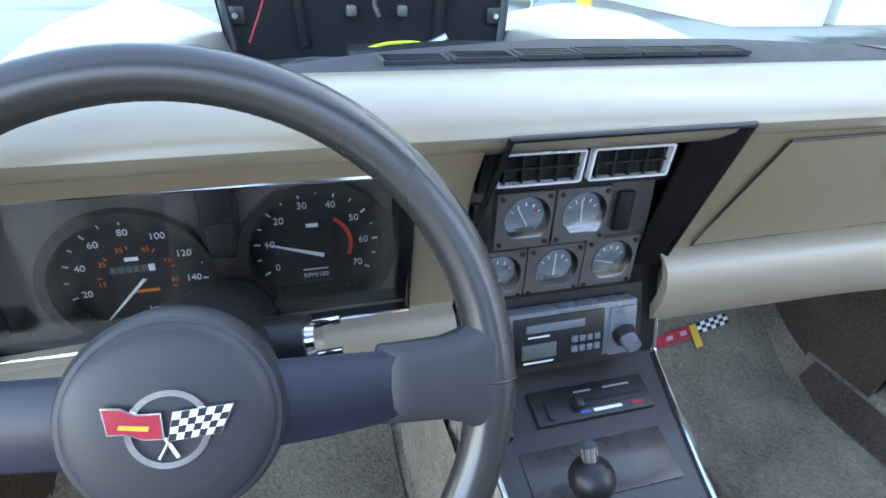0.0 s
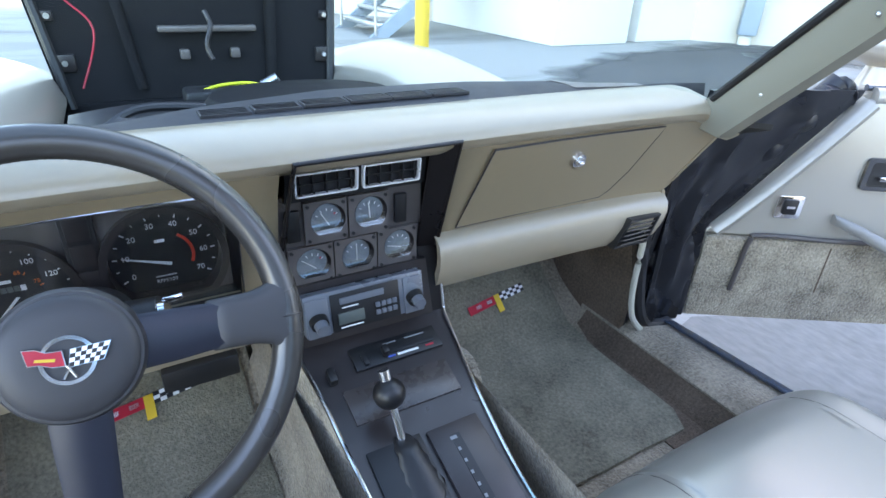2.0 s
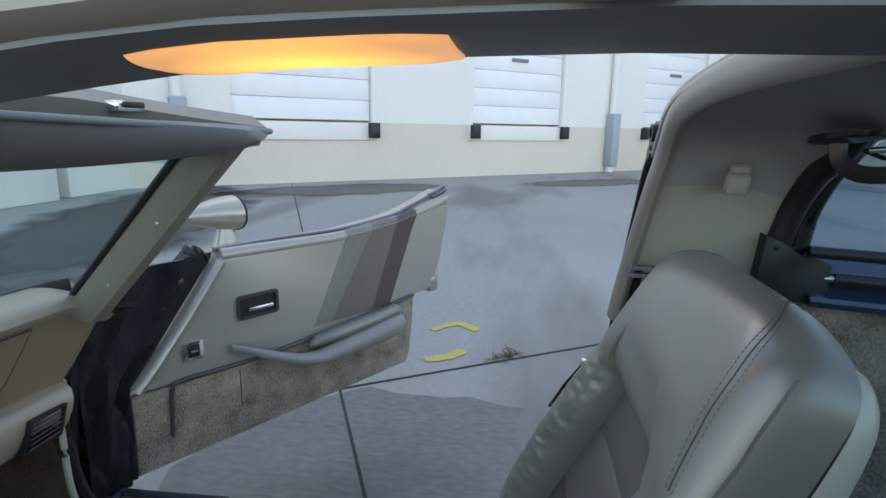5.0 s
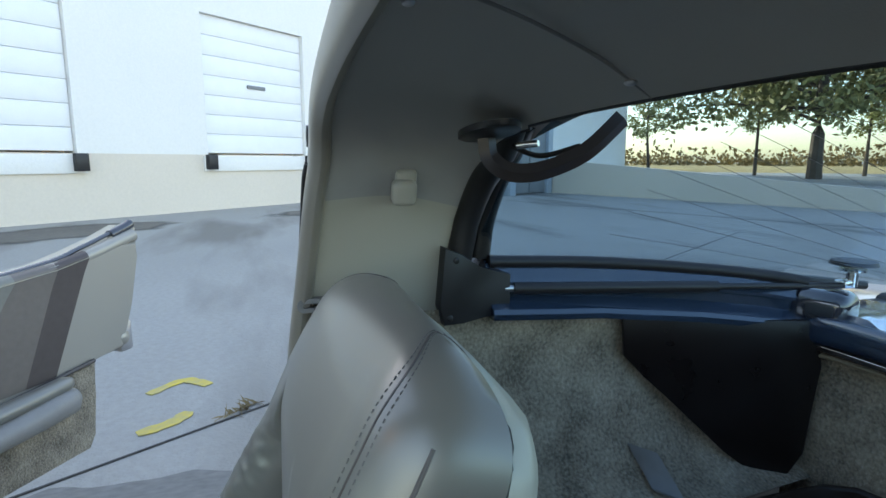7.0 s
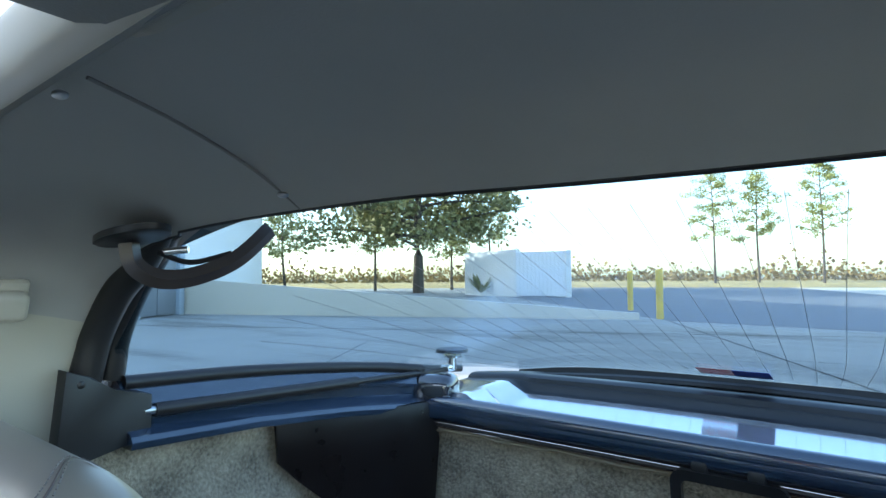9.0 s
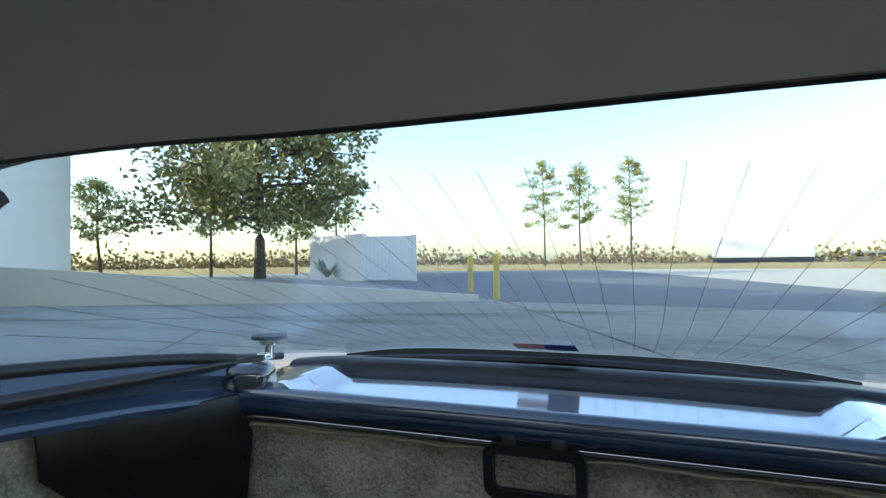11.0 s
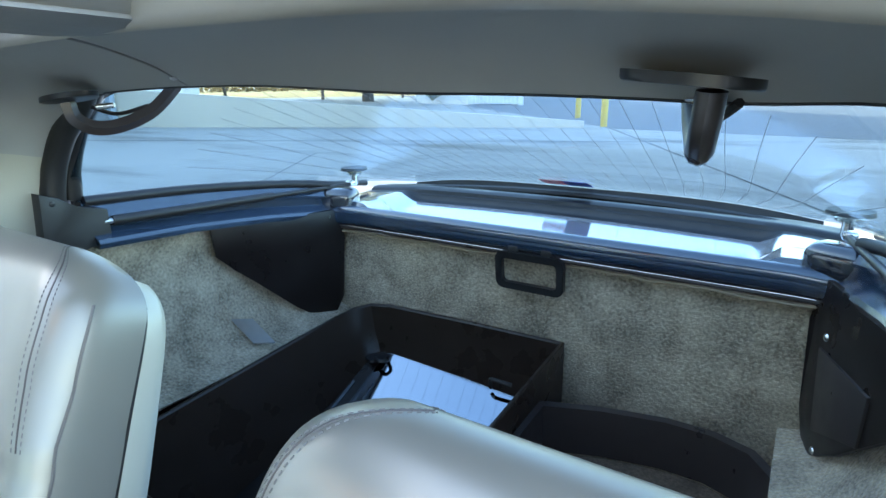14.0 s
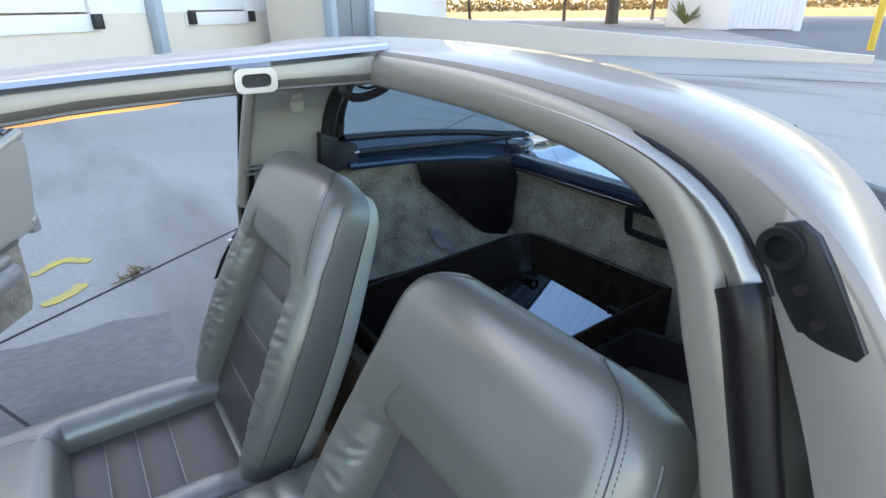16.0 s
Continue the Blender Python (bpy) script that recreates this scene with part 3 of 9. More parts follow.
def scrub_gen(rnd):
    a = rnd.uniform(-0.5, 1.15)
    r = rnd.uniform(78, 110)
    h = 1.4 + 1.0 * noise.noise(Vector((a * 9, 0, 0))) + 0.6 * noise.noise(Vector((a * 31, 3, 0)))
    return (math.sin(a) * r, -math.cos(a) * r, abs(rnd.gauss(0, 0.5)) * max(h, 0.3) * 1.6 + 0.1), rnd.uniform(0.12, 0.42)


clump_stuff("scrub", 9000, scrub_gen, M_BUSH, "brown winter scrub along the far field edge", "bushes")


def verge():
    bm = bm_()
    secs = []
    for k in range(40):
        a = lerp(-0.6, 1.2, k / 39)
        secs.append([(math.sin(a) * r, -math.cos(a) * r, z) for r, z in ((62, 0.01), (64, 0.25), (75, 0.5), (120, 0.7))])
    loft(bm, secs)
    return solo("grass_verge", bm, M_GRASS, "dry yellow grass verge beyond the asphalt", "grass", "structure")


verge()


def tree(x, y, h, trunk_r, crown, n, material, label, seed, low=0.35, leaf=0.35, limbs=26, lift=0.10, lump=0.12):
    """Tapered trunk and limbs; leaves gather in loose clumps along the outer half of each limb."""
    rnd = random.Random(seed)
    t = thing("tree", (x, y, 0), label, "tree")
    bm = bm_()
    o = Vector((x, y, 0))
    top = o + Vector((rnd.uniform(-0.3, 0.3), rnd.uniform(-0.3, 0.3), h * 0.95))
    mid = o.lerp(top, 0.5) + Vector((rnd.uniform(-0.2, 0.2), rnd.uniform(-0.2, 0.2), 0))
    tube(bm, [o, mid, top], lambda u: trunk_r * (1 - 0.85 * u), 8)
    clumps = []
    for k in range(limbs):
        q = k / (limbs - 1)
        u = lerp(low, 0.95, q)
        b0 = o.lerp(mid, u * 2) if u < 0.5 else mid.lerp(top, u * 2 - 1)
        a = k * 2.4 + rnd.uniform(-0.6, 0.6)
        spread = crown * math.sin(math.pi * lerp(0.28, 0.93, q)) * rnd.uniform(0.55, 1.1)
        tip = b0 + Vector((math.cos(a) * spread, math.sin(a) * spread, h * lift * rnd.uniform(0.2, 1.5) * (1 - 0.5 * q)))
        tube(bm, [b0, b0.lerp(tip, 0.5) + Vector((0, 0, 0.02 * h)), tip], lambda v: trunk_r * 0.30 * (1 - 0.8 * v), 5, smooth=3)
        for j in range(5):
            w = rnd.uniform(0.35, 1.08)
            c = b0.lerp(tip, w) + Vector((rnd.gauss(0, 1), rnd.gauss(0, 1), rnd.gauss(0.3, 0.6))) * crown * 0.10
            clumps.append((c, crown * lump * rnd.uniform(0.5, 1.25)))
    part("trunk", bm, M_BARK, t)
    vs, fs = [], []
    for k in range(n):
        c0, r = clumps[rnd.randrange(len(clumps))]
        c = c0 + Vector((rnd.gauss(0, 0.6), rnd.gauss(0, 0.6), rnd.gauss(0, 0.38))) * r
        d1 = Vector((rnd.gauss(0, 1), rnd.gauss(0, 1), rnd.gauss(0, 1))).normalized() * leaf * rnd.uniform(0.5, 1)
        d2 = d1.cross(Vector((rnd.gauss(0, 1), rnd.gauss(0, 1), rnd.gauss(0, 1)))).normalized() * leaf * 0.4
        i = len(vs)
        vs += [c - d1 - o, c + d2 - o, c + d1 - o, c - d2 - o]
        fs.append((i, i + 1, i + 2, i + 3))
    me = bpy.data.meshes.new("crown")
    me.from_pydata(vs, [], fs)
    me.materials.append(material)
    cr = new("crown", me)
    cr.parent = t
    return t


def far(dx, dy, d):
    return -0.2 + dx * d, -0.35 + dy * d


tree(*far(0.637, -0.771, 42), 13.5, 0.46, 9.2, 14000, M_LEAF, "broad dark green oak beyond the enclosure", 1, 0.27, 0.33, 34, 0.13, 0.16)
for k, (dx, dy, d, h) in enumerate(((0.799, -0.602, 52, 8.5), (0.695, -0.719, 50, 9.0), (0.589, -0.808, 52, 8.5), (0.529, -0.849, 55, 12.0),
                                    (0.184, -0.983, 68, 14.0), (0.122, -0.993, 70, 13.5), (0.038, -0.999, 68, 14.0))):
    tree(*far(dx, dy, d), h, 0.15, 2.9, 3600, M_PINE, "tall thin pine with sunlit sparse needles", 20 + k, 0.40, 0.17, 20, 0.04, 0.20)


def palm():
    x, y = 18.2, -28.6
    t = thing("palmetto", (x, y, 0), "small green palmetto against the white wall", "plant")
    rnd = random.Random(5)
    for k in range(16):
        a = rnd.uniform(0, 6.28)
        bm = bm_()
        o = Vector((x, y, 0.2))
        d = Vector((math.cos(a), math.sin(a), rnd.uniform(0.6, 1.8))).normalized() * rnd.uniform(0.8, 1.5)
        s = d.cross(Vector((0, 0, 1))).normalized() * 0.14
        secs = [[o - s * 0.2, o, o + s * 0.2], [o + d * 0.6 - s, o + d * 0.65 + Vector((0, 0, 0.05)), o + d * 0.6 + s], [o + d * 0.98 - s * 0.1, o + d, o + d * 0.98 + s * 0.1]]
        slab(bm, secs, (0, 0, 0.01))
        part("frond", bm, M_LEAF, t)


palm()


def railing():
    r = thing("railing", (19.5, -9.9, 0), "grey pipe railing along the ramp landing", "railing")
    a, b = Vector((17.6, -9.55, 1.15)), Vector((25.0, -11.6, 1.15))
    for k in range(5):
        p = a.lerp(b, k / 4)
        bm = bm_()
        cyl(bm, p, p + Vector((0, 0, 1.0)), 0.025, seg=10)
        part("post", bm, M_ALU, r)
    for z in (0.5, 1.0):
        bm = bm_()
        cyl(bm, a + Vector((0, 0, z)), b + Vector((0, 0, z)), 0.025, seg=10)
        part("rail", bm, M_ALU, r)


railing()


def vehicle_far(name, o, L, W, H, material, label, cat, trailer=False):
    v = thing(name, o, label, cat)
    x, y, z = o
    bm = bm_()
    if trailer:
        box(bm, (x, y, z + 1.15 + (H - 1.15) / 2), (L, W, H - 1.15), bevel=0.05)
        part("chassis", box(bm_(), (x, y, z + 0.86), (L * 0.98, W * 0.9, 0.56), bevel=0.03), M_BLACK, v, "dark trailer chassis")
    else:
        prism(bm, [(x - L / 2, y - W / 2, z + 0.4), (x + L / 2, y - W / 2, z + 0.4), (x + L / 2, y - W / 2, z + 1.05), (x + L * 0.32, y - W / 2, z + 1.15),
                   (x + L * 0.2, y - W / 2, z + H), (x - L * 0.42, y - W / 2, z + H), (x - L / 2, y - W / 2, z + 1.1)], (0, W, 0), 0.05)
    part("body", bm, material, v)
    if not trailer:
        for k in range(3):
            bm = bm_()
            box(bm, (x - L * 0.33 + k * L * 0.23, y + W / 2 + 0.005, z + 1.33), (L * 0.18, 0.03, 0.42), bevel=0.02)
            part("window", bm, M_GLOSS, v)
    for ex in ((-0.42, -0.32, -0.22, 0.2, 0.32, 0.42) if trailer else (-0.32, 0.32)):
        bm = bm_()
        cyl(bm, (x + ex * L, y + W / 2 - 0.25, z + 0.45 * (1.1 if trailer else 0.8)), (x + ex * L, y + W / 2 + 0.03, z + 0.45 * (1.1 if trailer else 0.8)), 0.5 if trailer else 0.36, seg=18)
        part("wheel", bm, M_RUB, v)


vehicle_far("trailer", (-12.2, -76, 0), 10.5, 2.5, 3.7, M_WHT, "long white box trailer parked far off", "trailer", True)
vehicle_far("parked_car", (-23.6, -80, 0), 4.8, 1.9, 1.75, M_PAINT, "silver estate car parked far off", "car")
vehicle_far("parked_car", (-6.3, 22.5, 0), 4.8, 1.9, 1.7, M_PAINT, "silver estate car parked ahead", "car")


# ---- ahead of the car ----
def front_building():
    b = thing("front_building", (6, 6.2, 0), "white rendered building with an outside stair", "building", kind="structure")
    bm = bm_()
    box(bm, (6.05, 8.3, 3.5), (1.5, 3.6, 7.0), bevel=0.02)
    part("pier", bm, M_WALLW, b)
    bm = bm_()
    box(bm, (10.6, 7.9, 4.0), (7.0, 2.6, 8.0), bevel=0.02)
    part("wall", bm, M_WALLW, b)
    bm = bm_()
    box(bm, (4.0, 13.5, 4.0), (9.0, 0.4, 8.0))
    part("back_wall", bm, M_WALLW, b)
    return b


front_building()


def stair():
    s = thing("outside_stair", (3.4, 7.4, 0), "grey steel outside stair with pipe rails", "stairs")
    for k in range(9):
        bm = bm_()
        box(bm, (3.3 + 0.26 * k, 8.6, 0.18 * (k + 1) - 0.02), (0.3, 1.3, 0.05), bevel=0.006)
        part("step", bm, M_ALU, s)
    for y in (7.9, 9.3):
        bm = bm_()
        prism(bm, [(3.05, y, 0.0), (3.35, y, 0.0), (5.6, y, 1.55), (5.6, y, 1.8), (5.4, y, 1.8)], (0, 0.05, 0))
        part("stringer", bm, M_BLUEG, s)
        for z in (0.55, 1.0):
            bm = bm_()
            cyl(bm, (3.1, y, z + 0.1), (5.6, y, z + 1.7), 0.024, seg=10)
            part("rail", bm, M_ALU, s)
        for k in range(4):
            bm = bm_()
            x = 3.15 + 0.75 * k
            cyl(bm, (x, y, 0.64 * (x - 3.1)), (x, y, 0.64 * (x - 3.1) + 1.1), 0.022, seg=10)
            part("post", bm, M_ALU, s)


stair()


def yellow_post():
    p = thing("bollard", (2.95, 6.1, 0), "tall yellow painted post near the stair", "bollard")
    bm = bm_()
    cyl(bm, (2.95, 6.1, 0), (2.95, 6.1, 2.4), 0.085)
    part("post", bm, M_YELP, p)
    bm = bm_()
    ball(bm, (2.95, 6.1, 2.4), 0.085, (1, 1, 0.5))
    part("cap", bm, M_YELP, p)


yellow_post()


# ---- car shell ----
car = thing("sports_car", (0, 0, 0), "beige two-tone sports car with its roof panels off and bonnet raised", "car")


def mirror_x(p):
    return Vector((-p[0], p[1], p[2]))


ARCH_F = [(0, -0.415, 1.184), (0.1, -0.415, 1.183), (0.24, -0.415, 1.18), (0.34, -0.415, 1.173), (0.43, -0.415, 1.16), (0.485, -0.415, 1.137), (0.517, -0.415, 1.097), (0.54, -0.408, 1.045), (0.574, -0.399, 0.963), (0.6, -0.387, 0.87), (0.608, -0.382, 0.825)]
ARCH_R = [(0, -0.61, 1.136), (0.1, -0.61, 1.136), (0.22, -0.61, 1.135), (0.33, -0.61, 1.131), (0.42, -0.61, 1.124), (0.48, -0.61, 1.109), (0.53, -0.615, 1.08), (0.558, -0.605, 1.035), (0.572, -0.598, 0.985), (0.575, -0.59, 0.92), (0.575, -0.585, 0.86)]
ARCH_O = [(0, -0.43, 1.214), (0.1, -0.43, 1.213), (0.24, -0.43, 1.21), (0.36, -0.43, 1.203), (0.47, -0.43, 1.19), (0.545, -0.43, 1.168), (0.595, -0.43, 1.135), (0.635, -0.43, 1.085), (0.68, -0.43, 1.0), (0.73, -0.43, 0.86), (0.77, -0.43, 0.7)]
BACK_O = [(0, -0.70, 1.188), (0.1, -0.70, 1.187), (0.22, -0.695, 1.180), (0.33, -0.685, 1.168), (0.44, -0.67, 1.147), (0.52, -0.65, 1.116), (0.575, -0.64, 1.06), (0.61, -0.632, 1.0), (0.66, -0.63, 0.93), (0.74, -0.64, 0.86), (0.83, -0.66, 0.7)]


def full(arch):
    s = smooth_pts(arch, 4)
    return [mirror_x(p) for p in reversed(s[1:])] + s


def roof():
    f, r, o, b = full(ARCH_F), full(ARCH_R), full(ARCH_O), full(BACK_O)
    for p in r:      # the lining reaches less far back over the driver
        k = min(1, max(0, (0.02 - p.x) / 0.17)) * (1 - min(1, max(0, (abs(p.x) - 0.36) / 0.10)))
        q = min(1, max(0, (0.10 - p.x) / 0.25)) * (1 - min(1, max(0, (abs(p.x) - 0.36) / 0.10)))
        p.y += 0.013 * k * k * (3 - 2 * k) + (0.012 if abs(p.x) < 0.36 else 0)
        p.z -= 0.008 * q * q * (3 - 2 * q)
    # lining between the two arches
    lo, hi = 12, len(f) - 12
    def rows(i0, i1):
        out = []
        for i in range(i0, i1):
            a, c = f[i] + Vector((0, -0.010, 0.004)), r[i]
            mid = (a + c) / 2 + Vector((0, 0, 0.012))
            out.append(smooth_pts([a, mid, c], 4))
        return out
    part("headliner", slab(bm_(), rows(lo, hi), (0, 0, 0.012)), M_HEAD, car, "grey vinyl headliner with a stitched seam")
    for i0, i1, sx in ((0, lo + 1, 1), (hi - 1, len(f), -1)):
        part("pillar_trim", slab(bm_(), rows(i0, i1), (0.012 * -sx, 0, 0.002)), M_TRIM, car, "pale moulded pillar trim")
    # rounded front edge of the lining
    bm = bm_()
    tube(bm, [p + Vector((0, -0.002, 0.003)) for p in f], 0.0195, 14, smooth=0, flat=0.62, up=(0, 1, 0))
    part("halo_trim", bm, M_HALO, car, "pale padded trim on the roof arch")
    edge = [p + Vector((0, -0.001, 0.001)) for p in r[10:-10]]
    part("lining_edge", tube(bm_(), edge, 0.0026, 6, smooth=0, flat=0.8, up=(0, 1, 0)), M_RUB, car, "dark welt along the lining's rear edge")
    secs = [[r[i] + Vector((0, 0.006, 0.006)), r[i].lerp(b[i], 0.5) + Vector((0, 0, 0.004)), b[i] + Vector((0, 0.012, -0.006))] for i in range(8, len(f) - 8)]
    part("rear_lip", slab(bm_(), secs, (0, 0.004, 0.004)), M_HEAD, car)
    part("lining_seam", tube(bm_(), [(0.135, -0.440, 1.1795), (0.150, -0.493, 1.1715), (0.165, -0.552, 1.1555), (0.178, -0.602, 1.1345)], 0.0011, 6), M_VISOR, car)
    for p in ((0.1655, -0.439, 1.1775), (0.1715, -0.578, 1.1440)):
        part("lining_screw", ball(bm_(), p, 0.0038, (1.3, 1, 0.6), 10), M_ALU, car)
    # skin
    bm = bm_()
    secs = []
    for i in range(len(o)):
        a, c = o[i], b[i]
        secs.append(smooth_pts([a + Vector((0, 0.012, -0.012)), a, a.lerp(c, 0.3) + Vector((0, 0, 0.012)), a.lerp(c, 0.7) + Vector((0, 0, 0.010)), c], 3))
    slab(bm, secs, lambda p: Vector((-p.x * 0.02, 0, -0.012)))
    part("roof_skin", bm, M_PAINTD, car, "brown-beige metallic roof skin")
    # inner flange, satin moulding and painted jamb between trim and skin
    def across(k0, k1, n, lift=0.0):
        out = []
        for i in range(len(f)):
            row = []
            for j in range(n):
                v = j / (n - 1)
                row.append(f[i].lerp(o[i], lerp(k0, k1, v)) + Vector((0, 0.004 + lift * math.sin(math.pi * v) + 0.006 * lerp(k0, k1, v), 0)))
            out.append(row)
        return out
    part("door_jamb", slab(bm_(), across(0.10, 0.24, 3), (0, -0.008, 0)), M_RUB, car, "dark sealing strip beside the arch trim")
    skin_edge = across(0.47, 1.0, 5, 0.003)
    for row, p in zip(skin_edge, o):
        row[-1] = p + Vector((0, 0.011, -0.011))
    part("jamb_skin", slab(bm_(), skin_edge, (0, -0.008, 0)), M_PAINTD, car, "brown-beige painted jamb")
    for sx in (-1, 1):
        rows_ = across(0.22, 0.48, 7, 0.008)
        rows_ = [rows_[i] for i in range(len(f)) if sx * f[i].x > 0.068 and f[i].z > 1.072]
        part("drip_moulding", slab(bm_(), rows_, (0, -0.006, 0)), M_MOULD, car, "satin metal drip moulding along the roof arch")
        line = [rw[-1] + Vector((0, 0.001, 0)) for rw in rows_]
        part("roof_seam", tube(bm_(), line, 0.0022, 6, smooth=0, up=(0, 1, 0)), M_RUB, car, "dark seam along the roof arch")
        bulb = [(0.552, -0.410, 1.093), (0.562, -0.406, 1.074), (0.582, -0.402, 1.012), (0.602, -0.398, 0.950), (0.626, -0.394, 0.870), (0.645, -0.390, 0.78)]
        part("door_seal", tube(bm_(), [(sx * x, y, z) for x, y, z in bulb], 0.0155 if sx < 0 else 0.008, 14, up=(0, 1, 0)), M_HOUSE, car, "fat black rubber door seal")
    # latch plates on the jambs
    for sx in (-1, 1):
        out = [(0.562, 1.138), (0.575, 1.143), (0.586, 1.137), (0.597, 1.122), (0.614, 1.096), (0.624, 1.080), (0.621, 1.073), (0.606, 1.074), (0.588, 1.076), (0.572, 1.098), (0.560, 1.117)]
        pl = part("latch_plate", prism(bm_(), [(sx * x, -0.418, z) for x, z in out], (0, 0.006, 0), 0.0015), M_BLACK, car, "black roof-panel latch plate")
        bm = bm_()
        ring_frame(bm, circle((sx * 0.570, -0.412, 1.126), 0.013, (1, 0, 0), (0, 0, 1), 24), circle((sx * 0.570, -0.412, 1.126), 0.008, (1, 0, 0), (0, 0, 1), 24), (0, 0.006, 0))
        part("socket", bm, M_BLACK, pl)
        for k, (x, z) in enumerate(((0.585, 1.104), (0.598, 1.087))):
            bm = bm_()
            cyl(bm, (sx * x, -0.412, z), (sx * x, -0.409, z), 0.004, 0.0035, 14)
            part("bolt", bm, M_BROWN, pl)


roof()


def t_bar():
    t = part("t_bar", bm_box_bar(), M_HALO, car, "pale padded centre roof bar")
    ys = (0.30, 0.10, -0.1, -0.30, -0.43)
    # bright side mouldings
    for sx in (-1, 1):
        bm = bm_()
        tube(bm, [(sx * 0.066, y, tb_top(y) - 0.002) for y in ys], 0.010, 8, flat=0.7)
        part("bright_moulding", bm, M_ALU, t, "bright alloy drip moulding")
        for yc, dn in ((-0.262, 0.020), (0.240, 0.030)):
            fr = part("latch_bezel", ring_frame(bm_(), rrect((sx * 0.0785, yc, tb_top(yc) - dn), 0.046, 0.026, 0.008, (0, 1, 0), (0, 0, 1)), rrect((sx * 0.0785, yc, tb_top(yc) - dn), 0.032, 0.014, 0.006, (0, 1, 0), (0, 0, 1)), (-sx * 0.010, 0, 0)), M_ALU, t, "bright roof-panel latch pocket")
            part("pocket", prism(bm_(), rrect((sx * 0.0725, yc, tb_top(yc) - dn), 0.032, 0.014, 0.006, (0, 1, 0), (0, 0, 1)), (-sx * 0.002, 0, 0)), M_BLACK, t)
    bm = bm_()
    secs = [[(x, y, z) for x, z in ((-0.062, tb_top(y) - 0.001), (-0.05, tb_top(y) + 0.006), (0, tb_top(y) + 0.010), (0.05, tb_top(y) + 0.006), (0.062, tb_top(y) - 0.001))] for y in ys]
    part("bar_skin", slab(bm, secs, (0, 0, -0.006)), M_PAINTD, t)
    # darker sheet added below the bar to paint its back-lit underside
    secs = [[(x, y, tb_bot(y) + dz) for x, dz in ((-0.060, 0.000), (-0.045, -0.0035), (0, -0.0050), (0.045, -0.0035), (0.060, 0.000))] for y in np.linspace(0.32, -0.42, 12)]
    part("bar_underside_shade", slab(bm_(), secs, (0, 0, 0.003)), M_VISOR, t, "darker sheet for the shaded underside of the roof bar")
    # courtesy lamp
    yl = -0.11
    bm = bm_()
    secs = []
    for k in range(9):
        y = yl + lerp(-0.080, 0.080, k / 8)
        e = (1 - (abs(k - 4) / 4) ** 4) ** 0.5 if k not in (0, 8) else 0.0
        secs.append([(math.copysign(abs(math.cos(a)) ** 0.6, math.cos(a)) * 0.042 * (0.88 + 0.12 * e), y, tb_bot(y) + 0.002 - abs(math.sin(a)) ** 0.6 * (0.0105 + 0.002 * e) * (1 if math.sin(a) < 0 else 0)) for a in (2 * math.pi * j / 20 for j in range(20))])
    loft(bm, secs, closed=True, caps=True)
    part("courtesy_lamp", bm, M_AMBER, t, "lit amber courtesy lamp lens", smooth=60)


def tb_top(y):
    return table(y, (-0.43, -0.28, -0.1, 0.1, 0.33), (1.213, 1.208, 1.202, 1.190, 1.160))


def tb_bot(y):
    return table(y, (-0.43, -0.28, -0.1, 0.0, 0.1, 0.2, 0.33), (1.172, 1.174, 1.170, 1.161, 1.147, 1.132, 1.120))


def bm_box_bar():
    bm = bm_()
    secs = []
    for y in (0.33, 0.25, 0.1, 0.0, -0.1, -0.2, -0.3, -0.43):
        zt, zb = tb_top(y), tb_bot(y)
        pts = [(-0.066, zt), (-0.071, zt - 0.012), (-0.071, zb + 0.012), (-0.062, zb + 0.003), (-0.045, zb), (0, zb - 0.002), (0.045, zb), (0.062, zb + 0.003), (0.071, zb + 0.012), (0.071, zt - 0.012), (0.066, zt)]
        secs.append([(x, y, z) for x, z in pts])
    return loft(bm, secs, closed=True, caps=True)


t_bar()


# ---- windscreen and its frame ----
def pad_z(x):
    return table(x, (-0.66, -0.45, -0.29, -0.16, 0, 0.24, 0.45, 0.66), (0.785, 0.788, 0.796, 0.807, 0.815, 0.815, 0.809, 0.805))


def scr_base(x):
    return Vector((x, table(abs(x), (0, 0.2, 0.4, 0.55, 0.63, 0.70), (0.895, 0.885, 0.845, 0.76, 0.665, 0.56)), pad_z(x) - 0.012))


def scr_top(x):
    k = x * 0.585 / 0.66
    return Vector((k, table(abs(k), (0, 0.2, 0.4, 0.5, 0.585), (0.405, 0.40, 0.365, 0.335, 0.295)), table(abs(k), (0, 0.3, 0.585), (1.150, 1.142, 1.112))))


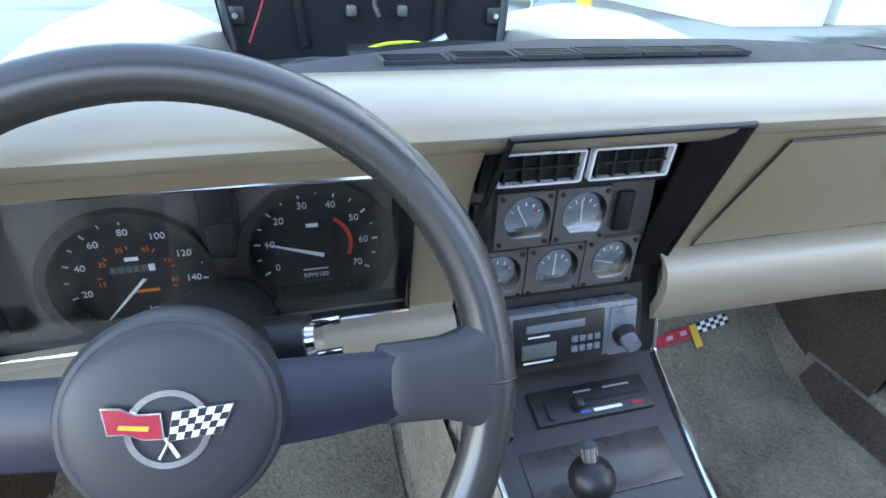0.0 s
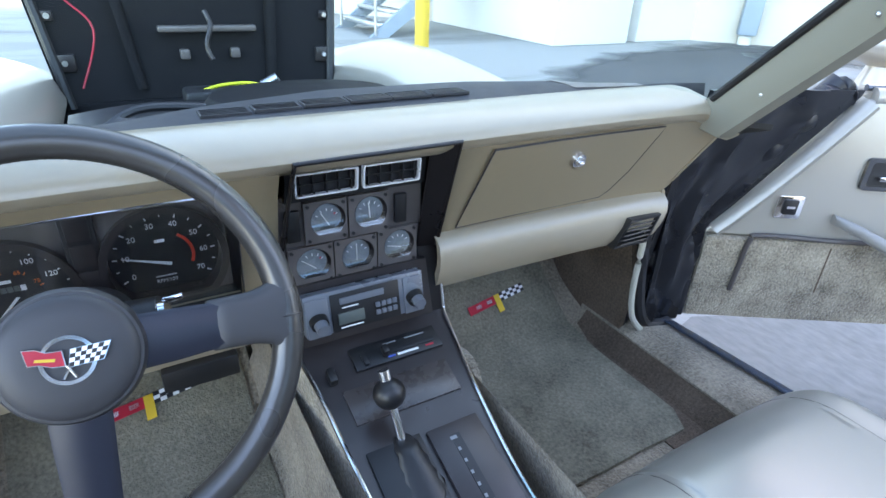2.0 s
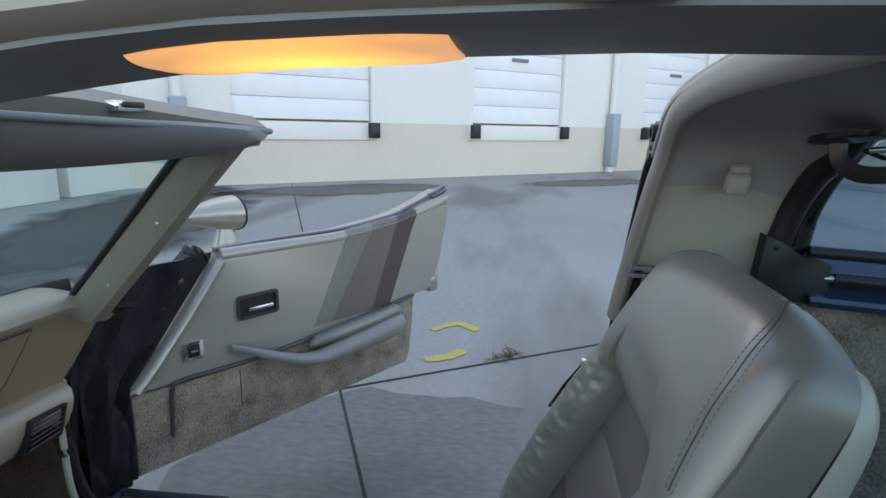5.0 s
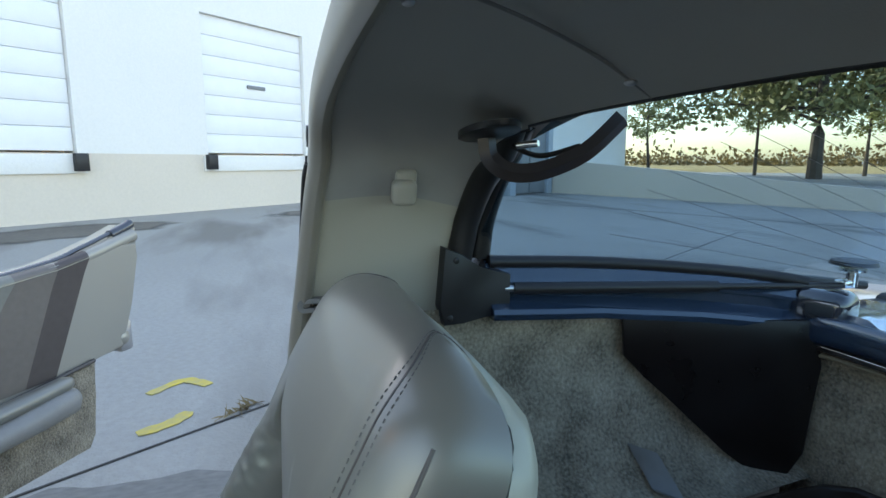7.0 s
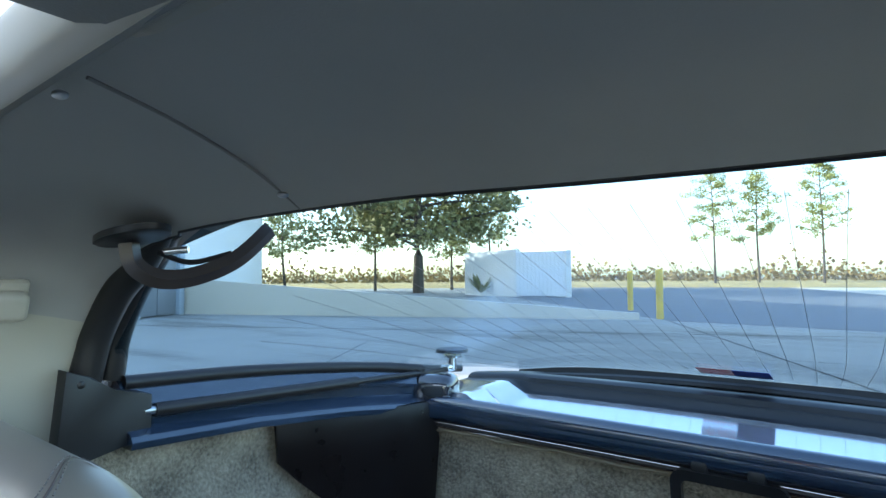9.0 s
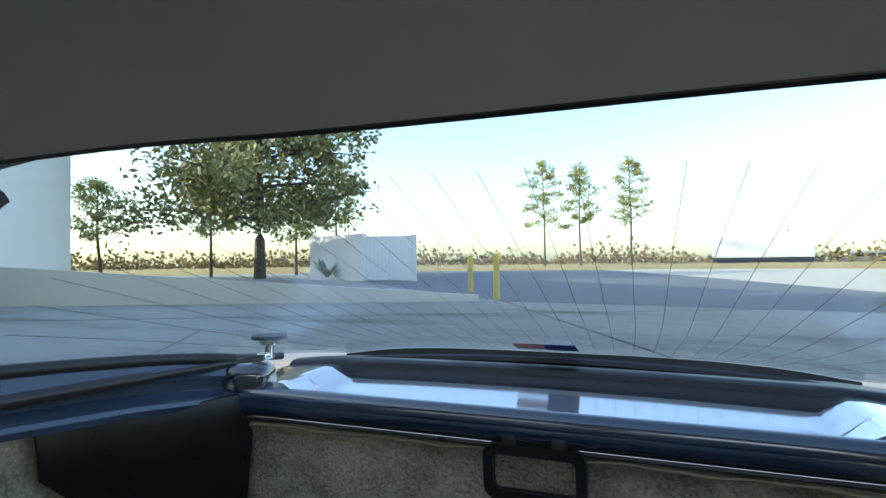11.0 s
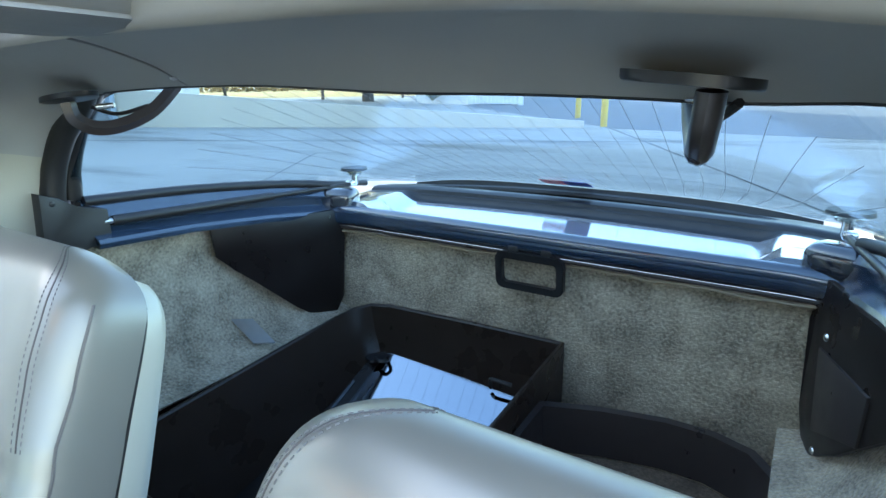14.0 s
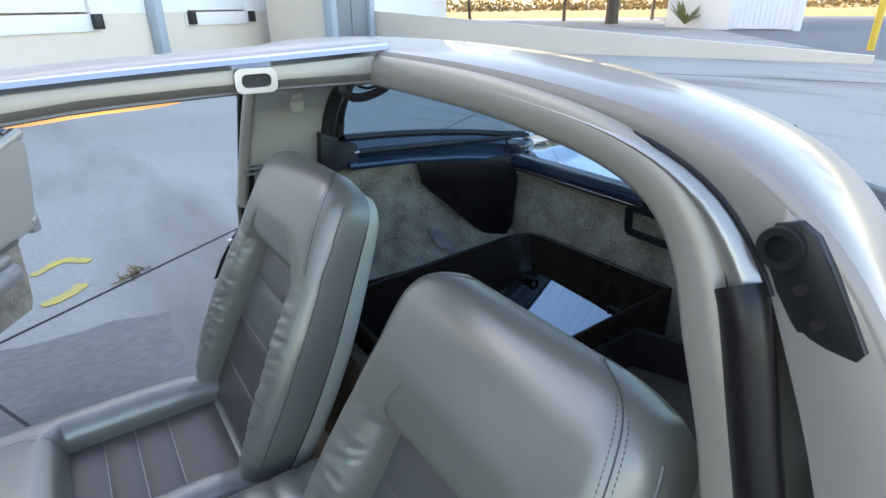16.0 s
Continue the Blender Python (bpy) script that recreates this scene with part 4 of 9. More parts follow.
def windscreen():
    w = part("windscreen", slab(bm_(), [[scr_base(x).lerp(scr_top(x), v / 6) for v in range(7)] for x in np.linspace(-0.66, 0.66, 25)], (0, 0.005, 0.003)), M_WIND, car, "tinted curved windscreen")
    w.visible_shadow = False
    band = part("shade_band", slab(bm_(), [[scr_base(x).lerp(scr_top(x), v) + Vector((0, -0.003, -0.002)) for v in (0.84, 0.89, 0.94)] for x in np.linspace(-0.64, 0.64, 21)], (0, 0.001, 0.001)), M_TEAL, car, "teal shade band of the windscreen")
    band.visible_shadow = False
    for sx in (-1, 1):
        bm = bm_()
        a, b = scr_base(sx * 0.655), scr_top(sx * 0.66)
        secs = []
        for v in range(-1, 9):
            p = a.lerp(b, v / 8) + Vector((0, 0, -0.01))
            q = table(v / 8, (0, 1), (0.030, 0.026))
            secs.append([p + Vector((-sx * q * 0.75, 0.030, 0.012)), p + Vector((-sx * q, 0.0, -0.002)), p + Vector((-sx * q * 0.8, -0.045, -0.012)), p + Vector((sx * 0.0, -0.055, -0.012)), p + Vector((sx * 0.022, -0.02, 0)), p + Vector((sx * 0.018, 0.03, 0.02))])
        loft(bm, secs, closed=True, caps=True)
        pil = part("a_pillar", bm, M_PILLAR, car, "pale trimmed windscreen pillar")
        bm = bm_()
        tube(bm, [a.lerp(b, v / 8) + Vector((-sx * 0.026, 0.018, 0.004)) for v in range(9)], 0.007, 8, smooth=0)
        part("glass_seal", bm, M_BLACK, pil)
        for v in (0.14, 0.55):
            bm = bm_()
            p = a.lerp(b, v) + Vector((-sx * 0.026, -0.024, -0.016))
            ball(bm, p, 0.0035, (0.5, 1, 1), 10)
            part("screw", bm, M_ALU, pil)
    bm = bm_()
    secs = []
    for x in np.linspace(-0.66, 0.66, 25):
        p = scr_top(x)
        secs.append([p + Vector((0, 0.02, 0.004)), p + Vector((0, 0.008, -0.046 + 0.04 * abs(x))), p + Vector((0, -0.022, -0.050 + 0.04 * abs(x))), p + Vector((0, -0.080, -0.018)), p + Vector((0, -0.095, 0.012)), p + Vector((0, -0.07, 0.03)), p + Vector((0, 0.0, 0.026))])
    loft(bm, secs, closed=True, caps=True)
    part("windscreen_header", bm, M_PILLAR, car, "pale padded windscreen header")


windscreen()


# ---- bonnet, wings, engine bay ----
def nose():
    HB, HT = (2.02, 0.56), (2.26, 1.62)
    bm = bm_()
    secs = []
    for k in range(9):
        u = k / 8
        y, z = lerp(HB[0], HT[0], u), lerp(HB[1], HT[1], u)
        w = lerp(0.42, 0.56, u)
        secs.append([(x * w, y + 0.03 * (1 - abs(x) ** 3), z) for x in np.linspace(-1, 1, 13)])
    slab(bm, secs, (0, 0.03, 0))
    h = part("bonnet", bm, M_UNDER, car, "raised bonnet showing its black underside")
    for sx in (-1, 1):
        part("rim_flange", tube(bm_(), [(sx * lerp(0.40, 0.54, u), lerp(HB[0], HT[0], u) - 0.012, lerp(HB[1], HT[1], u)) for u in (0, 0.5, 1)], 0.014, 8), M_BLACK, h)
    bm = bm_()
    ball(bm, (0.02, 2.05, 1.05), 0.16, (1.3, 0.25, 0.5), 20)
    part("air_duct", bm, M_UNDER, h)
    bm = bm_()
    box(bm, (0.02, 2.065, 0.775), (0.30, 0.03, 0.02), bevel=0.006)
    part("duct_lip", bm, M_PLATE, h)
    for x in (-0.13, 0.15):
        bm = bm_()
        box(bm, (x * 0.55 + 0.01, 2.055, 0.70), (0.03, 0.03, 0.032), bevel=0.006)
        part("bracket", bm, M_PLATE, h)
    # corner brackets, cable and ribs of the underside
    for sx in (-1, 1):
        for u, s in ((0.12, 0.055), (0.24, 0.03), (0.62, 0.04)):
            w = lerp(0.42, 0.56, u) - 0.045
            bk = part("corner_bracket", box(bm_(), (sx * w, lerp(HB[0], HT[0], u) - 0.004, lerp(HB[1], HT[1], u)), (s, 0.016, s * 0.9), bevel=0.004), M_BROWN, h)
            part("bracket_stud", cyl(bm_(), (sx * w, lerp(HB[0], HT[0], u) - 0.012, lerp(HB[1], HT[1], u)), (sx * w, lerp(HB[0], HT[0], u) - 0.020, lerp(HB[1], HT[1], u)), 0.008, seg=10), M_ALU, bk)
        part("stiffener", tube(bm_(), [(sx * 0.20, 2.045, 0.60), (sx * 0.24, 2.10, 0.95), (sx * 0.30, 2.20, 1.30), (sx * 0.36, 2.26, 1.58)], 0.02, 8, flat=0.5), M_UNDER, h)
    part("release_cable", tube(bm_(), [(-0.36, 2.0, 0.62), (-0.30, 2.03, 0.78), (-0.37, 2.06, 0.88), (-0.44, 2.12, 1.05), (-0.47, 2.18, 1.30)], 0.003, 6), M_RED, h, "thin red cable")
    bm = bm_()
    tube(bm, [(0.01, 2.03, 0.83), (0.02, 2.01, 0.79), (0.0, 2.0, 0.73), (0.01, 1.99, 0.69)], 0.008, 8)
    part("latch_arm", bm, M_BROWN, h)
    for sx in (-1, 1):
        bm = bm_()
        secs = []
        for y in np.linspace(0.98, 2.6, 14):
            crest = table(y, (0.98, 1.3, 1.7, 2.1, 2.6), (0.68, 0.70, 0.735, 0.725, 0.63))
            xs = (0.41, 0.43, 0.47, 0.52, 0.60, 0.68, 0.76, 0.83, 0.87)
            dz = (-0.13, -0.085, -0.058, -0.034, -0.008, 0.0, -0.03, -0.12, -0.30)
            secs.append([(sx * x, y, crest + d) for x, d in zip(xs, dz)])
        part("front_wing", slab(bm, secs, (0, 0, -0.015)), M_PAINT, car, "pale beige front wing")
    bm = bm_()
    secs = [[(x, y, z) for x, z in ((-0.45, 0.60), (-0.45, 0.45), (0.45, 0.45), (0.45, 0.60))] for y in (1.02, 2.0)]
    part("engine_bay", slab(bm, secs, (0, 0, -0.02)), M_UNDER, car, "dark engine bay")
    part("front_panel", box(bm_(), (0, 2.035, 0.49), (1.1, 0.03, 0.16), bevel=0.004), M_UNDER, car)
    bm = bm_()
    for sx in (-1, 1):
        secs = [[scr_base(x) + Vector((0, d, z)) for d, z in ((0.006, -0.03), (0.06, -0.05), (0.13, -0.08))] for x in np.linspace(sx * 0.02, sx * 0.70, 12)]
        slab(bm, secs, (0, 0, -0.01))
    part("cowl", bm, M_BLACK, car)


nose()


# ---- floor pan, sills, rear body ----
def floor_pan():
    bm = bm_()
    prof = [(0.135, 0.40), (0.145, 0.30), (0.155, 0.20), (0.17, 0.182), (0.30, 0.178), (0.56, 0.178), (0.60, 0.185), (0.625, 0.215), (0.65, 0.240)]
    for sx in (-1, 1):
        secs = []
        for y, up, fl in ((-0.45, 0.02, 0.06), (-0.2, 0, 0.02), (0.1, 0, 0), (0.45, 0, 0), (0.75, 0, 0.0), (0.86, 0.02, 0.02), (0.96, 0.08, 0.10), (1.08, 0.18, 0.22), (1.18, 0.30, 0.36)):
            secs.append([(sx * x, y, max(z, 0.178 + fl) if x > 0.15 else z + 0.0) for x, z in prof])
        part("floor_carpet", slab(bm_(), secs, (0, 0, -0.01)), M_CARPETF, car, "worn beige floor carpet")
        secs = [[(sx * x, y, z) for x, z in ((0.515, 0.1815), (0.56, 0.182), (0.60, 0.190), (0.622, 0.218), (0.640, 0.2425))] for y in np.linspace(0.30, 0.84, 6)]
        part("side_carpet", slab(bm_(), secs, (0, 0, -0.004)), M_CARPETD, car, "brown carpet on the inner sill")
        secs = [[(sx * x, y, z) for x, z in ((0.635, 0.24), (0.655, 0.252), (0.70, 0.253), (0.775, 0.246), (0.80, 0.23), (0.81, 0.14))] for y in np.linspace(-0.36, 0.86, 8)]
        part("sill_carpet", slab(bm_(), secs, (0, 0, -0.012)), M_CARPETF, car, "beige carpet over the door sill")
        for (xa, ya), (xb, yb), mt, lb in (((0.750, 0.720), (0.774, 0.30), M_SATIN, "dark sill edge strip"), ((0.774, 0.298), (0.805, -0.095), M_BRIGHT, "bright alloy sill plate")):
            part("sill_plate", prism(bm_(), [(sx * (xa - 0.010), ya, 0.2545), (sx * (xa + 0.012), ya, 0.2525), (sx * (xb + 0.012), yb, 0.2515), (sx * (xb - 0.010), yb, 0.2535)], (0, 0, 0.006), 0.002), mt, car, lb)
        part("plate_stop", box(bm_(), (sx * 0.806, -0.103, 0.262), (0.024, 0.012, 0.030), bevel=0.002), M_ALU, car, "small alloy end stop")
        bm = bm_()
        prism(bm, [(sx * 0.638, 0.74, 0.18), (sx * 0.638, 1.16, 0.30), (sx * 0.638, 1.16, 0.50), (sx * 0.638, 0.76, 0.50), (sx * 0.638, 0.73, 0.36)], (sx * 0.015, 0, 0))
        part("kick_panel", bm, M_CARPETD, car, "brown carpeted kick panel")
        bm = bm_()
        tube(bm, [(sx * 0.640, 0.728, 0.545), (sx * 0.634, 0.722, 0.46), (sx * 0.636, 0.722, 0.36), (sx * 0.645, 0.716, 0.29), (sx * 0.665, 0.70, 0.256)], 0.007, 8)
        part("kick_edge", bm, M_TRIM, car, "pale edge trim of the kick panel")
        bm = bm_()
        prism(bm, [(sx * 0.65, 0.735, 0.24), (sx * 0.80, 0.78, 0.20), (sx * 0.80, 0.76, 0.74), (sx * 0.70, 0.70, 0.745), (sx * 0.66, 0.70, 0.69)], (0, 0.06, 0))
        part("jamb_cover", box(bm_(), (sx * 0.725, 0.765, 0.488), (0.09, 0.06, 0.50), bevel=0.008), M_RUB, car)
        j = part("hinge_pillar", bm, M_RUB, car, "dark hinge pillar with seal")
        for z in (0.36, 0.42, 0.60):
            bm = bm_()
            box(bm, (sx * 0.70, 0.735, z), (0.04, 0.03, 0.035), bevel=0.006)
            part("hinge", bm, M_BLACK, j)
        bm = bm_()
        tube(bm, [(sx * 0.672, 0.700, 0.735), (sx * 0.665, 0.715, 0.67), (sx * 0.655, 0.728, 0.55), (sx * 0.656, 0.725, 0.38), (sx * 0.69, 0.715, 0.262), (sx * 0.76, 0.70, 0.25)], 0.013, 8)
        part("door_seal", bm, M_RUB, j)
    bm = bm_()
    box(bm, (0, 1.20, 0.37), (1.3, 0.04, 0.50))
    part("firewall", bm, M_CARPETD, car)
    bm = bm_()
    box(bm, (0, 0.2, 0.13), (1.62, 2.6, 0.05))
    part("underbody", bm, M_BLACK, car)


floor_pan()


def rear_body():
    for sx in (-1, 1):
        # wing beside the hatch
        bm = bm_()
        secs = []
        for y in np.linspace(-0.42, -1.75, 12):
            k = table(y, (-1.75, -1.4, -1.0, -0.75, -0.42), (0.80, 0.855, 0.875, 0.88, 0.80))
            xi = table(y, (-1.75, -1.2, -0.75, -0.42), (0.55, 0.555, 0.64, 0.745))
            secs.append([(sx * x, y, z) for x, z in ((xi, k + 0.0), (lerp(xi, 0.88, 0.3), k + 0.004), (lerp(xi, 0.88, 0.7), k - 0.03), (0.875, k - 0.14), (0.885, k - 0.32), (0.86, 0.2))])
        part("rear_wing", slab(bm, secs, (-sx * 0.012, 0, -0.008)), M_PAINT, car, "pale beige rear wing")
    bm = bm_()
    secs = [[(x, y, z - 0.05 * (x / 0.56) ** 2) for x in np.linspace(-0.56, 0.56, 11)] for y, z in ((-1.445, 0.872), (-1.6, 0.835), (-1.8, 0.80), (-1.85, 0.7))]
    part("tail_deck", slab(bm, secs, (0, 0.0, -0.012)), M_PAINTD, car)


rear_body()


def road_wheel(x, y):
    sx = 1 if x > 0 else -1
    w = part("road_wheel", ring_frame(bm_(), circle((x - sx * 0.10, y, 0.325), 0.325, (0, 1, 0), (0, 0, 1), 40), circle((x - sx * 0.10, y, 0.325), 0.20, (0, 1, 0), (0, 0, 1), 40), (sx * 0.20, 0, 0)), M_RUB, car, "black tyre on a bright alloy rim")
    bm = bm_()
    cyl(bm, (x - sx * 0.08, y, 0.325), (x + sx * 0.07, y, 0.325), 0.20, 0.20, 32)
    cyl(bm, (x + sx * 0.07, y, 0.325), (x + sx * 0.09, y, 0.325), 0.06, 0.05, 20)
    part("rim", bm, M_ALU, w)


for wx in (-0.74, 0.74):
    for wy in (-1.22, 1.42):
        road_wheel(wx, wy)


def hz(x, y):
    c = table(y, (-1.44, -1.2, -0.9, -0.74, -0.6), (0.903, 0.985, 1.105, 1.165, 1.175))
    k = table(y, (-1.44, -1.2, -0.9, -0.74, -0.6), (0.03, 0.075, 0.14, 0.19, 0.20))
    return c - k * (abs(x) / 0.55) ** 3.2


def hatch():
    h = thing("rear_hatch", (0, -1.1, 1.0), "curved frameless tinted glass rear hatch", "hatch")
    def hw(y):
        return table(y, (-1.44, -1.38, -1.2, -0.9, -0.72, -0.62), (0.46, 0.52, 0.545, 0.575, 0.60, 0.60))
    edge = [Vector(a).lerp(Vector(b), 0.8) for a, b in zip(ARCH_R, BACK_O)]
    def front(u):
        x = abs(u) * 0.60
        return Vector((x, table(x, [p.x for p in edge], [p.y for p in edge]), table(x, [p.x for p in edge], [p.z for p in edge])))
    def gp(u, y):
        f = front(u)
        s = (y - f.y) / (-1.44 - f.y)
        x = u * hw(y)
        rim = table(y, (-1.44, -1.125, -0.95, -0.80, -0.62), (0.880, 0.918, 0.940, 0.952, 0.962))
        k = abs(u) ** 8
        return Vector((x, y, (hz(x, y) + (f.z + 0.004 - hz(f.x, f.y)) * max(0.0, 1 - s) ** 6) * (1 - k) + rim * k))
    g = part("hatch_glass", slab(bm_(), [[gp(u, lerp(front(u).y, -1.44, s)) for u in np.linspace(-1, 1, 41)] for s in np.linspace(0, 1, 20)], (0, 0, 0.005)), M_HATCH, h, "blue-tinted curved hatch glass")
    g.visible_shadow = False
    # heater lines fan across the glass
    for k in range(29):
        u = -0.882 + k * 0.063
        bm = bm_()
        pts = [gp(u, y) - Vector((0, 0, 0.001)) for y in (-0.80, -0.95, -1.1, -1.25, -1.40)]
        tube(bm, pts, 0.00028, 4, smooth=2)
        part("heater_line", bm, M_BLACK, h)
    for sx in (-1, 1):
        part("edge_seal", tube(bm_(), [gp(sx * 0.995, y) - Vector((0, 0, 0.004)) for y in np.linspace(-0.64, -1.30, 12)], 0.007, 8, smooth=0), M_BLACK, h)
    low = [[gp(u, -1.436) + Vector((0, 0.002, -0.001)), Vector((gp(u, -1.436).x, -1.430, gp(u, -1.436).z - 0.016)), Vector((gp(u, -1.436).x, -1.418, gp(u, -1.436).z - 0.040))] for u in np.linspace(-0.995, 0.995, 41)]
    part("bottom_seal", slab(bm_(), low, (0, -0.004, 0)), M_BLACK, h, "black seal under the hatch glass")
    # flag sticker low on the glass
    st = part("sticker", prism(bm_(), [(0.02 + x, y, hz(0.02, y) - 0.004) for x, y in ((-0.055, -1.350), (0.0, -1.350), (0.0, -1.400), (-0.055, -1.400))], (0, 0, 0.0006)), mat("blue_sticker", (0.03, 0.06, 0.3), 0.5), h, "small blue and red sticker")
    for k in range(3):
        y = -1.352 - 0.0165 * k
        part("stripe", prism(bm_(), [(0.02 + x, yy, hz(0.02, yy) - 0.004) for x, yy in ((0.0, y), (0.055, y), (0.055, y - 0.010), (0.0, y - 0.010))], (0, 0, 0.0006)), M_RED, st)
    for sx in (-1, 1):
        y, x = -1.20, 0.478
        z = hz(x, y)
        bm = bm_()
        cyl(bm, (sx * x, y, z + 0.006), (sx * x, y, z + 0.012), 0.032, 0.030, 24)
        part("strut_washer", bm, M_FACE, h, "black round glass mount")
        bm = bm_()
        cyl(bm, (sx * x, y, z - 0.004), (sx * x, y, z), 0.018, 0.018, 20)
        cyl(bm, (sx * x, y, z - 0.028), (sx * x, y, z - 0.003), 0.008, 0.008, 14)
        box(bm, (sx * (x + 0.004), y + 0.006, z - 0.024), (0.020, 0.026, 0.012), bevel=0.003)
        part("strut_ball", bm, M_CHROME, h, "chrome strut bracket")
        bm = bm_()
        a, b = Vector((sx * 0.556, -0.622, 0.926)), Vector((sx * x, y + 0.006, z - 0.026))
        cyl(bm, a.lerp(b, 0.09), a.lerp(b, 0.62), 0.0085, seg=14)
        r = part("gas_strut", bm, M_BLACK, h, "black gas strut")
        bm = bm_()
        cyl(bm, a, a.lerp(b, 0.10), 0.005, seg=10)
        part("end_stud", bm, M_ALU, r)
        part("rod", cyl(bm_(), a.lerp(b, 0.6), b, 0.005, seg=10), M_BLACK, r)


hatch()


# ---- cargo bay ----
cargo = thing("cargo_bay", (0, -0.85, 0.5), "carpeted luggage bay behind the seats", "luggage bay", kind="structure")


def cargo_bay():
    # side carpets over the wheel arches
    for sx in (-1, 1):
        prof = ((0.562, 0.90), (0.578, 0.83), (0.575, 0.76), (0.56, 0.70), (0.53, 0.655), (0.48, 0.625), (0.43, 0.61), (0.40, 0.60))
        prof = prof[:5] + (((0.505, 0.622), (0.436, 0.606)) if sx < 0 else ((0.49, 0.634), (0.458, 0.622)))
        secs = []
        for y in np.linspace(-0.46, -1.18, 10):
            k = 0.025 * math.sin((y + 0.46) / -0.72 * math.pi)
            secs.append([(sx * (x - k * (1 if 0.62 < z < 0.80 else 0.3)), y, z) for x, z in prof])
        part("side_carpet", slab(bm_(), secs, (sx * 0.01, 0, -0.01)), M_CARPET, cargo, "beige carpet over the wheel arch")
        out = [(0.566, -0.855, 0.868), (0.474, -1.125, 0.868), (0.468, -1.127, 0.80), (0.474, -1.12, 0.66), (0.482, -1.10, 0.622), (0.492, -1.07, 0.612), (0.515, -1.01, 0.660), (0.530, -0.965, 0.705), (0.545, -0.925, 0.745), (0.558, -0.89, 0.778), (0.566, -0.86, 0.81)]
        n = Vector((-0.945 * sx, 0.33, 0))
        pn = part("speaker_panel", prism(bm_(), [Vector((sx * (x - 0.012), y + 0.004, z)) for x, y, z in out], n * 0.008, 0.003), M_HOUSE, cargo, "black corner panel")
        for x, y, z in ((0.492, -1.085, 0.793), (0.50, -1.062, 0.628)):
            bm = bm_()
            ball(bm, Vector((sx * (x - 0.012), y + 0.004, z)) + n * 0.009, 0.007, seg=12)
            part("screw", bm, M_CHROME, pn)
        if sx < 0:
            bm = bm_()
            a = [Vector((sx * (x - 0.012), y + 0.004, z)) + n * 0.0075 for x, y, z in ((0.485, -1.09, 0.775), (0.53, -0.965, 0.775), (0.53, -0.965, 0.705), (0.492, -1.07, 0.655))]
            prism(bm, a, n * 0.004, 0.002)
            part("grille", bm, M_BROWN, pn, "dark mesh loudspeaker grille")
    # rear wall
    secs = [[(x, -1.128 - 0.012 * math.cos(x * 2.4) + 0.02 * v * (1 - v), lerp(0.815, 0.30, v)) for v in (0, 0.2, 0.5, 0.8, 1.0)] for x in np.linspace(-0.50, 0.50, 15)]
    part("rear_carpet", slab(bm_(), secs, (0, -0.01, 0)), M_CARPET, cargo, "beige carpeted rear wall")
    bm = bm_()
    tube(bm, [(x, -1.113 - 0.012 * math.cos(x * 2.4), 0.818 + 0.0014 * math.sin(x * 37) + 0.0009 * math.sin(x * 91)) for x in np.linspace(-0.47, 0.47, 61)], 0.0030, 8, smooth=0)
    part("carpet_binding", bm, M_TAN, cargo, "pale carpet binding")
    bm = bm_()
    tube(bm, [(x, -1.114 - 0.012 * math.cos(x * 2.4), 0.8245 + 0.0012 * math.sin(x * 37 + 1)) for x in np.linspace(-0.47, 0.47, 61)], 0.0022, 8, smooth=0)
    part("carpet_binding", bm, M_CARPETD, cargo)
    # floor
    bm = bm_()
    box(bm, (0, -0.86, 0.33), (1.24, 0.84, 0.02))
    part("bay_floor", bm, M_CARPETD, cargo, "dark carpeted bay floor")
    for sx in (-1, 1):
        bm = bm_()
        prism(bm, [(sx * 0.60, y, z) for y, z in ((-0.46, 0.30), (-1.30, 0.30), (-1.30, 0.86), (-1.12, 0.90), (-0.64, 0.93))], (sx * 0.006, 0, 0))
        part("outer_wall", bm, M_BLACK, cargo)
    bm = bm_()
    prism(bm, [(-0.6, -0.45, 0.17), (0.6, -0.45, 0.17), (0.6, -0.45, 0.60), (-0.6, -0.45, 0.60)], (0, -0.03, 0))
    part("bulkhead", bm, M_CARPETD, cargo)


cargo_bay()


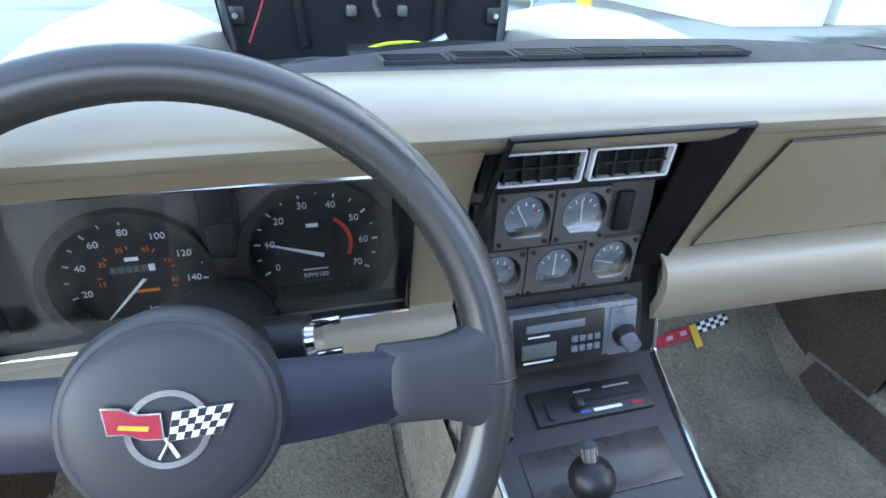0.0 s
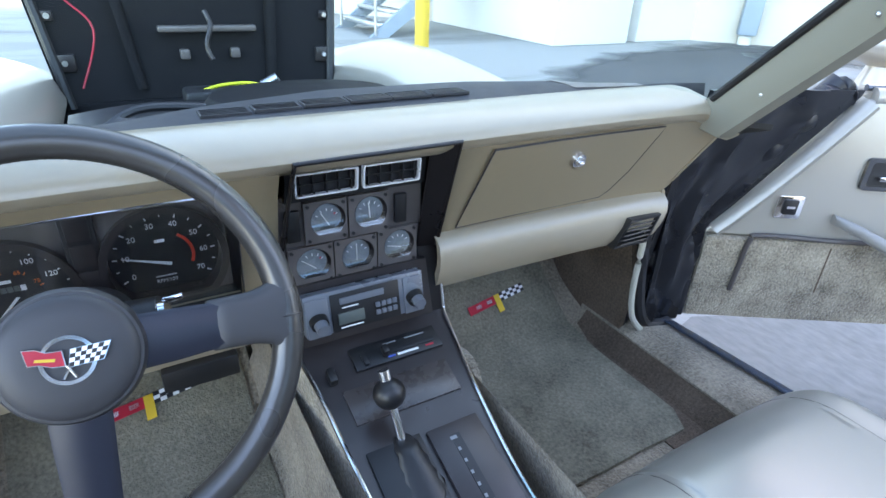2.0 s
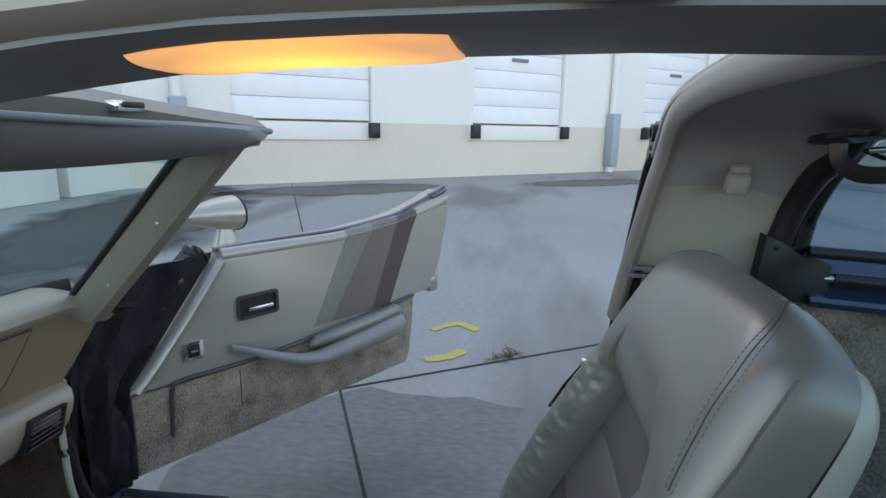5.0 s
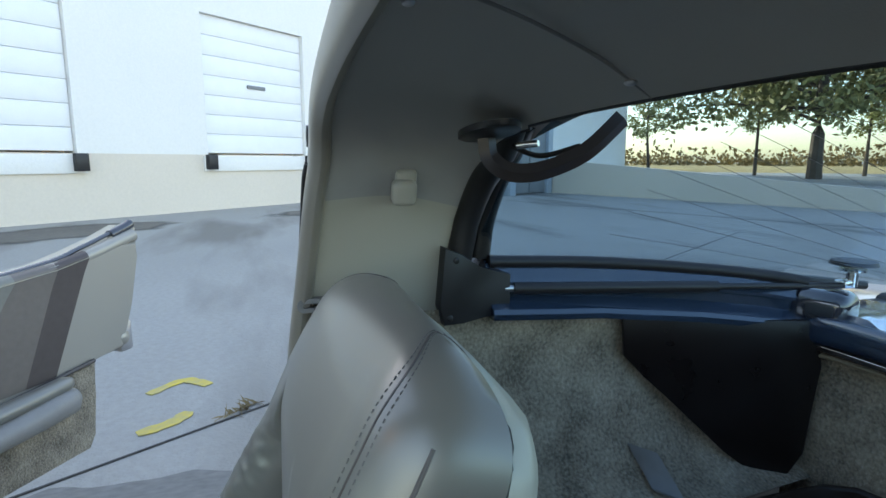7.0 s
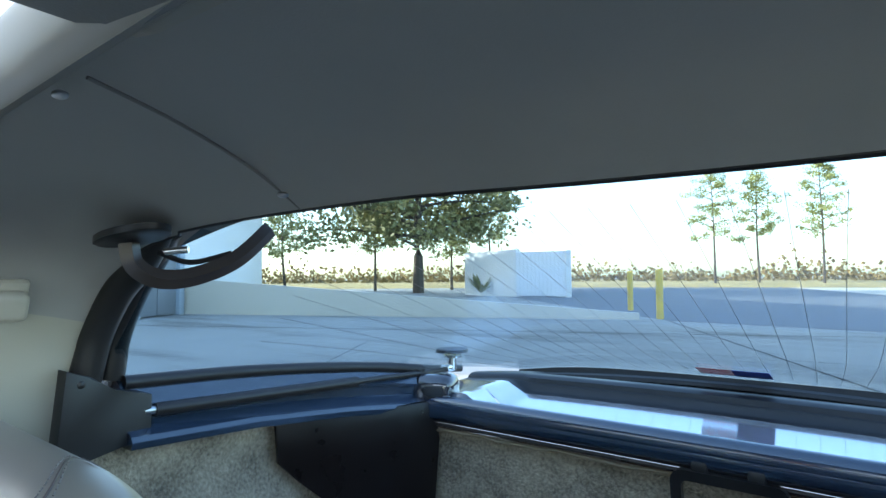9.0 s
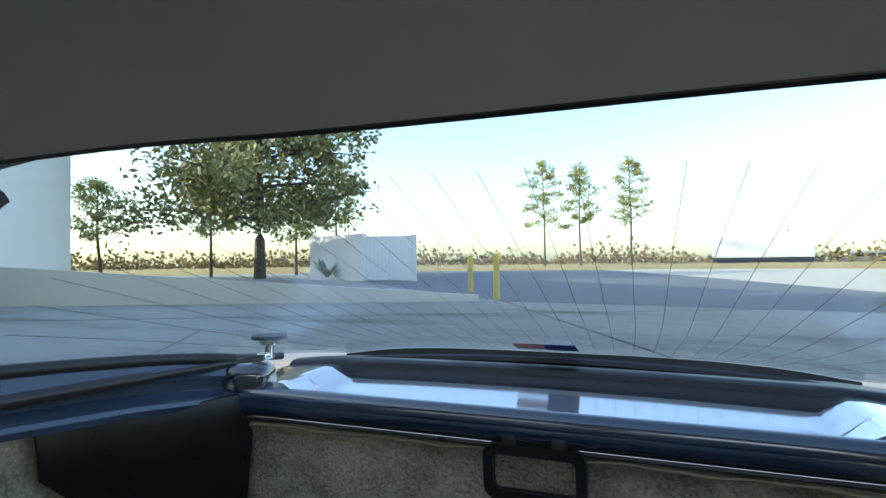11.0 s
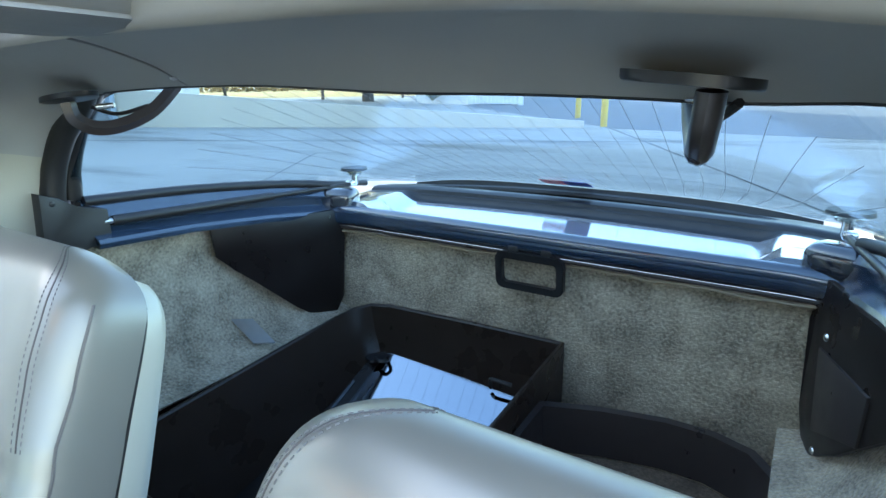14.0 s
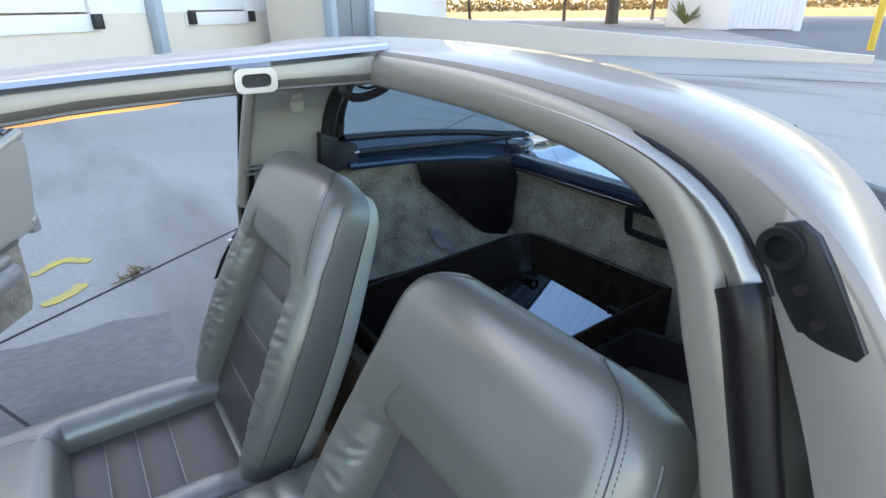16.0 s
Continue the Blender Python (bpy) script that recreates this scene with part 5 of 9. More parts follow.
def side_rails():
    for sx in (-1, 1):
        r = part("hatch_rail", loft(bm_(), [[(sx * (x + dx), y, z + dz) for dx, dz in ((0.085, 0.040), (0.014, 0.046), (0.004, 0.041), (-0.013, 0.019), (-0.012, 0.014), (-0.006, 0.012), (-0.005, -0.002), (-0.012, -0.006), (-0.030, -0.015), (-0.034, -0.021), (-0.030, -0.030), (0.085, -0.030))]
                                     for x, y, z in ((0.566, -0.64, 0.915), (0.556, -0.80, 0.908), (0.535, -0.95, 0.896), (0.51, -1.06, 0.884), (0.485, -1.125, 0.874))], closed=True, caps=True), M_SATIN, cargo, "satin blue-grey hatch rail moulding", smooth=25)
        part("rail_seal", tube(bm_(), [(sx * (x + 0.006), y, z + 0.044) for x, y, z in ((0.566, -0.645, 0.915), (0.556, -0.80, 0.908), (0.535, -0.95, 0.896), (0.51, -1.06, 0.884), (0.485, -1.125, 0.874))], 0.0095, 10), M_RUB, cargo, "black rubber seal on the hatch rail")
        bm = bm_()
        out = [(-0.575, 0.985), (-0.60, 0.975), (-0.625, 0.955), (-0.655, 0.950), (-0.668, 0.945), (-0.668, 0.893), (-0.64, 0.890), (-0.60, 0.882), (-0.574, 0.880), (-0.568, 0.905)]
        prism(bm, [(sx * 0.570, y, z) for y, z in out], (-sx * 0.024, 0, 0), 0.002)
        e = part("rail_end_cap", bm, M_RUB, cargo, "dark plastic corner cap")
        for y, z in ((-0.582, 0.890), (-0.59, 0.968)):
            bm = bm_()
            ball(bm, (sx * 0.547, y, z), 0.005, (0.5, 1, 1), 10)
            part("screw", bm, M_BLACK, e)
        bm = bm_()
        tube(bm, [(sx * 0.572, -0.602, 0.965), (sx * 0.563, -0.610, 1.02), (sx * 0.535, -0.620, 1.07), (sx * 0.495, -0.628, 1.105), (sx * 0.455, -0.628, 1.142)], 0.018, 12, flat=1.0)
        if sx > 0:
            tube(bm, [(sx * 0.588, -0.635, 0.965), (sx * 0.580, -0.640, 1.02), (sx * 0.552, -0.645, 1.07), (sx * 0.505, -0.645, 1.11), (sx * 0.46, -0.64, 1.142)], 0.017, 10)
        part("window_seal", bm, M_BLACK, cargo, "black rear window seal")
        # bulge at the strut's foot
        bm = bm_()
        box(bm, (sx * 0.470, -1.138, 0.884), (0.080, 0.066, 0.056), basis((0, 0, 0), (1, sx * 0.35, 0), (-sx * 0.35, 1, 0)), 0.019, 4)
        part("corner_bulge", bm, M_NAVY, cargo)


side_rails()


def rear_ledge():
    lip = ((-1.109, 0.845), (-1.103, 0.850), (-1.1005, 0.860), (-1.102, 0.870), (-1.108, 0.8765), (-1.117, 0.879), (-1.125, 0.876), (-1.130, 0.866), (-1.133, 0.855))
    floor_ = ((-1.133, 0.855), (-1.139, 0.849), (-1.152, 0.8468), (-1.175, 0.8480), (-1.20, 0.850), (-1.225, 0.8523), (-1.25, 0.8550), (-1.28, 0.8590), (-1.305, 0.863))
    rim_ = ((-1.305, 0.863), (-1.316, 0.8645), (-1.322, 0.868), (-1.326, 0.878), (-1.330, 0.880), (-1.333, 0.888), (-1.342, 0.892), (-1.360, 0.893), (-1.372, 0.887), (-1.40, 0.888), (-1.425, 0.885))
    def rows(prof):
        secs = []
        for x in np.linspace(-0.50, 0.50, 61):
            e = min(1.0, max(0.0, (abs(x) - 0.355) / 0.058))
            s_ = e * e * (3 - 2 * e)
            fill = 0.5 * (1 - math.cos(math.pi * s_))
            secs.append([(x, y + 0.045 * (x / 0.5) ** 2 * (1 if y < -1.2 else 0) - 0.004 * math.cos(x * 2.4), z + fill * max(0.0, 0.884 - z) * (1 if y < -1.128 else 0) - 0.06 * max(0, abs(x) - 0.42)) for y, z in prof])
        return secs
    part("ledge_lip", slab(bm_(), rows(lip), (0, 0, -0.008)), M_SATIN, cargo, "satin blue-grey front lip of the rear ledge")
    # ledge floor coloured for the sky it mirrors, not for its dark plastic
    part("ledge_floor", slab(bm_(), rows(floor_), (0, 0, -0.010)), M_LEDGE, cargo, "sunken ledge, near-white to carry the reflected sky")
    part("ledge_rim", slab(bm_(), rows(rim_), (0, 0, -0.010)), M_BLACK, cargo, "dark stepped rim under the hatch glass")
    for y, z, r_, mt in ((-1.112, 0.839, 0.006, M_RUB), (-1.1135, 0.8285, 0.0032, M_BROWN)):
        part("ledge_seal", tube(bm_(), [(x, y - 0.004 * math.cos(x * 2.4), z - 0.03 * max(0, abs(x) - 0.42)) for x in np.linspace(-0.47, 0.47, 21)], r_, 8, smooth=0), mt, cargo)
    part("hatch_seal", tube(bm_(), [(x, -1.395 + 0.05 * (abs(x) / 0.47) ** 4, 0.893 - 0.02 * (x / 0.47) ** 2) for x in np.linspace(-0.47, 0.47, 21)], 0.009, 8, smooth=0), M_BLACK, cargo, "black hatch seal")
    h = thing("pull_handle", (-0.012, -1.105, 0.80), "black plastic looped pull handle on the carpet", "handle")
    bm = bm_()
    ring_frame(bm, rrect((-0.012, -1.118, 0.797), 0.135, 0.075, 0.016, (1, 0, 0), (0, 0.1, 1)), rrect((-0.012, -1.118, 0.797), 0.108, 0.048, 0.008, (1, 0, 0), (0, 0.1, 1)), (0, 0.012, 0))
    part("loop", bm, M_BLACK, h)
    for x in (-0.045, 0.02):
        bm = bm_()
        box(bm, (x, -1.112, 0.838), (0.02, 0.014, 0.02), bevel=0.003)
        part("mount", bm, M_BLACK, h)


rear_ledge()


def storage_tray():
    t = thing("storage_tray", (0.15, -0.8, 0.53), "open dark brown plastic storage tray with a mirror-like floor", "tray")
    rim = [(-0.080, -1.116, 0.668), (0.12, -1.118, 0.664), (0.32, -1.114, 0.660), (0.365, -1.102, 0.658), (0.388, -1.07, 0.655), (0.394, -1.02, 0.652), (0.396, -0.86, 0.645), (0.398, -0.70, 0.636), (0.398, -0.56, 0.630), (0.36, -0.505, 0.628), (0.02, -0.50, 0.628), (-0.07, -0.52, 0.632)]
    foot = [(-0.055, -1.092), (0.12, -1.094), (0.30, -1.090), (0.330, -1.084), (0.340, -1.066), (0.344, -1.02), (0.356, -0.86), (0.368, -0.70), (0.378, -0.58), (0.35, -0.535), (0.02, -0.53), (-0.05, -0.54)]
    c = Vector((0.16, -0.8))
    def fz(x, y):
        d = y + 1.09
        return 0.55 - 0.50 * d + 0.37 * d * d + 0.06 * (x - 0.16)
    def push(p, d):
        v = Vector((p[0], p[1])) - c
        v = v + v.normalized() * d
        return Vector((c.x + v.x, c.y + v.y, p[2]))
    rings = [[push(p, 0.006) - Vector((0, 0, 0.25)) for p in rim], [push(p, 0.006) for p in rim], [push(p, 0.003) + Vector((0, 0, 0.003)) for p in rim], [push(p, -0.003) + Vector((0, 0, 0.003)) for p in rim], [push(p, -0.006) for p in rim],
             [Vector((lerp(p[0], q[0], 0.35), lerp(p[1], q[1], 0.35), lerp(p[2], fz(*q), 0.55))) for p, q in zip(rim, foot)], [Vector((*q, fz(*q) + 0.004)) for q in foot], [Vector((*q, fz(*q) - 0.008)) for q in foot]]
    secs = [list(col) for col in zip(*rings)]
    secs.append(secs[0])
    bm = bm_()
    loft(bm, secs)
    bmesh.ops.remove_doubles(bm, verts=bm.verts, dist=1e-6)
    part("tray_shell", bm, M_TRAY, t, smooth=30)
    def edge_x(y):
        return table(y, (-1.095, -1.084, -1.066, -1.02, -0.86, -0.70, -0.58, -0.53), (0.30, 0.330, 0.341, 0.346, 0.358, 0.370, 0.380, 0.352))
    def sheet(x0, x1, y0, y1, o):
        return slab(bm_(), [[(lerp(x0, x1 if x1 is not None else edge_x(y), u), y, fz(lerp(x0, x1 if x1 is not None else edge_x(y), u), y) + o) for u in np.linspace(0, 1, 7)] for y in np.linspace(y0, y1, 22)], (0, 0, -0.003))
    part("tray_floor", sheet(-0.056, None, -0.53, -1.094, 0.0), M_TMIRROR, t, "dark mirror-like tray floor")
    part("floor_gap", sheet(0.316, None, -0.56, -1.09, 0.003), M_HOUSE, t, "black gap beside the tray floor")
    part("gap_glint", sheet(0.334, 0.341, -0.80, -1.0, 0.006), M_TMIRROR, t)
    part("finger_loop", tube(bm_(), [(0.325, -1.066, 0.552), (0.318, -1.05, 0.560), (0.300, -1.043, 0.562), (0.290, -1.055, 0.560), (0.300, -1.070, 0.554)], 0.0042, 8), M_BLACK, t)
    part("floor_clip", prism(bm_(), [(0.345, -1.088, 0.552), (0.345, -1.05, 0.552), (0.322, -1.038, 0.552), (0.305, -1.052, 0.552), (0.300, -1.088, 0.552)], (0, 0, 0.006), 0.002), M_BLACK, t)
    part("floor_stop", tube(bm_(), [(0.05, -1.083, 0.552), (0.05, -1.080, 0.572), (0.035, -1.080, 0.574), (0.005, -1.083, 0.572)], 0.004, 8), M_BLACK, t)
    w = thing("storage_well", (-0.28, -0.82, 0.51), "sunken dark well with a bound rim", "storage well")
    out = [(-0.088, -1.005), (-0.18, -1.04), (-0.28, -1.062), (-0.35, -1.062), (-0.405, -1.042), (-0.435, -1.00), (-0.445, -0.93), (-0.445, -0.75), (-0.44, -0.52), (-0.088, -0.52)]
    bm = bm_()
    secs = []
    for d, z in ((1.03, 0.585), (1.03, 0.605), (0.97, 0.605), (0.95, 0.52)):
        secs.append([(-0.27 + (x + 0.27) * d, -0.8 + (y + 0.8) * d, z) for x, y in out])
    s2 = [list(s) for s in zip(*secs)]
    s2.append(s2[0])
    loft(bm, s2)
    bmesh.ops.remove_doubles(bm, verts=bm.verts, dist=1e-6)
    part("well_rim", bm, M_BROWN, w)
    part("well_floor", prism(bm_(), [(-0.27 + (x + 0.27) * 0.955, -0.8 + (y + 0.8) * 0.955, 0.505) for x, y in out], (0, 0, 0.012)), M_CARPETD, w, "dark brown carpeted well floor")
    for sx, x, y in ((1, 0.502, -0.862), (-1, -0.52, -0.86)):
        s = thing("strap", (x, y, 0.63), "grey strap end lying on the carpet", "strap")
        bm = bm_()
        secs = [[(x - sx * 0.0 + dx, y + dy, z) for dx, dy in ((-0.018, -0.012), (0.018, 0.012))] for x, y, z in ((x, y, 0.682), (x - sx * 0.018, y - 0.004, 0.665), (x - sx * 0.035, y - 0.006, 0.652), (x - sx * 0.055, y - 0.004, 0.642))]
        slab(bm, secs, (0, 0, 0.003))
        part("webbing", bm, M_GREY, s)


storage_tray()


def hatch_hinges():
    for sx in (-1, 1):
        off = Vector((0.022, 0.028, 0.004)) if sx < 0 else Vector((0.012, 0, -0.006))
        h = thing("hatch_hinge", (sx * 0.36, -0.62, 1.12), "black curved hatch hinge under the roof lining", "hinge", "hatch hinges")
        bm = bm_()
        cen, ax_, ay_ = Vector((sx * 0.363, -0.565, 1.1335)) + off, Vector((-sx * 1.0, 0, 0.10)).normalized(), Vector((0, 1, 0.03)).normalized()
        prism(bm, circle(cen, 1.0, ax_ * (0.056 if sx > 0 else 0.036), ay_ * 0.024, 32), (0, 0, -0.006), 0.002)
        part("base_plate", bm, M_BLACK, h)
        bm = bm_()
        tube(bm, [Vector(p) + off for p in ((sx * 0.374, -0.568, 1.125), (sx * 0.372, -0.572, 1.105), (sx * 0.368, -0.592, 1.092), (sx * 0.362, -0.625, 1.094), (sx * 0.352, -0.665, 1.112), (sx * 0.345, -0.70, 1.145))], 0.0095, 4 if sx > 0 else 10, flat=0.55 if sx > 0 else 0.85, up=(1, 0, 0))
        part("hinge_arm", bm, M_BROWN, h)
        bm = bm_()
        cyl(bm, Vector((sx * 0.372, -0.60, 1.118)) + off, Vector((sx * 0.356, -0.615, 1.120)) + off, 0.0035, seg=10)
        part("pivot", bm, M_CHROME, h)
        bm = bm_()
        tube(bm, [Vector(p) + off for p in ((sx * 0.385, -0.60, 1.118), (sx * 0.37, -0.625, 1.108), (sx * 0.355, -0.66, 1.118))], 0.003, 6)
        part("spring_wire", bm, M_BLACK, h)


hatch_hinges()


def belt_bits():
    for sx in (-1, 1):
        k = thing("coat_hook", (sx * 0.575, -0.52, 1.06), "small pale plastic coat hook on the pillar trim", "hook", "coat hooks")
        bm = bm_()
        box(bm, (sx * 0.524, -0.517, 1.066), (0.012, 0.026, 0.046), basis((0, 0, 0), (1, 0, sx * 0.6), (0, 1, 0)), 0.005)
        part("back", bm, M_TRIM, k)
        bm = bm_()
        box(bm, (sx * 0.512, -0.513, 1.06), (0.020, 0.030, 0.030), basis((0, 0, 0), (1, 0, sx * 0.4), (0, 1, 0)), 0.007, 3)
        part("peg", bm, M_TRIM, k)
        b = thing("seat_belt", (sx * 0.6, -0.38, 0.9), "dark seat belt hanging from a pillar slot", "seat belt", "seat belts")
        bm = bm_()
        ring_frame(bm, rrect((sx * 0.580, -0.415, 0.915), 0.055, 0.018, 0.008, (0, 1, 0), (0, 0, 1)), rrect((sx * 0.580, -0.415, 0.915), 0.042, 0.006, 0.003, (0, 1, 0), (0, 0, 1)), (-sx * 0.012, 0, 0))
        part("slot_guide", bm, M_VISOR, b)
        bm = bm_()
        secs = [[(sx * (x + dx), y + dy, z) for dx, dy in ((0.0, 0.006), (0.003, -0.006))] for x, y, z in ((0.590, -0.415, 0.918), (0.598, -0.405, 0.85), (0.612, -0.382, 0.785), (0.614, -0.349, 0.745), (0.608, -0.315, 0.70), (0.590, -0.29, 0.665))]
        slab(bm, secs, (-sx * 0.003, 0, 0))
        part("webbing", bm, M_RUB, b, "black belt webbing")
        bm = bm_()
        box(bm, (sx * 0.612, -0.35, 0.738), (0.010, 0.028, 0.018), bevel=0.003)
        part("tongue", bm, M_ALU, b)


belt_bits()


# ---- seats ----
def seat(cx, label, fwd=0.0):
    s = thing("bucket_seat", (cx, 0.0, 0.2), label, "car seat", "bucket seats")
    B0, TH = Vector((cx, -0.215 + fwd, 0.40 - 0.2 * fwd)), radians(25.5)
    U = Vector((0, -math.sin(TH), math.cos(TH)))
    Wn = Vector((0, math.cos(TH), math.sin(TH)))
    BACK = -0.030

    def P(u, v, w):
        return B0 + Vector((u, 0, 0)) + U * v + Wn * w

    def hw(v):
        if v < 0.47:
            return table(v, (0.0, 0.04, 0.10, 0.18, 0.26, 0.34, 0.41, 0.47), (0.186, 0.206, 0.220, 0.229, 0.231, 0.227, 0.217, 0.207))
        k = (v - 0.47) / 0.170
        return 0.207 * (1 - k ** 9) ** 0.5 * (1 - 0.10 * k)

    def hs(v):
        """Half width of the shell, a little lower than the padding."""
        k = max(0.0, (v - 0.47) / 0.152)
        return min(hw(min(v, 0.47)), 0.207 * (1 - k ** 9) ** 0.5 * (1 - 0.10 * k)) if v >= 0.47 else hw(v)

    def inner(v):
        """Half width of the sunken insert."""
        return table(v, (0.0, 0.10, 0.18, 0.26, 0.335, 0.445, 0.52, 0.606), (0.156, 0.155, 0.150, 0.142, 0.133, 0.124, 0.078, 0.066)) * min(1, hw(v) / 0.16)

    def roll(v):
        return table(v, (0.0, 0.03, 0.07, 0.16, 0.30, 0.40, 0.48, 0.56), (0.026, 0.044, 0.056, 0.064, 0.064, 0.059, 0.054, 0.051))

    def floor_w(v):
        """Depth of the middle: sunk at the insert, level with the bolsters at the headrest."""
        t = min(1.0, max(0.0, (v - 0.418) / 0.046))
        return lerp(0.004, roll(v) - table(v, (0.46, 0.53), (0.006, 0.001)), math.sqrt(1 - (1 - t) ** 2))

    def cap(v, w):
        """Rounding of the whole pad over its top edge."""
        k = min(1.0, max(0.0, (v - 0.575) / 0.057))
        return 0.010 + (w - 0.010) * math.sqrt(max(0.0, 1 - k ** 2.1))

    def crumple(sx, v, th):
        """Short gathers across the inner side of a bolster."""
        g = math.exp(-((v - 0.25) / 0.17) ** 4) * math.sin(min(th, 2.2) / 2.2 * math.pi) ** 0.8
        q = th * 0.9
        a = noise.noise(Vector((v * 62 + q * 1.6 * sx, q * 1.1, cx * 9 + sx)))
        b = noise.noise(Vector((v * 120 - q * 2.2, q * 2.0, cx * 5 + sx * 3)))
        return (0.0052 * (0.30 - abs(a)) * 1.6 + 0.0018 * b) * g + 0.0012 * noise.noise(Vector((v * 14, q * 2, cx * 3 + sx)))

    def front(sx, v, k, n=20, m=9):
        """Point k of a half section, from the middle outwards."""
        E, H, B, C = inner(v), hw(v), roll(v), floor_w(v)
        head = min(1.0, max(0.0, (v - 0.455) / 0.05))
        if k <= m:
            u = E * (k / m) ** 0.8
            w = lerp(C, B + 0.007 * (1 - (u / (0.5 * (E + H))) ** 2), head)
        else:
            th = math.pi * (k - m) / n
            c = math.cos(th)
            uc, hb = (E + H) / 2, (H - E) / 2
            u = uc - hb * (abs(c) ** 0.85) * (1 if c > 0 else -1)
            si = math.sin(th)
            if th < math.pi / 2:
                w = lerp(C + (B - C) * si ** 0.62, B + 0.007 * max(0.0, 1 - (u / uc) ** 2), head)
            else:
                w = BACK + (B - BACK) * si ** lerp(0.52, 0.78, head)
            w += crumple(sx, v, th) * (1 - head)
        if w > 0:
            w += 0.010 * math.sin(math.pi * min(1.0, max(0.0, (v - 0.43) / 0.205)))
        return P(sx * u, v, cap(v, w))

    N = 29
    vs = list(np.linspace(0, 0.414, 124)) + list(np.linspace(0.418, 0.48, 16)) + list(np.linspace(0.488, 0.57, 11)) + list(0.575 + 0.057 * np.sin(np.linspace(0, math.pi / 2, 14)))
    secs = []
    for v in vs:
        ring = [front(-1, v, k) for k in range(N, 0, -1)] + [front(1, v, k) for k in range(N + 1)]
        ring += [P(q * hw(v) * 0.97, v, cap(v, BACK - 0.001)) for q in np.linspace(1, -1, 13)]
        secs.append(ring)
    bm = bm_()
    loft(bm, secs, closed=True, caps=True)
    back = part("backrest", bm, M_LEATHER, s, "padded silver-grey leather backrest with gathered bolsters", smooth=50)
    # insert of stitched leather bands
    for v0, v1, mt in ((0.02, 0.118, M_LEATHD), (0.120, 0.228, M_LEATHD), (0.230, 0.334, M_LEATHM), (0.336, 0.428, M_LEATHM)):
        bm = bm_()
        secs = []
        for v in np.linspace(v0, v1, 9):
            w2 = inner(v) + 0.002
            e = 0.0040 * (1 - ((v - (v0 + v1) / 2) / ((v1 - v0) / 2)) ** 6)
            secs.append([P(q * w2, v, 0.0035 + e * (1 - q ** 6) + 0.002 * q ** 4) for q in np.linspace(-1, 1, 13)])
        slab(bm, secs, tuple(-Wn * 0.010))
        part("insert_band", bm, mt, back)
    # seams between the headrest's face and its sides, with a row of stitches on each side
    def seam(sx, v, k, o=0.0):
        k0 = int(math.floor(k))
        return front(sx, v, k0).lerp(front(sx, v, k0 + 1), k - k0) + Wn * o
    def over(sx, k, q, o=0.0):
        """A line over the headrest from front to back, q from 0 to 1."""
        if q < 0.75:
            return seam(sx, lerp(0.45, 0.6318, math.sin(q / 0.75 * math.pi / 2)), k, o)
        v = lerp(0.6318, 0.600, (q - 0.75) / 0.25)
        p = seam(sx, v, k)
        return P(p.x - B0.x, v, cap(v, BACK - 0.001) - o)
    for sx in (-1, 1):
        part("seam", tube(bm_(), [over(sx, 22.0, q, -0.0003) for q in np.linspace(0, 1, 50)], 0.0009, 6, smooth=0), M_LEATHD, back)
        bm = bm_()
        for k in range(56):
            for kk in (21.4, 22.6):
                cyl(bm, over(sx, kk, k / 56, 0.0003), over(sx, kk, (k + 0.55) / 56, 0.0003), 0.0006, seg=4)
        tagged(part("stitching", bm, M_LEATHM, back), kind="stuff")
        # welt along the outer rim of the cushion
        part("welt", tube(bm_(), [front(sx, v, 26) for v in np.linspace(0.08, 0.585, 60)], 0.0016, 6, smooth=0), M_LEATHM, back)
    # hard shell behind, with a dark gap
    bm = bm_()
    secs = []
    for v in list(np.linspace(0.0, 0.54, 14)) + [0.56, 0.573, 0.583, 0.591, 0.598, 0.603, 0.606]:
        k = hs(v)
        dpt = 1 - 0.45 * (v / 0.6) ** 5
        pr_ = ((-1, -0.037), (-1.0, -0.060), (-0.97, -0.074), (-0.88, -0.086), (-0.6, -0.097), (0, -0.102), (0.6, -0.097), (0.88, -0.086), (0.97, -0.074), (1.0, -0.060), (1, -0.037))
        secs.append([P(q * k, v, -0.0335 + (w_ + 0.037) * dpt) for q, w_ in pr_] + [P(q * k * 0.99, v, -0.033) for q in (0.9, 0.5, 0, -0.5, -0.9)])
    loft(bm, secs, closed=True, caps=True)
    part("back_shell", bm, M_SHELL, s, "pale moulded seat-back shell", smooth=60)
    bm = bm_()
    tube(bm, [P(-hs(v) * 0.985, v, -0.033) for v in list(np.linspace(0.0, 0.54, 12)) + [0.57, 0.585, 0.595, 0.601]] + [P(u, 0.6045, -0.033) for u in (-0.08, 0, 0.08)] + [P(hs(v) * 0.985, v, -0.033) for v in [0.601, 0.595, 0.585, 0.57] + list(np.linspace(0.54, 0.0, 12))], 0.0026, 6, smooth=0)
    part("gap_piping", bm, M_BLACK, s)

    # cushion: side rolls that run forward into a domed front pad
    def cush(sx, y, k, n=20, m=9):
        f = min(1.0, max(0.0, (y - 0.235) / 0.125))
        drop = 1 - (1 - f ** 2.4) ** 0.5 if f < 1 else 1.0
        H = 0.222 * (1 - 0.20 * f ** 3)
        E = 0.134
        t = min(1.0, max(0.0, (y - 0.082) / 0.050))
        B = table(y, (-0.24, -0.16, -0.06, 0.06, 0.20, 0.36), (0.452, 0.468, 0.474, 0.474, 0.474, 0.470))
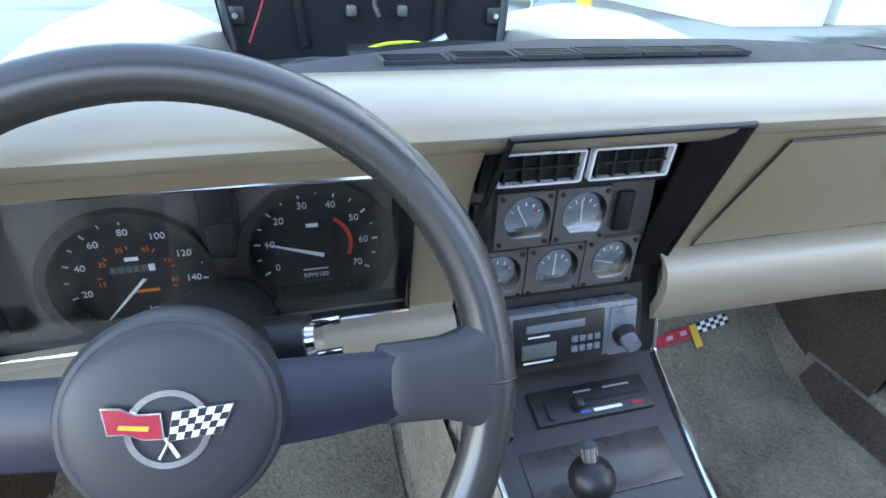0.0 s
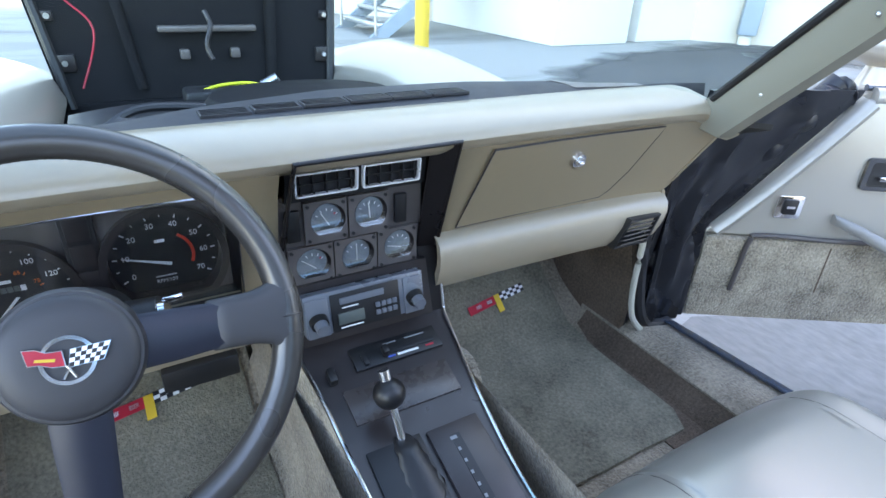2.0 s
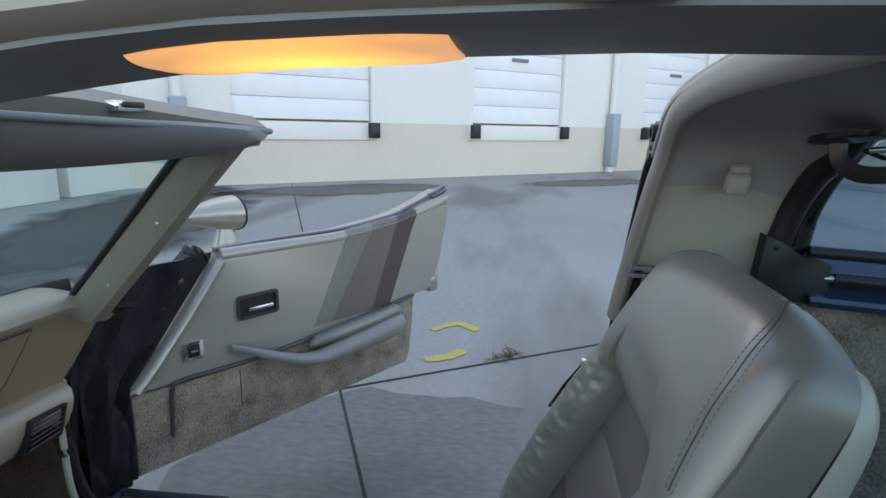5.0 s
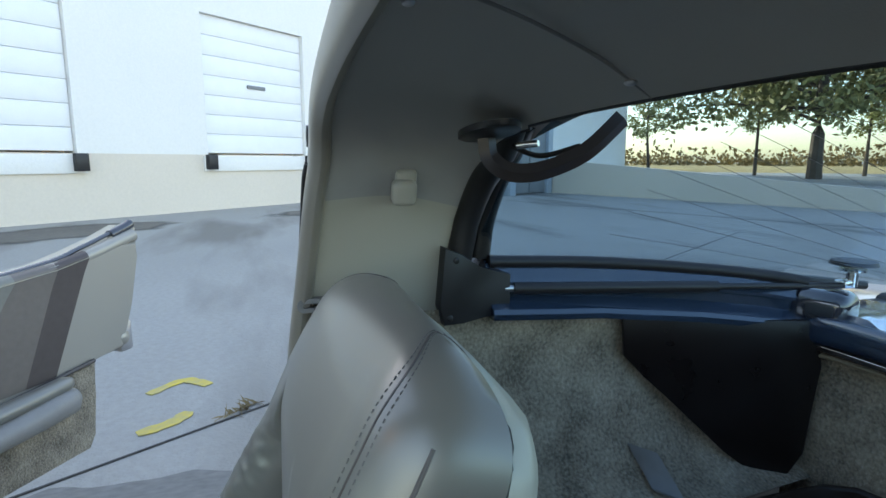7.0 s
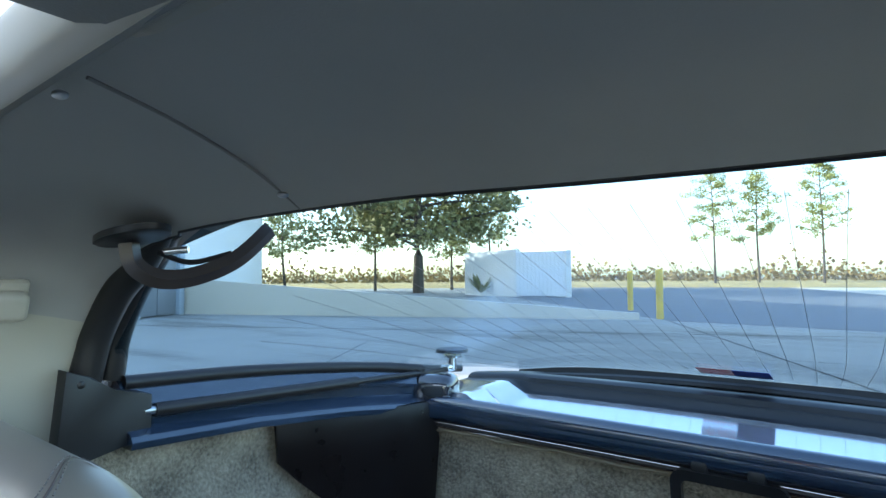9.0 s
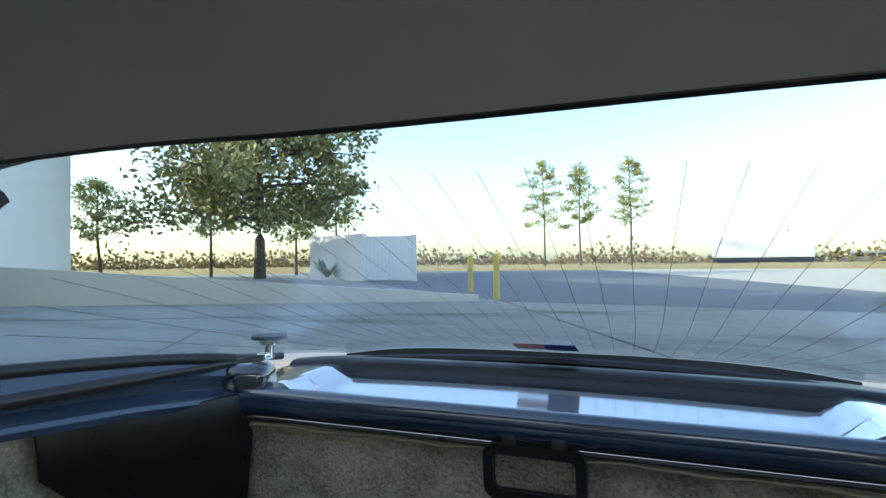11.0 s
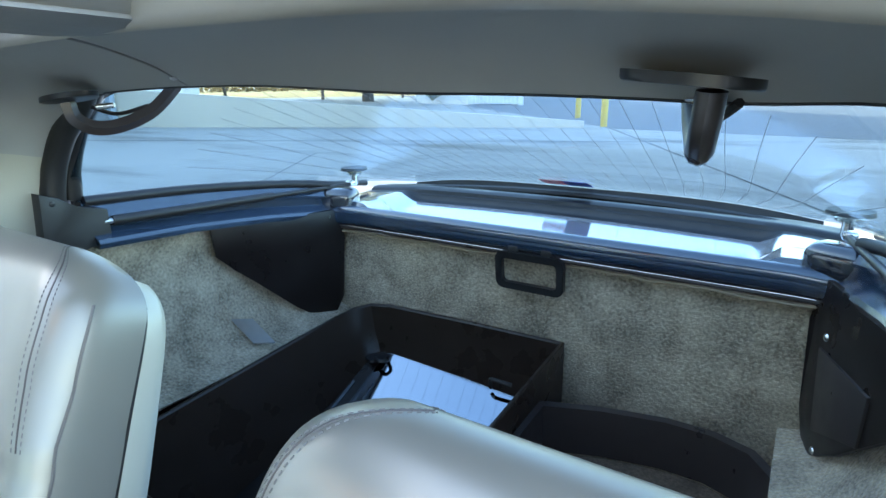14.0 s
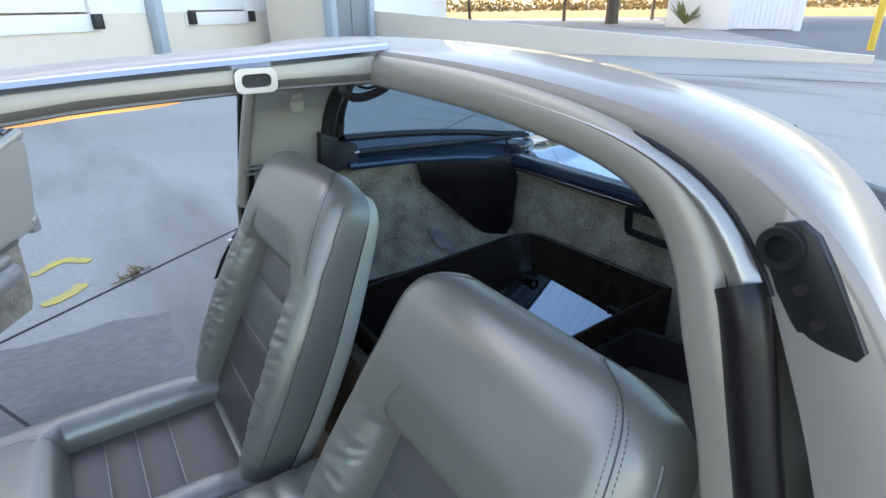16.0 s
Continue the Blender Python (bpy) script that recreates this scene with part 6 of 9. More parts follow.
        C = lerp(0.412, B + 0.002, math.sqrt(1 - (1 - t) ** 2))
        if k <= m:
            u = E * (k / m) ** 0.8
            z = C + 0.008 * t * (1 - (u / E) ** 2)
        else:
            th = math.pi * (k - m) / n
            c, si = math.cos(th), math.sin(th)
            u = (E + H) / 2 - (H - E) / 2 * (abs(c) ** 0.85) * (1 if c > 0 else -1)
            z = C + (B - C) * si ** 0.7 if th < math.pi / 2 else 0.30 + (B - 0.30) * si ** 0.42
            wr = math.sin(min(th, 2.2) / 2.2 * math.pi) * (1 - t)
            z += 0.0030 * (0.3 - abs(noise.noise(Vector((y * 44, th * 1.4, cx * 7 + sx))))) * wr + 0.0016 * noise.noise(Vector((y * 12, th, cx + sx)))
        return Vector((cx + sx * u, y + fwd, 0.30 + (z - 0.30) * (1 - drop)))
    ys = list(np.linspace(-0.24, 0.08, 54)) + list(np.linspace(0.083, 0.135, 12)) + list(np.linspace(0.15, 0.23, 6)) + [0.25, 0.27, 0.29, 0.305, 0.32, 0.332, 0.342, 0.350, 0.355, 0.3585, 0.36]
    secs = []
    for y in ys:
        ring = [cush(-1, y, k) for k in range(N, 0, -1)] + [cush(1, y, k) for k in range(N + 1)]
        ring += [Vector((cx + q * 0.205, min(y, 0.33) + fwd, 0.265)) for q in np.linspace(1, -1, 13)]
        secs.append(ring)
    bm = bm_()
    loft(bm, secs, closed=True, caps=True)
    cu = part("cushion", bm, M_LEATHER, s, "silver-grey leather seat cushion with a domed front pad", smooth=50)
    for y0, y1 in ((-0.21, -0.1075), (-0.106, -0.0425), (-0.041, 0.0175), (0.019, 0.086)):
        bm = bm_()
        secs = [[(cx + u, y + fwd, 0.4125 + 0.004 * (1 - ((y - (y0 + y1) / 2) / ((y1 - y0) / 2)) ** 6) * (1 - (u / 0.134) ** 6)) for u in np.linspace(-0.134, 0.134, 11)] for y in np.linspace(y0, y1, 7)]
        slab(bm, secs, (0, 0, -0.01))
        part("insert_band", bm, M_LEATHD, cu)
    for sx in (-1, 1):
        part("seam", tube(bm_(), [cush(sx, y, 14) + Vector((0, 0, -0.0004)) for y in list(np.linspace(0.10, 0.30, 20)) + [0.32, 0.332, 0.342]], 0.0008, 6, smooth=0), M_LEATHD, cu)
    part("seat_base", box(bm_(), (cx, 0.05 + fwd, 0.235), (0.36, 0.48, 0.08), bevel=0.01), M_BLACK, s)
    return s


seat(0.335, "silver-grey leather bucket seat with dark banded insert, passenger side")
seat(-0.345, "silver-grey leather bucket seat with dark banded insert, behind the wheel", 0.046)


def armrest():
    a = thing("console_pad", (0, -0.2, 0.3), "pleated leather pad between the seats", "centre pad")
    bm = bm_()
    secs = []
    for y in np.linspace(0.02, -0.38, 61):
        pl = 0.006 * abs(math.sin((y + 0.02) / 0.052 * math.pi)) ** 0.6
        e = 0.02 * max(0, abs(y + 0.19) / 0.21) ** 6
        secs.append([(x, y, z) for x, z in ((-0.095, 0.40), (-0.095, 0.470 - e), (-0.082, 0.484 + pl - e), (-0.04, 0.494 + pl - e), (0, 0.497 + pl - e), (0.04, 0.494 + pl - e), (0.082, 0.484 + pl - e), (0.095, 0.470 - e), (0.095, 0.40))])
    loft(bm, secs, closed=True, caps=True)
    part("pleated_pad", bm, M_LEATHER, a, smooth=60)
    bm = bm_()
    for sx in (-1, 1):
        tube(bm, [(sx * 0.094, y, 0.474) for y in (0.02, -0.1, -0.25, -0.40)], 0.004, 6)
    part("piping", bm, M_LEATHD, a)
    bm = bm_()
    box(bm, (0, -0.2, 0.30), (0.2, 0.46, 0.24), bevel=0.01)
    part("tunnel_box", bm, M_CARPET, a)
    for sx in (-1, 1):
        b = thing("belt_buckle", (sx * 0.115, -0.33, 0.4), "black seat belt buckle beside the seat", "buckle", "belt buckles")
        bm = bm_()
        box(bm, (sx * 0.112, -0.40, 0.45), (0.02, 0.045, 0.10), Matrix.Rotation(radians(20), 4, "X"), 0.006)
        part("housing", bm, M_BLACK, b)
        bm = bm_()
        box(bm, (sx * 0.112, -0.412, 0.492), (0.012, 0.025, 0.01), Matrix.Rotation(radians(20), 4, "X"), 0.002)
        part("button", bm, M_RED, b)


armrest()


# ---- dashboard ----
dash = thing("dashboard", (0, 0.75, 0.6), "tan vinyl dashboard with a dark top pad", "dashboard")


def dy(x):
    """How far the dash comes back towards the doors."""
    return table(abs(x), (0, 0.25, 0.45, 0.60, 0.67, 0.70), (0, 0, -0.004, -0.015, -0.03, -0.043))


def swoop(x):
    """Drop of the padded roll towards the doors."""
    return 0.034 * min(1.0, max(0.0, (abs(x) - 0.615) / 0.075)) ** 1.5


def dash_secs(prof, x0, x1, n):
    return [[(x, y + dy(x), z) for y, z in prof] for x in np.linspace(x0, x1, n)]


def side_secs(prof, x0, n):
    """Like dash_secs, up to the slanted door end."""
    out = []
    for u in np.linspace(0, 1, n):
        row = []
        for y, z in prof:
            x = lerp(x0, table(z, (0.48, 0.60, 0.755), (0.626, 0.648, 0.695)), u)
            row.append((x, y + dy(x), z))
        out.append(row)
    return out


def pad_top(x, y):
    yb = 0.742 + dy(x)
    far_y = max(scr_base(x).y - 0.004, yb + 0.02)
    u = (y - yb) / (far_y - yb)
    return table(u, (0, 0.3, 0.7, 1), (0.806, 0.5 * (0.812 + pad_z(x)), pad_z(x), pad_z(x) - 0.010))


def dash_body():
    secs = []
    for x in np.linspace(-0.69, 0.69, 41):
        b = scr_base(x)
        yb = 0.742 + dy(x)
        far_y = max(b.y - 0.004, yb + 0.02)
        secs.append([(x, yb, 0.806 - swoop(x)), (x, yb + 0.3 * (far_y - yb), lerp(0.812, pad_z(x), 0.5)), (x, yb + 0.7 * (far_y - yb), pad_z(x)), (x, far_y, pad_z(x) - 0.010)])
    part("top_pad", slab(bm_(), secs, (0, 0, -0.012)), M_DTOP, dash, "dark vinyl top pad")
    roll = [(0.744, 0.807), (0.725, 0.8075), (0.700, 0.803), (0.678, 0.794), (0.664, 0.782), (0.661, 0.772), (0.666, 0.763), (0.676, 0.755)]
    part("padded_roll", slab(bm_(), [[(x, y, z - swoop(x)) for x, y, z in row] for row in dash_secs(roll, -0.70, 0.70, 85)], (0, 0.01, -0.006)), M_TANTOP, dash, "pale tan padded roll")
    # passenger face and lower roll
    face = [(0.676, 0.755), (0.70, 0.70), (0.722, 0.645), (0.742, 0.594)]
    part("passenger_panel", slab(bm_(), side_secs(face, 0.128, 17), (0, 0.012, 0)), M_TAN, dash)
    low = [(0.742, 0.594), (0.730, 0.590), (0.718, 0.580), (0.712, 0.562), (0.713, 0.54), (0.722, 0.51), (0.735, 0.492), (0.78, 0.482), (0.90, 0.49)]
    part("lower_roll", slab(bm_(), side_secs(low, 0.128, 17), (0, 0.012, 0.004)), M_TANTOP, dash)
    # driver side: strip over the gauges, panels beside and below
    part("brow", slab(bm_(), dash_secs([(0.676, 0.755), (0.6865, 0.7375)], -0.695, -0.125, 16), (0, 0.012, 0)), M_TAN, dash)
    part("cheek", slab(bm_(), dash_secs([(0.6865, 0.7375), (0.700, 0.715), (0.722, 0.645), (0.738, 0.56)], -0.178, -0.125, 4), (0, 0.012, 0)), M_TAN, dash)
    part("end_panel", slab(bm_(), dash_secs([(0.6865, 0.7375), (0.700, 0.715), (0.722, 0.645), (0.738, 0.56)], -0.665, -0.555, 6), (0, 0.012, 0)), M_TAN, dash)
    low2 = [(0.738, 0.562), (0.722, 0.558), (0.712, 0.548), (0.710, 0.53), (0.714, 0.505), (0.726, 0.486), (0.78, 0.480), (0.9, 0.49)]
    part("knee_panel", slab(bm_(), dash_secs(low2, -0.655, -0.128, 14), (0, 0.012, 0.004)), M_TANTOP, dash)
    kv = part("knee_vent", box(bm_(), (-0.545, 0.699, 0.520), (0.10, 0.018, 0.050), bevel=0.004), M_GLOSS, dash, "black knee vent with bright lines")
    for z in (0.530, 0.498):
        part("bright_line", box(bm_(), (-0.545, 0.689, z), (0.098, 0.003, 0.003)), M_BRIGHT, kv)
    part("column_bracket", box(bm_(), (-0.25, 0.735, 0.470), (0.10, 0.05, 0.035), bevel=0.004), M_BLACK, dash)
    # defroster grille
    g = None
    for k in range(6):
        x = -0.19 + 0.0655 * k + 0.028
        zp = 0.5 * (0.812 + pad_z(x)) - 0.0021
        fr = part("defroster_slot", ring_frame(bm_(), [(x + sx * 0.031, 0.780 + sy * 0.017, zp) for sx, sy in ((-1, -1), (1, -1), (1, 1), (-1, 1))], [(x + sx * 0.0285, 0.780 + sy * 0.0145, zp) for sx, sy in ((-1, -1), (1, -1), (1, 1), (-1, 1))], (0, 0, 0.004)), M_DTOP, dash)
        part("slot_floor", box(bm_(), (x, 0.780, zp + 0.0020), (0.058, 0.03, 0.002)), M_BLACK, fr)
        for j in (-1, 0, 1):
            part("fin", box(bm_(), (x, 0.780 + 0.0075 * j, zp + 0.0032), (0.057, 0.0014, 0.0012)), M_BLACK, fr)
    part("pad_flap", slab(bm_(), [[(lerp(xa, xb, v), lerp(ya, yb, v), pad_top(lerp(xa, xb, v), lerp(ya, yb, v)) + 0.0008) for v in (0, 0.33, 0.67, 1)] for xa, ya, xb, yb in ((0.391, 0.835, 0.404, 0.752), (0.44, 0.825, 0.452, 0.745), (0.49, 0.805, 0.50, 0.738), (0.53, 0.775, 0.55, 0.732))], (0, 0, 0.0012)), M_PLATE, dash)
    part("dash_core", box(bm_(), (0, 0.87, 0.62), (1.27, 0.10, 0.30)), M_BLACK, dash)
    for sx in (-1, 1):
        part("dash_end", slab(bm_(), [[(sx * a[0], a[1], a[2]), (sx * lerp(a[0], b[0], 0.5), lerp(a[1], b[1], 0.5), lerp(a[2], b[2], 0.5)), (sx * b[0], b[1], b[2])] for a, b in (((0.694, 0.622, 0.778), (0.690, 0.80, 0.785)), ((0.692, 0.640, 0.750), (0.690, 0.80, 0.752)), ((0.646, 0.715, 0.600), (0.660, 0.80, 0.600)), ((0.632, 0.700, 0.560), (0.650, 0.80, 0.560)), ((0.627, 0.712, 0.500), (0.640, 0.80, 0.485)))], (sx * 0.010, 0, 0)), M_TAN, dash, "tan dash end cheek")


dash_body()


def glovebox():
    def F(x, z, o=0.0):
        y = table(z, (0.594, 0.645, 0.70, 0.755), (0.742, 0.722, 0.70, 0.676)) + dy(x)
        return Vector((x, y - o, z))
    out = [(0.192, 0.747), (0.30, 0.749), (0.42, 0.750), (0.545, 0.751), (0.543, 0.74), (0.52, 0.66), (0.495, 0.618), (0.48, 0.606), (0.38, 0.604), (0.28, 0.602), (0.168, 0.600), (0.176, 0.65)]
    lid = part("glovebox_lid", prism(bm_(), [F(x, z, 0.0015) for x, z in out], (0, -0.003, 0)), M_TAN, dash, "flush tan glovebox lid")
    bm = bm_()
    tube(bm, [F(x, z, 0.0035) for x, z in out] + [F(*out[0], 0.0035)], 0.0016, 6, smooth=0)
    part("lid_gap", bm, M_BROWN, lid)
    c = F(0.372, 0.709)
    n = Vector((0, -0.92, -0.39))
    bm = bm_()
    cyl(bm, c, c + n * 0.012, 0.015, 0.013, 20)
    cyl(bm, c + n * 0.012, c + n * 0.017, 0.009, 0.008, 16)
    box(bm, c + n * 0.018, (0.012, 0.004, 0.004), bevel=0.001)
    part("lock", bm, M_CHROME, lid, "chrome push lock")


glovebox()


def end_vents():
    for sx in (-1, 1):
        rim_ = ((0.541, 0.688, 0.562), (0.620, 0.684, 0.562), (0.612, 0.698, 0.494), (0.524, 0.704, 0.494))
        def shrink(k, off):
            cx_, cz_ = sum(p[0] for p in rim_) / 4, sum(p[2] for p in rim_) / 4
            return [(sx * (cx_ + (x - cx_) * k), y + off, cz_ + (z - cz_) * k) for x, y, z in rim_]
        f = part("end_vent", ring_frame(bm_(), shrink(1.0, 0), shrink(0.88, 0), (0, 0.014, 0)), M_BLACK, dash, "black slatted end vent")
        part("vent_back", prism(bm_(), shrink(0.97, 0.010), (0, 0.012, 0)), M_FACE, f)
        for k in range(6):
            z = 0.502 + 0.0105 * k
            part("slat", box(bm_(), (sx * (0.574 + 0.13 * (z - 0.526)), 0.697 - 0.16 * (z - 0.526), z), (0.074, 0.010, 0.0024), Matrix.Rotation(radians(-25), 4, "X")), M_BROWN, f)


end_vents()


# ---- instrument cluster ----
def dial(parent, c, r, cut, name, label, deep=0.03):
    """A round dial with a flat foot: a dark face in a sunken bezel."""
    c = Vector(c)
    def outline(rr, off):
        pts = []
        for p in circle(c + Vector((0, off, 0)), rr, (1, 0, 0), (0, 0, 1), 48):
            pts.append(Vector((p.x, p.y, max(p.z, c.z - cut * rr / r))))
        return pts
    d = part(name, prism(bm_(), outline(r, 0), (0, -0.002, 0)), M_FACE, parent, label)
    part("bezel_wall", ring_frame(bm_(), outline(r * 1.14, -deep), outline(r, -deep), (0, deep, 0)), M_BROWN, d)
    return d


def cluster():
    c = thing("instrument_cluster", (-0.36, 0.79, 0.63), "dark brown instrument cluster with two round dials", "instruments")
    Y = 0.770
    out = [(-0.550, 0.700), (-0.19, 0.712), (-0.178, 0.575), (-0.30, 0.560), (-0.545, 0.560)]
    # face plate with holes left by frames round the dials
    TC, SC, R = (-0.262, 0.626), (-0.436, 0.612), 0.068
    part("face_plate", prism(bm_(), [(x, 0.790, z) for x, z in ((-0.56, 0.55), (-0.17, 0.55), (-0.17, 0.745), (-0.56, 0.742))], (0, 0.006, 0)), M_PLATE, c)
    bm = bm_()
    def sq(cx, cz):
        pts = []
        for k in range(48):
            a = 2 * math.pi * k / 48
            m = max(abs(math.cos(a)), abs(math.sin(a)))
            pts.append((cx + 0.0865 * math.cos(a) / m, Y, cz + (0.108 - 0.014 * (cz > 0.62) if math.sin(a) > 0 else 0.08) * math.sin(a) / m))
        return pts
    for cx, cz in (TC, SC):
        inner = [Vector((p.x, p.y, max(p.z, cz - 0.050))) for p in circle((cx, Y, cz), R * 1.10, (1, 0, 0), (0, 0, 1), 48)]
        ring_frame(bm, sq(cx, cz), inner, (0, 0.012, 0))
    part("dial_surround", bm, M_PLATE, c, smooth=30)
    bm = bm_()
    box(bm, (-0.350, Y - 0.004, 0.642), (0.036, 0.008, 0.165), bevel=0.002)
    w = part("warning_strip", bm, M_BLACK, c)
    for k in range(4):
        part("warning_lens", box(bm_(), (-0.350, Y - 0.009, 0.582 + 0.036 * k), (0.026, 0.002, 0.030), bevel=0.001), M_BROWN, w)
    # walls of the recess
    o2 = [(-0.556, 0.6915, 0.736), (-0.178, 0.6875, 0.736), (-0.176, 0.735, 0.563), (-0.556, 0.735, 0.563)]
    i2 = [(-0.552, Y, 0.726), (-0.186, Y, 0.726), (-0.184, Y, 0.567), (-0.552, Y, 0.566)]
    bm = bm_()
    slab(bm, [[o2[k % 4], i2[k % 4]] for k in range(5)], (0, 0.002, 0.001))
    part("recess_wall", bm, M_BLACK, c)
    bm = bm_()
    tube(bm, [(x, y - 0.002, z) for x, y, z in o2] + [(o2[0][0], o2[0][1] - 0.002, o2[0][2])], 0.0022, 6, smooth=0)
    part("bright_edge", bm, M_CHROME, c, "thin bright edge strip")
    face = basis((0, 0, 0), (1, 0, 0), (0, 0, 1))
    # tachometer
    t = dial(c, (TC[0], 0.789, TC[1]), R, 0.050, "tachometer", "round tachometer with white figures and a red arc")
    tp = (TC[0] + 0.006, 0.786, TC[1] - 0.014)
    def at(a, r, p=tp):
        return Vector((p[0] + math.cos(radians(a)) * r, p[1], p[2] + math.sin(radians(a)) * r))
    tc = (TC[0], 0.786, TC[1] - 0.004)
    for k, s in enumerate(("0", "10", "20", "30", "40", "50", "60", "70")):
        a = 208 - k * 34.3
        words("numeral", s, Matrix.Translation(at(a, 0.048, tc)) @ face, 0.0105, M_WHT, t)
        part("tick", box(bm_(), at(a, 0.060, tc), (0.006, 0.001, 0.0018), Matrix.Rotation(-radians(a), 4, "Y")), M_WHT, t)
        if k < 7:
            part("tick", box(bm_(), at(a - 17, 0.0605, tc), (0.004, 0.001, 0.0012), Matrix.Rotation(-radians(a - 17), 4, "Y")), M_WHT, t)
    arc = [at(a, 0.036, tc) for a in np.linspace(60, -22, 16)]
    bm = bm_()
    slab(bm, [[at(a, 0.0365, tc), at(a, 0.0325, tc)] for a in np.linspace(58, -24, 16)], (0, -0.001, 0))
    part("red_arc", bm, mat("red_orange_ink", (0.7, 0.05, 0.02), 0.5), t)
    words("caption", "RPM/100", Matrix.Translation((TC[0] - 0.004, 0.786, TC[1] - 0.040)) @ face, 0.0072, M_WHT, t)
    part("caption_bar", box(bm_(), (TC[0] - 0.004, 0.786, TC[1] - 0.0325), (0.026, 0.001, 0.0012)), M_WHT, t)
    part("badge", box(bm_(), (TC[0] - 0.004, 0.786, TC[1] + 0.020), (0.012, 0.001, 0.004)), M_WHT, t)
    part("needle", prism(bm_(), [Vector(tp) + Vector((0.0, -0.004, 0.0022)), Vector(tp) + Vector((-0.058, -0.004, 0.0195)), Vector(tp) + Vector((-0.0585, -0.004, 0.0185)), Vector(tp) + Vector((-0.001, -0.004, -0.0022))], (0, -0.001, 0)), M_NEEDLE, t, "white needle")
    # speedometer
    s = dial(c, (SC[0], 0.789, SC[1]), R, 0.052, "speedometer", "round speedometer with white and orange figures")
    sc = (SC[0], 0.786, SC[1] - 0.006)
    sp = (SC[0] + 0.006, 0.786, SC[1] - 0.008)
    for k, w_ in enumerate(("20", "40", "60", "80", "100", "120", "140")):
        a = 196 - k * 34.0
        words("numeral", w_, Matrix.Translation(at(a, 0.050, sc)) @ face, 0.0098, M_WHT, s)
        part("tick", box(bm_(), at(a, 0.0615, sc), (0.0055, 0.001, 0.0016), Matrix.Rotation(-radians(a), 4, "Y")), M_WHT, s)
        if k < 6:
            part("tick", box(bm_(), at(a - 17, 0.062, sc), (0.004, 0.001, 0.0012), Matrix.Rotation(-radians(a - 17), 4, "Y")), M_WHT, s)
    for k, w_ in enumerate(("15", "35", "55", "65", "75", "85")):
        a = 196 - (k + 0.2) * 40
        words("numeral", w_, Matrix.Translation(at(a, 0.033, sc)) @ face, 0.0072, M_ORG, s)
        part("tick", box(bm_(), at(a - 12, 0.034, sc), (0.004, 0.001, 0.0012), Matrix.Rotation(-radians(a - 12), 4, "Y")), M_ORG, s)
    words("caption", "km/h", Matrix.Translation((SC[0] + 0.010, 0.786, SC[1] - 0.044)) @ face, 0.0075, M_WHT, s)
    for k in range(6):
        part("odometer_drum", box(bm_(), (SC[0] - 0.020 + 0.0068 * k, 0.786, SC[1] + 0.004), (0.0054, 0.002, 0.007)), M_WHT if k == 5 else M_LCD, s)
    part("trip_bar", box(bm_(), (SC[0] + 0.004, 0.786, SC[1] - 0.022), (0.024, 0.001, 0.003)), M_ORG, s)
    part("badge", box(bm_(), (SC[0] - 0.002, 0.786, SC[1] + 0.015), (0.012, 0.001, 0.004)), M_WHT, s)
    part("needle", prism(bm_(), [Vector(sp) + Vector((0.002, -0.004, 0.0015)), Vector(sp) + Vector((-0.040, -0.004, -0.042)), Vector(sp) + Vector((-0.0412, -0.004, -0.041)), Vector(sp) + Vector((-0.0015, -0.004, 0.0025))], (0, -0.001, 0)), M_NEEDLE, s, "white needle")
    bm = bm_()
    box(bm, (SC[0] - 0.036, 0.756, SC[1] - 0.054), (0.012, 0.03, 0.014), bevel=0.003)
    part("trip_knob", bm, M_BLACK, s, "black trip reset knob")
    bm = bm_()
    prism(bm, [(-0.552, 0.741, 0.565), (-0.19, 0.741, 0.565), (-0.187, 0.703, 0.732), (-0.552, 0.703, 0.732)], (0, 0.0015, 0))
    g = part("cover_glass", bm, M_LENS, c, "clear cover glass")
    g.visible_shadow = False


cluster()


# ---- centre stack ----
# blue-grey face tone carries the bluish light and glare on the gauges
M_DIAL = mat("glare_lit_face", (0.19, 0.225, 0.245), 0.3)


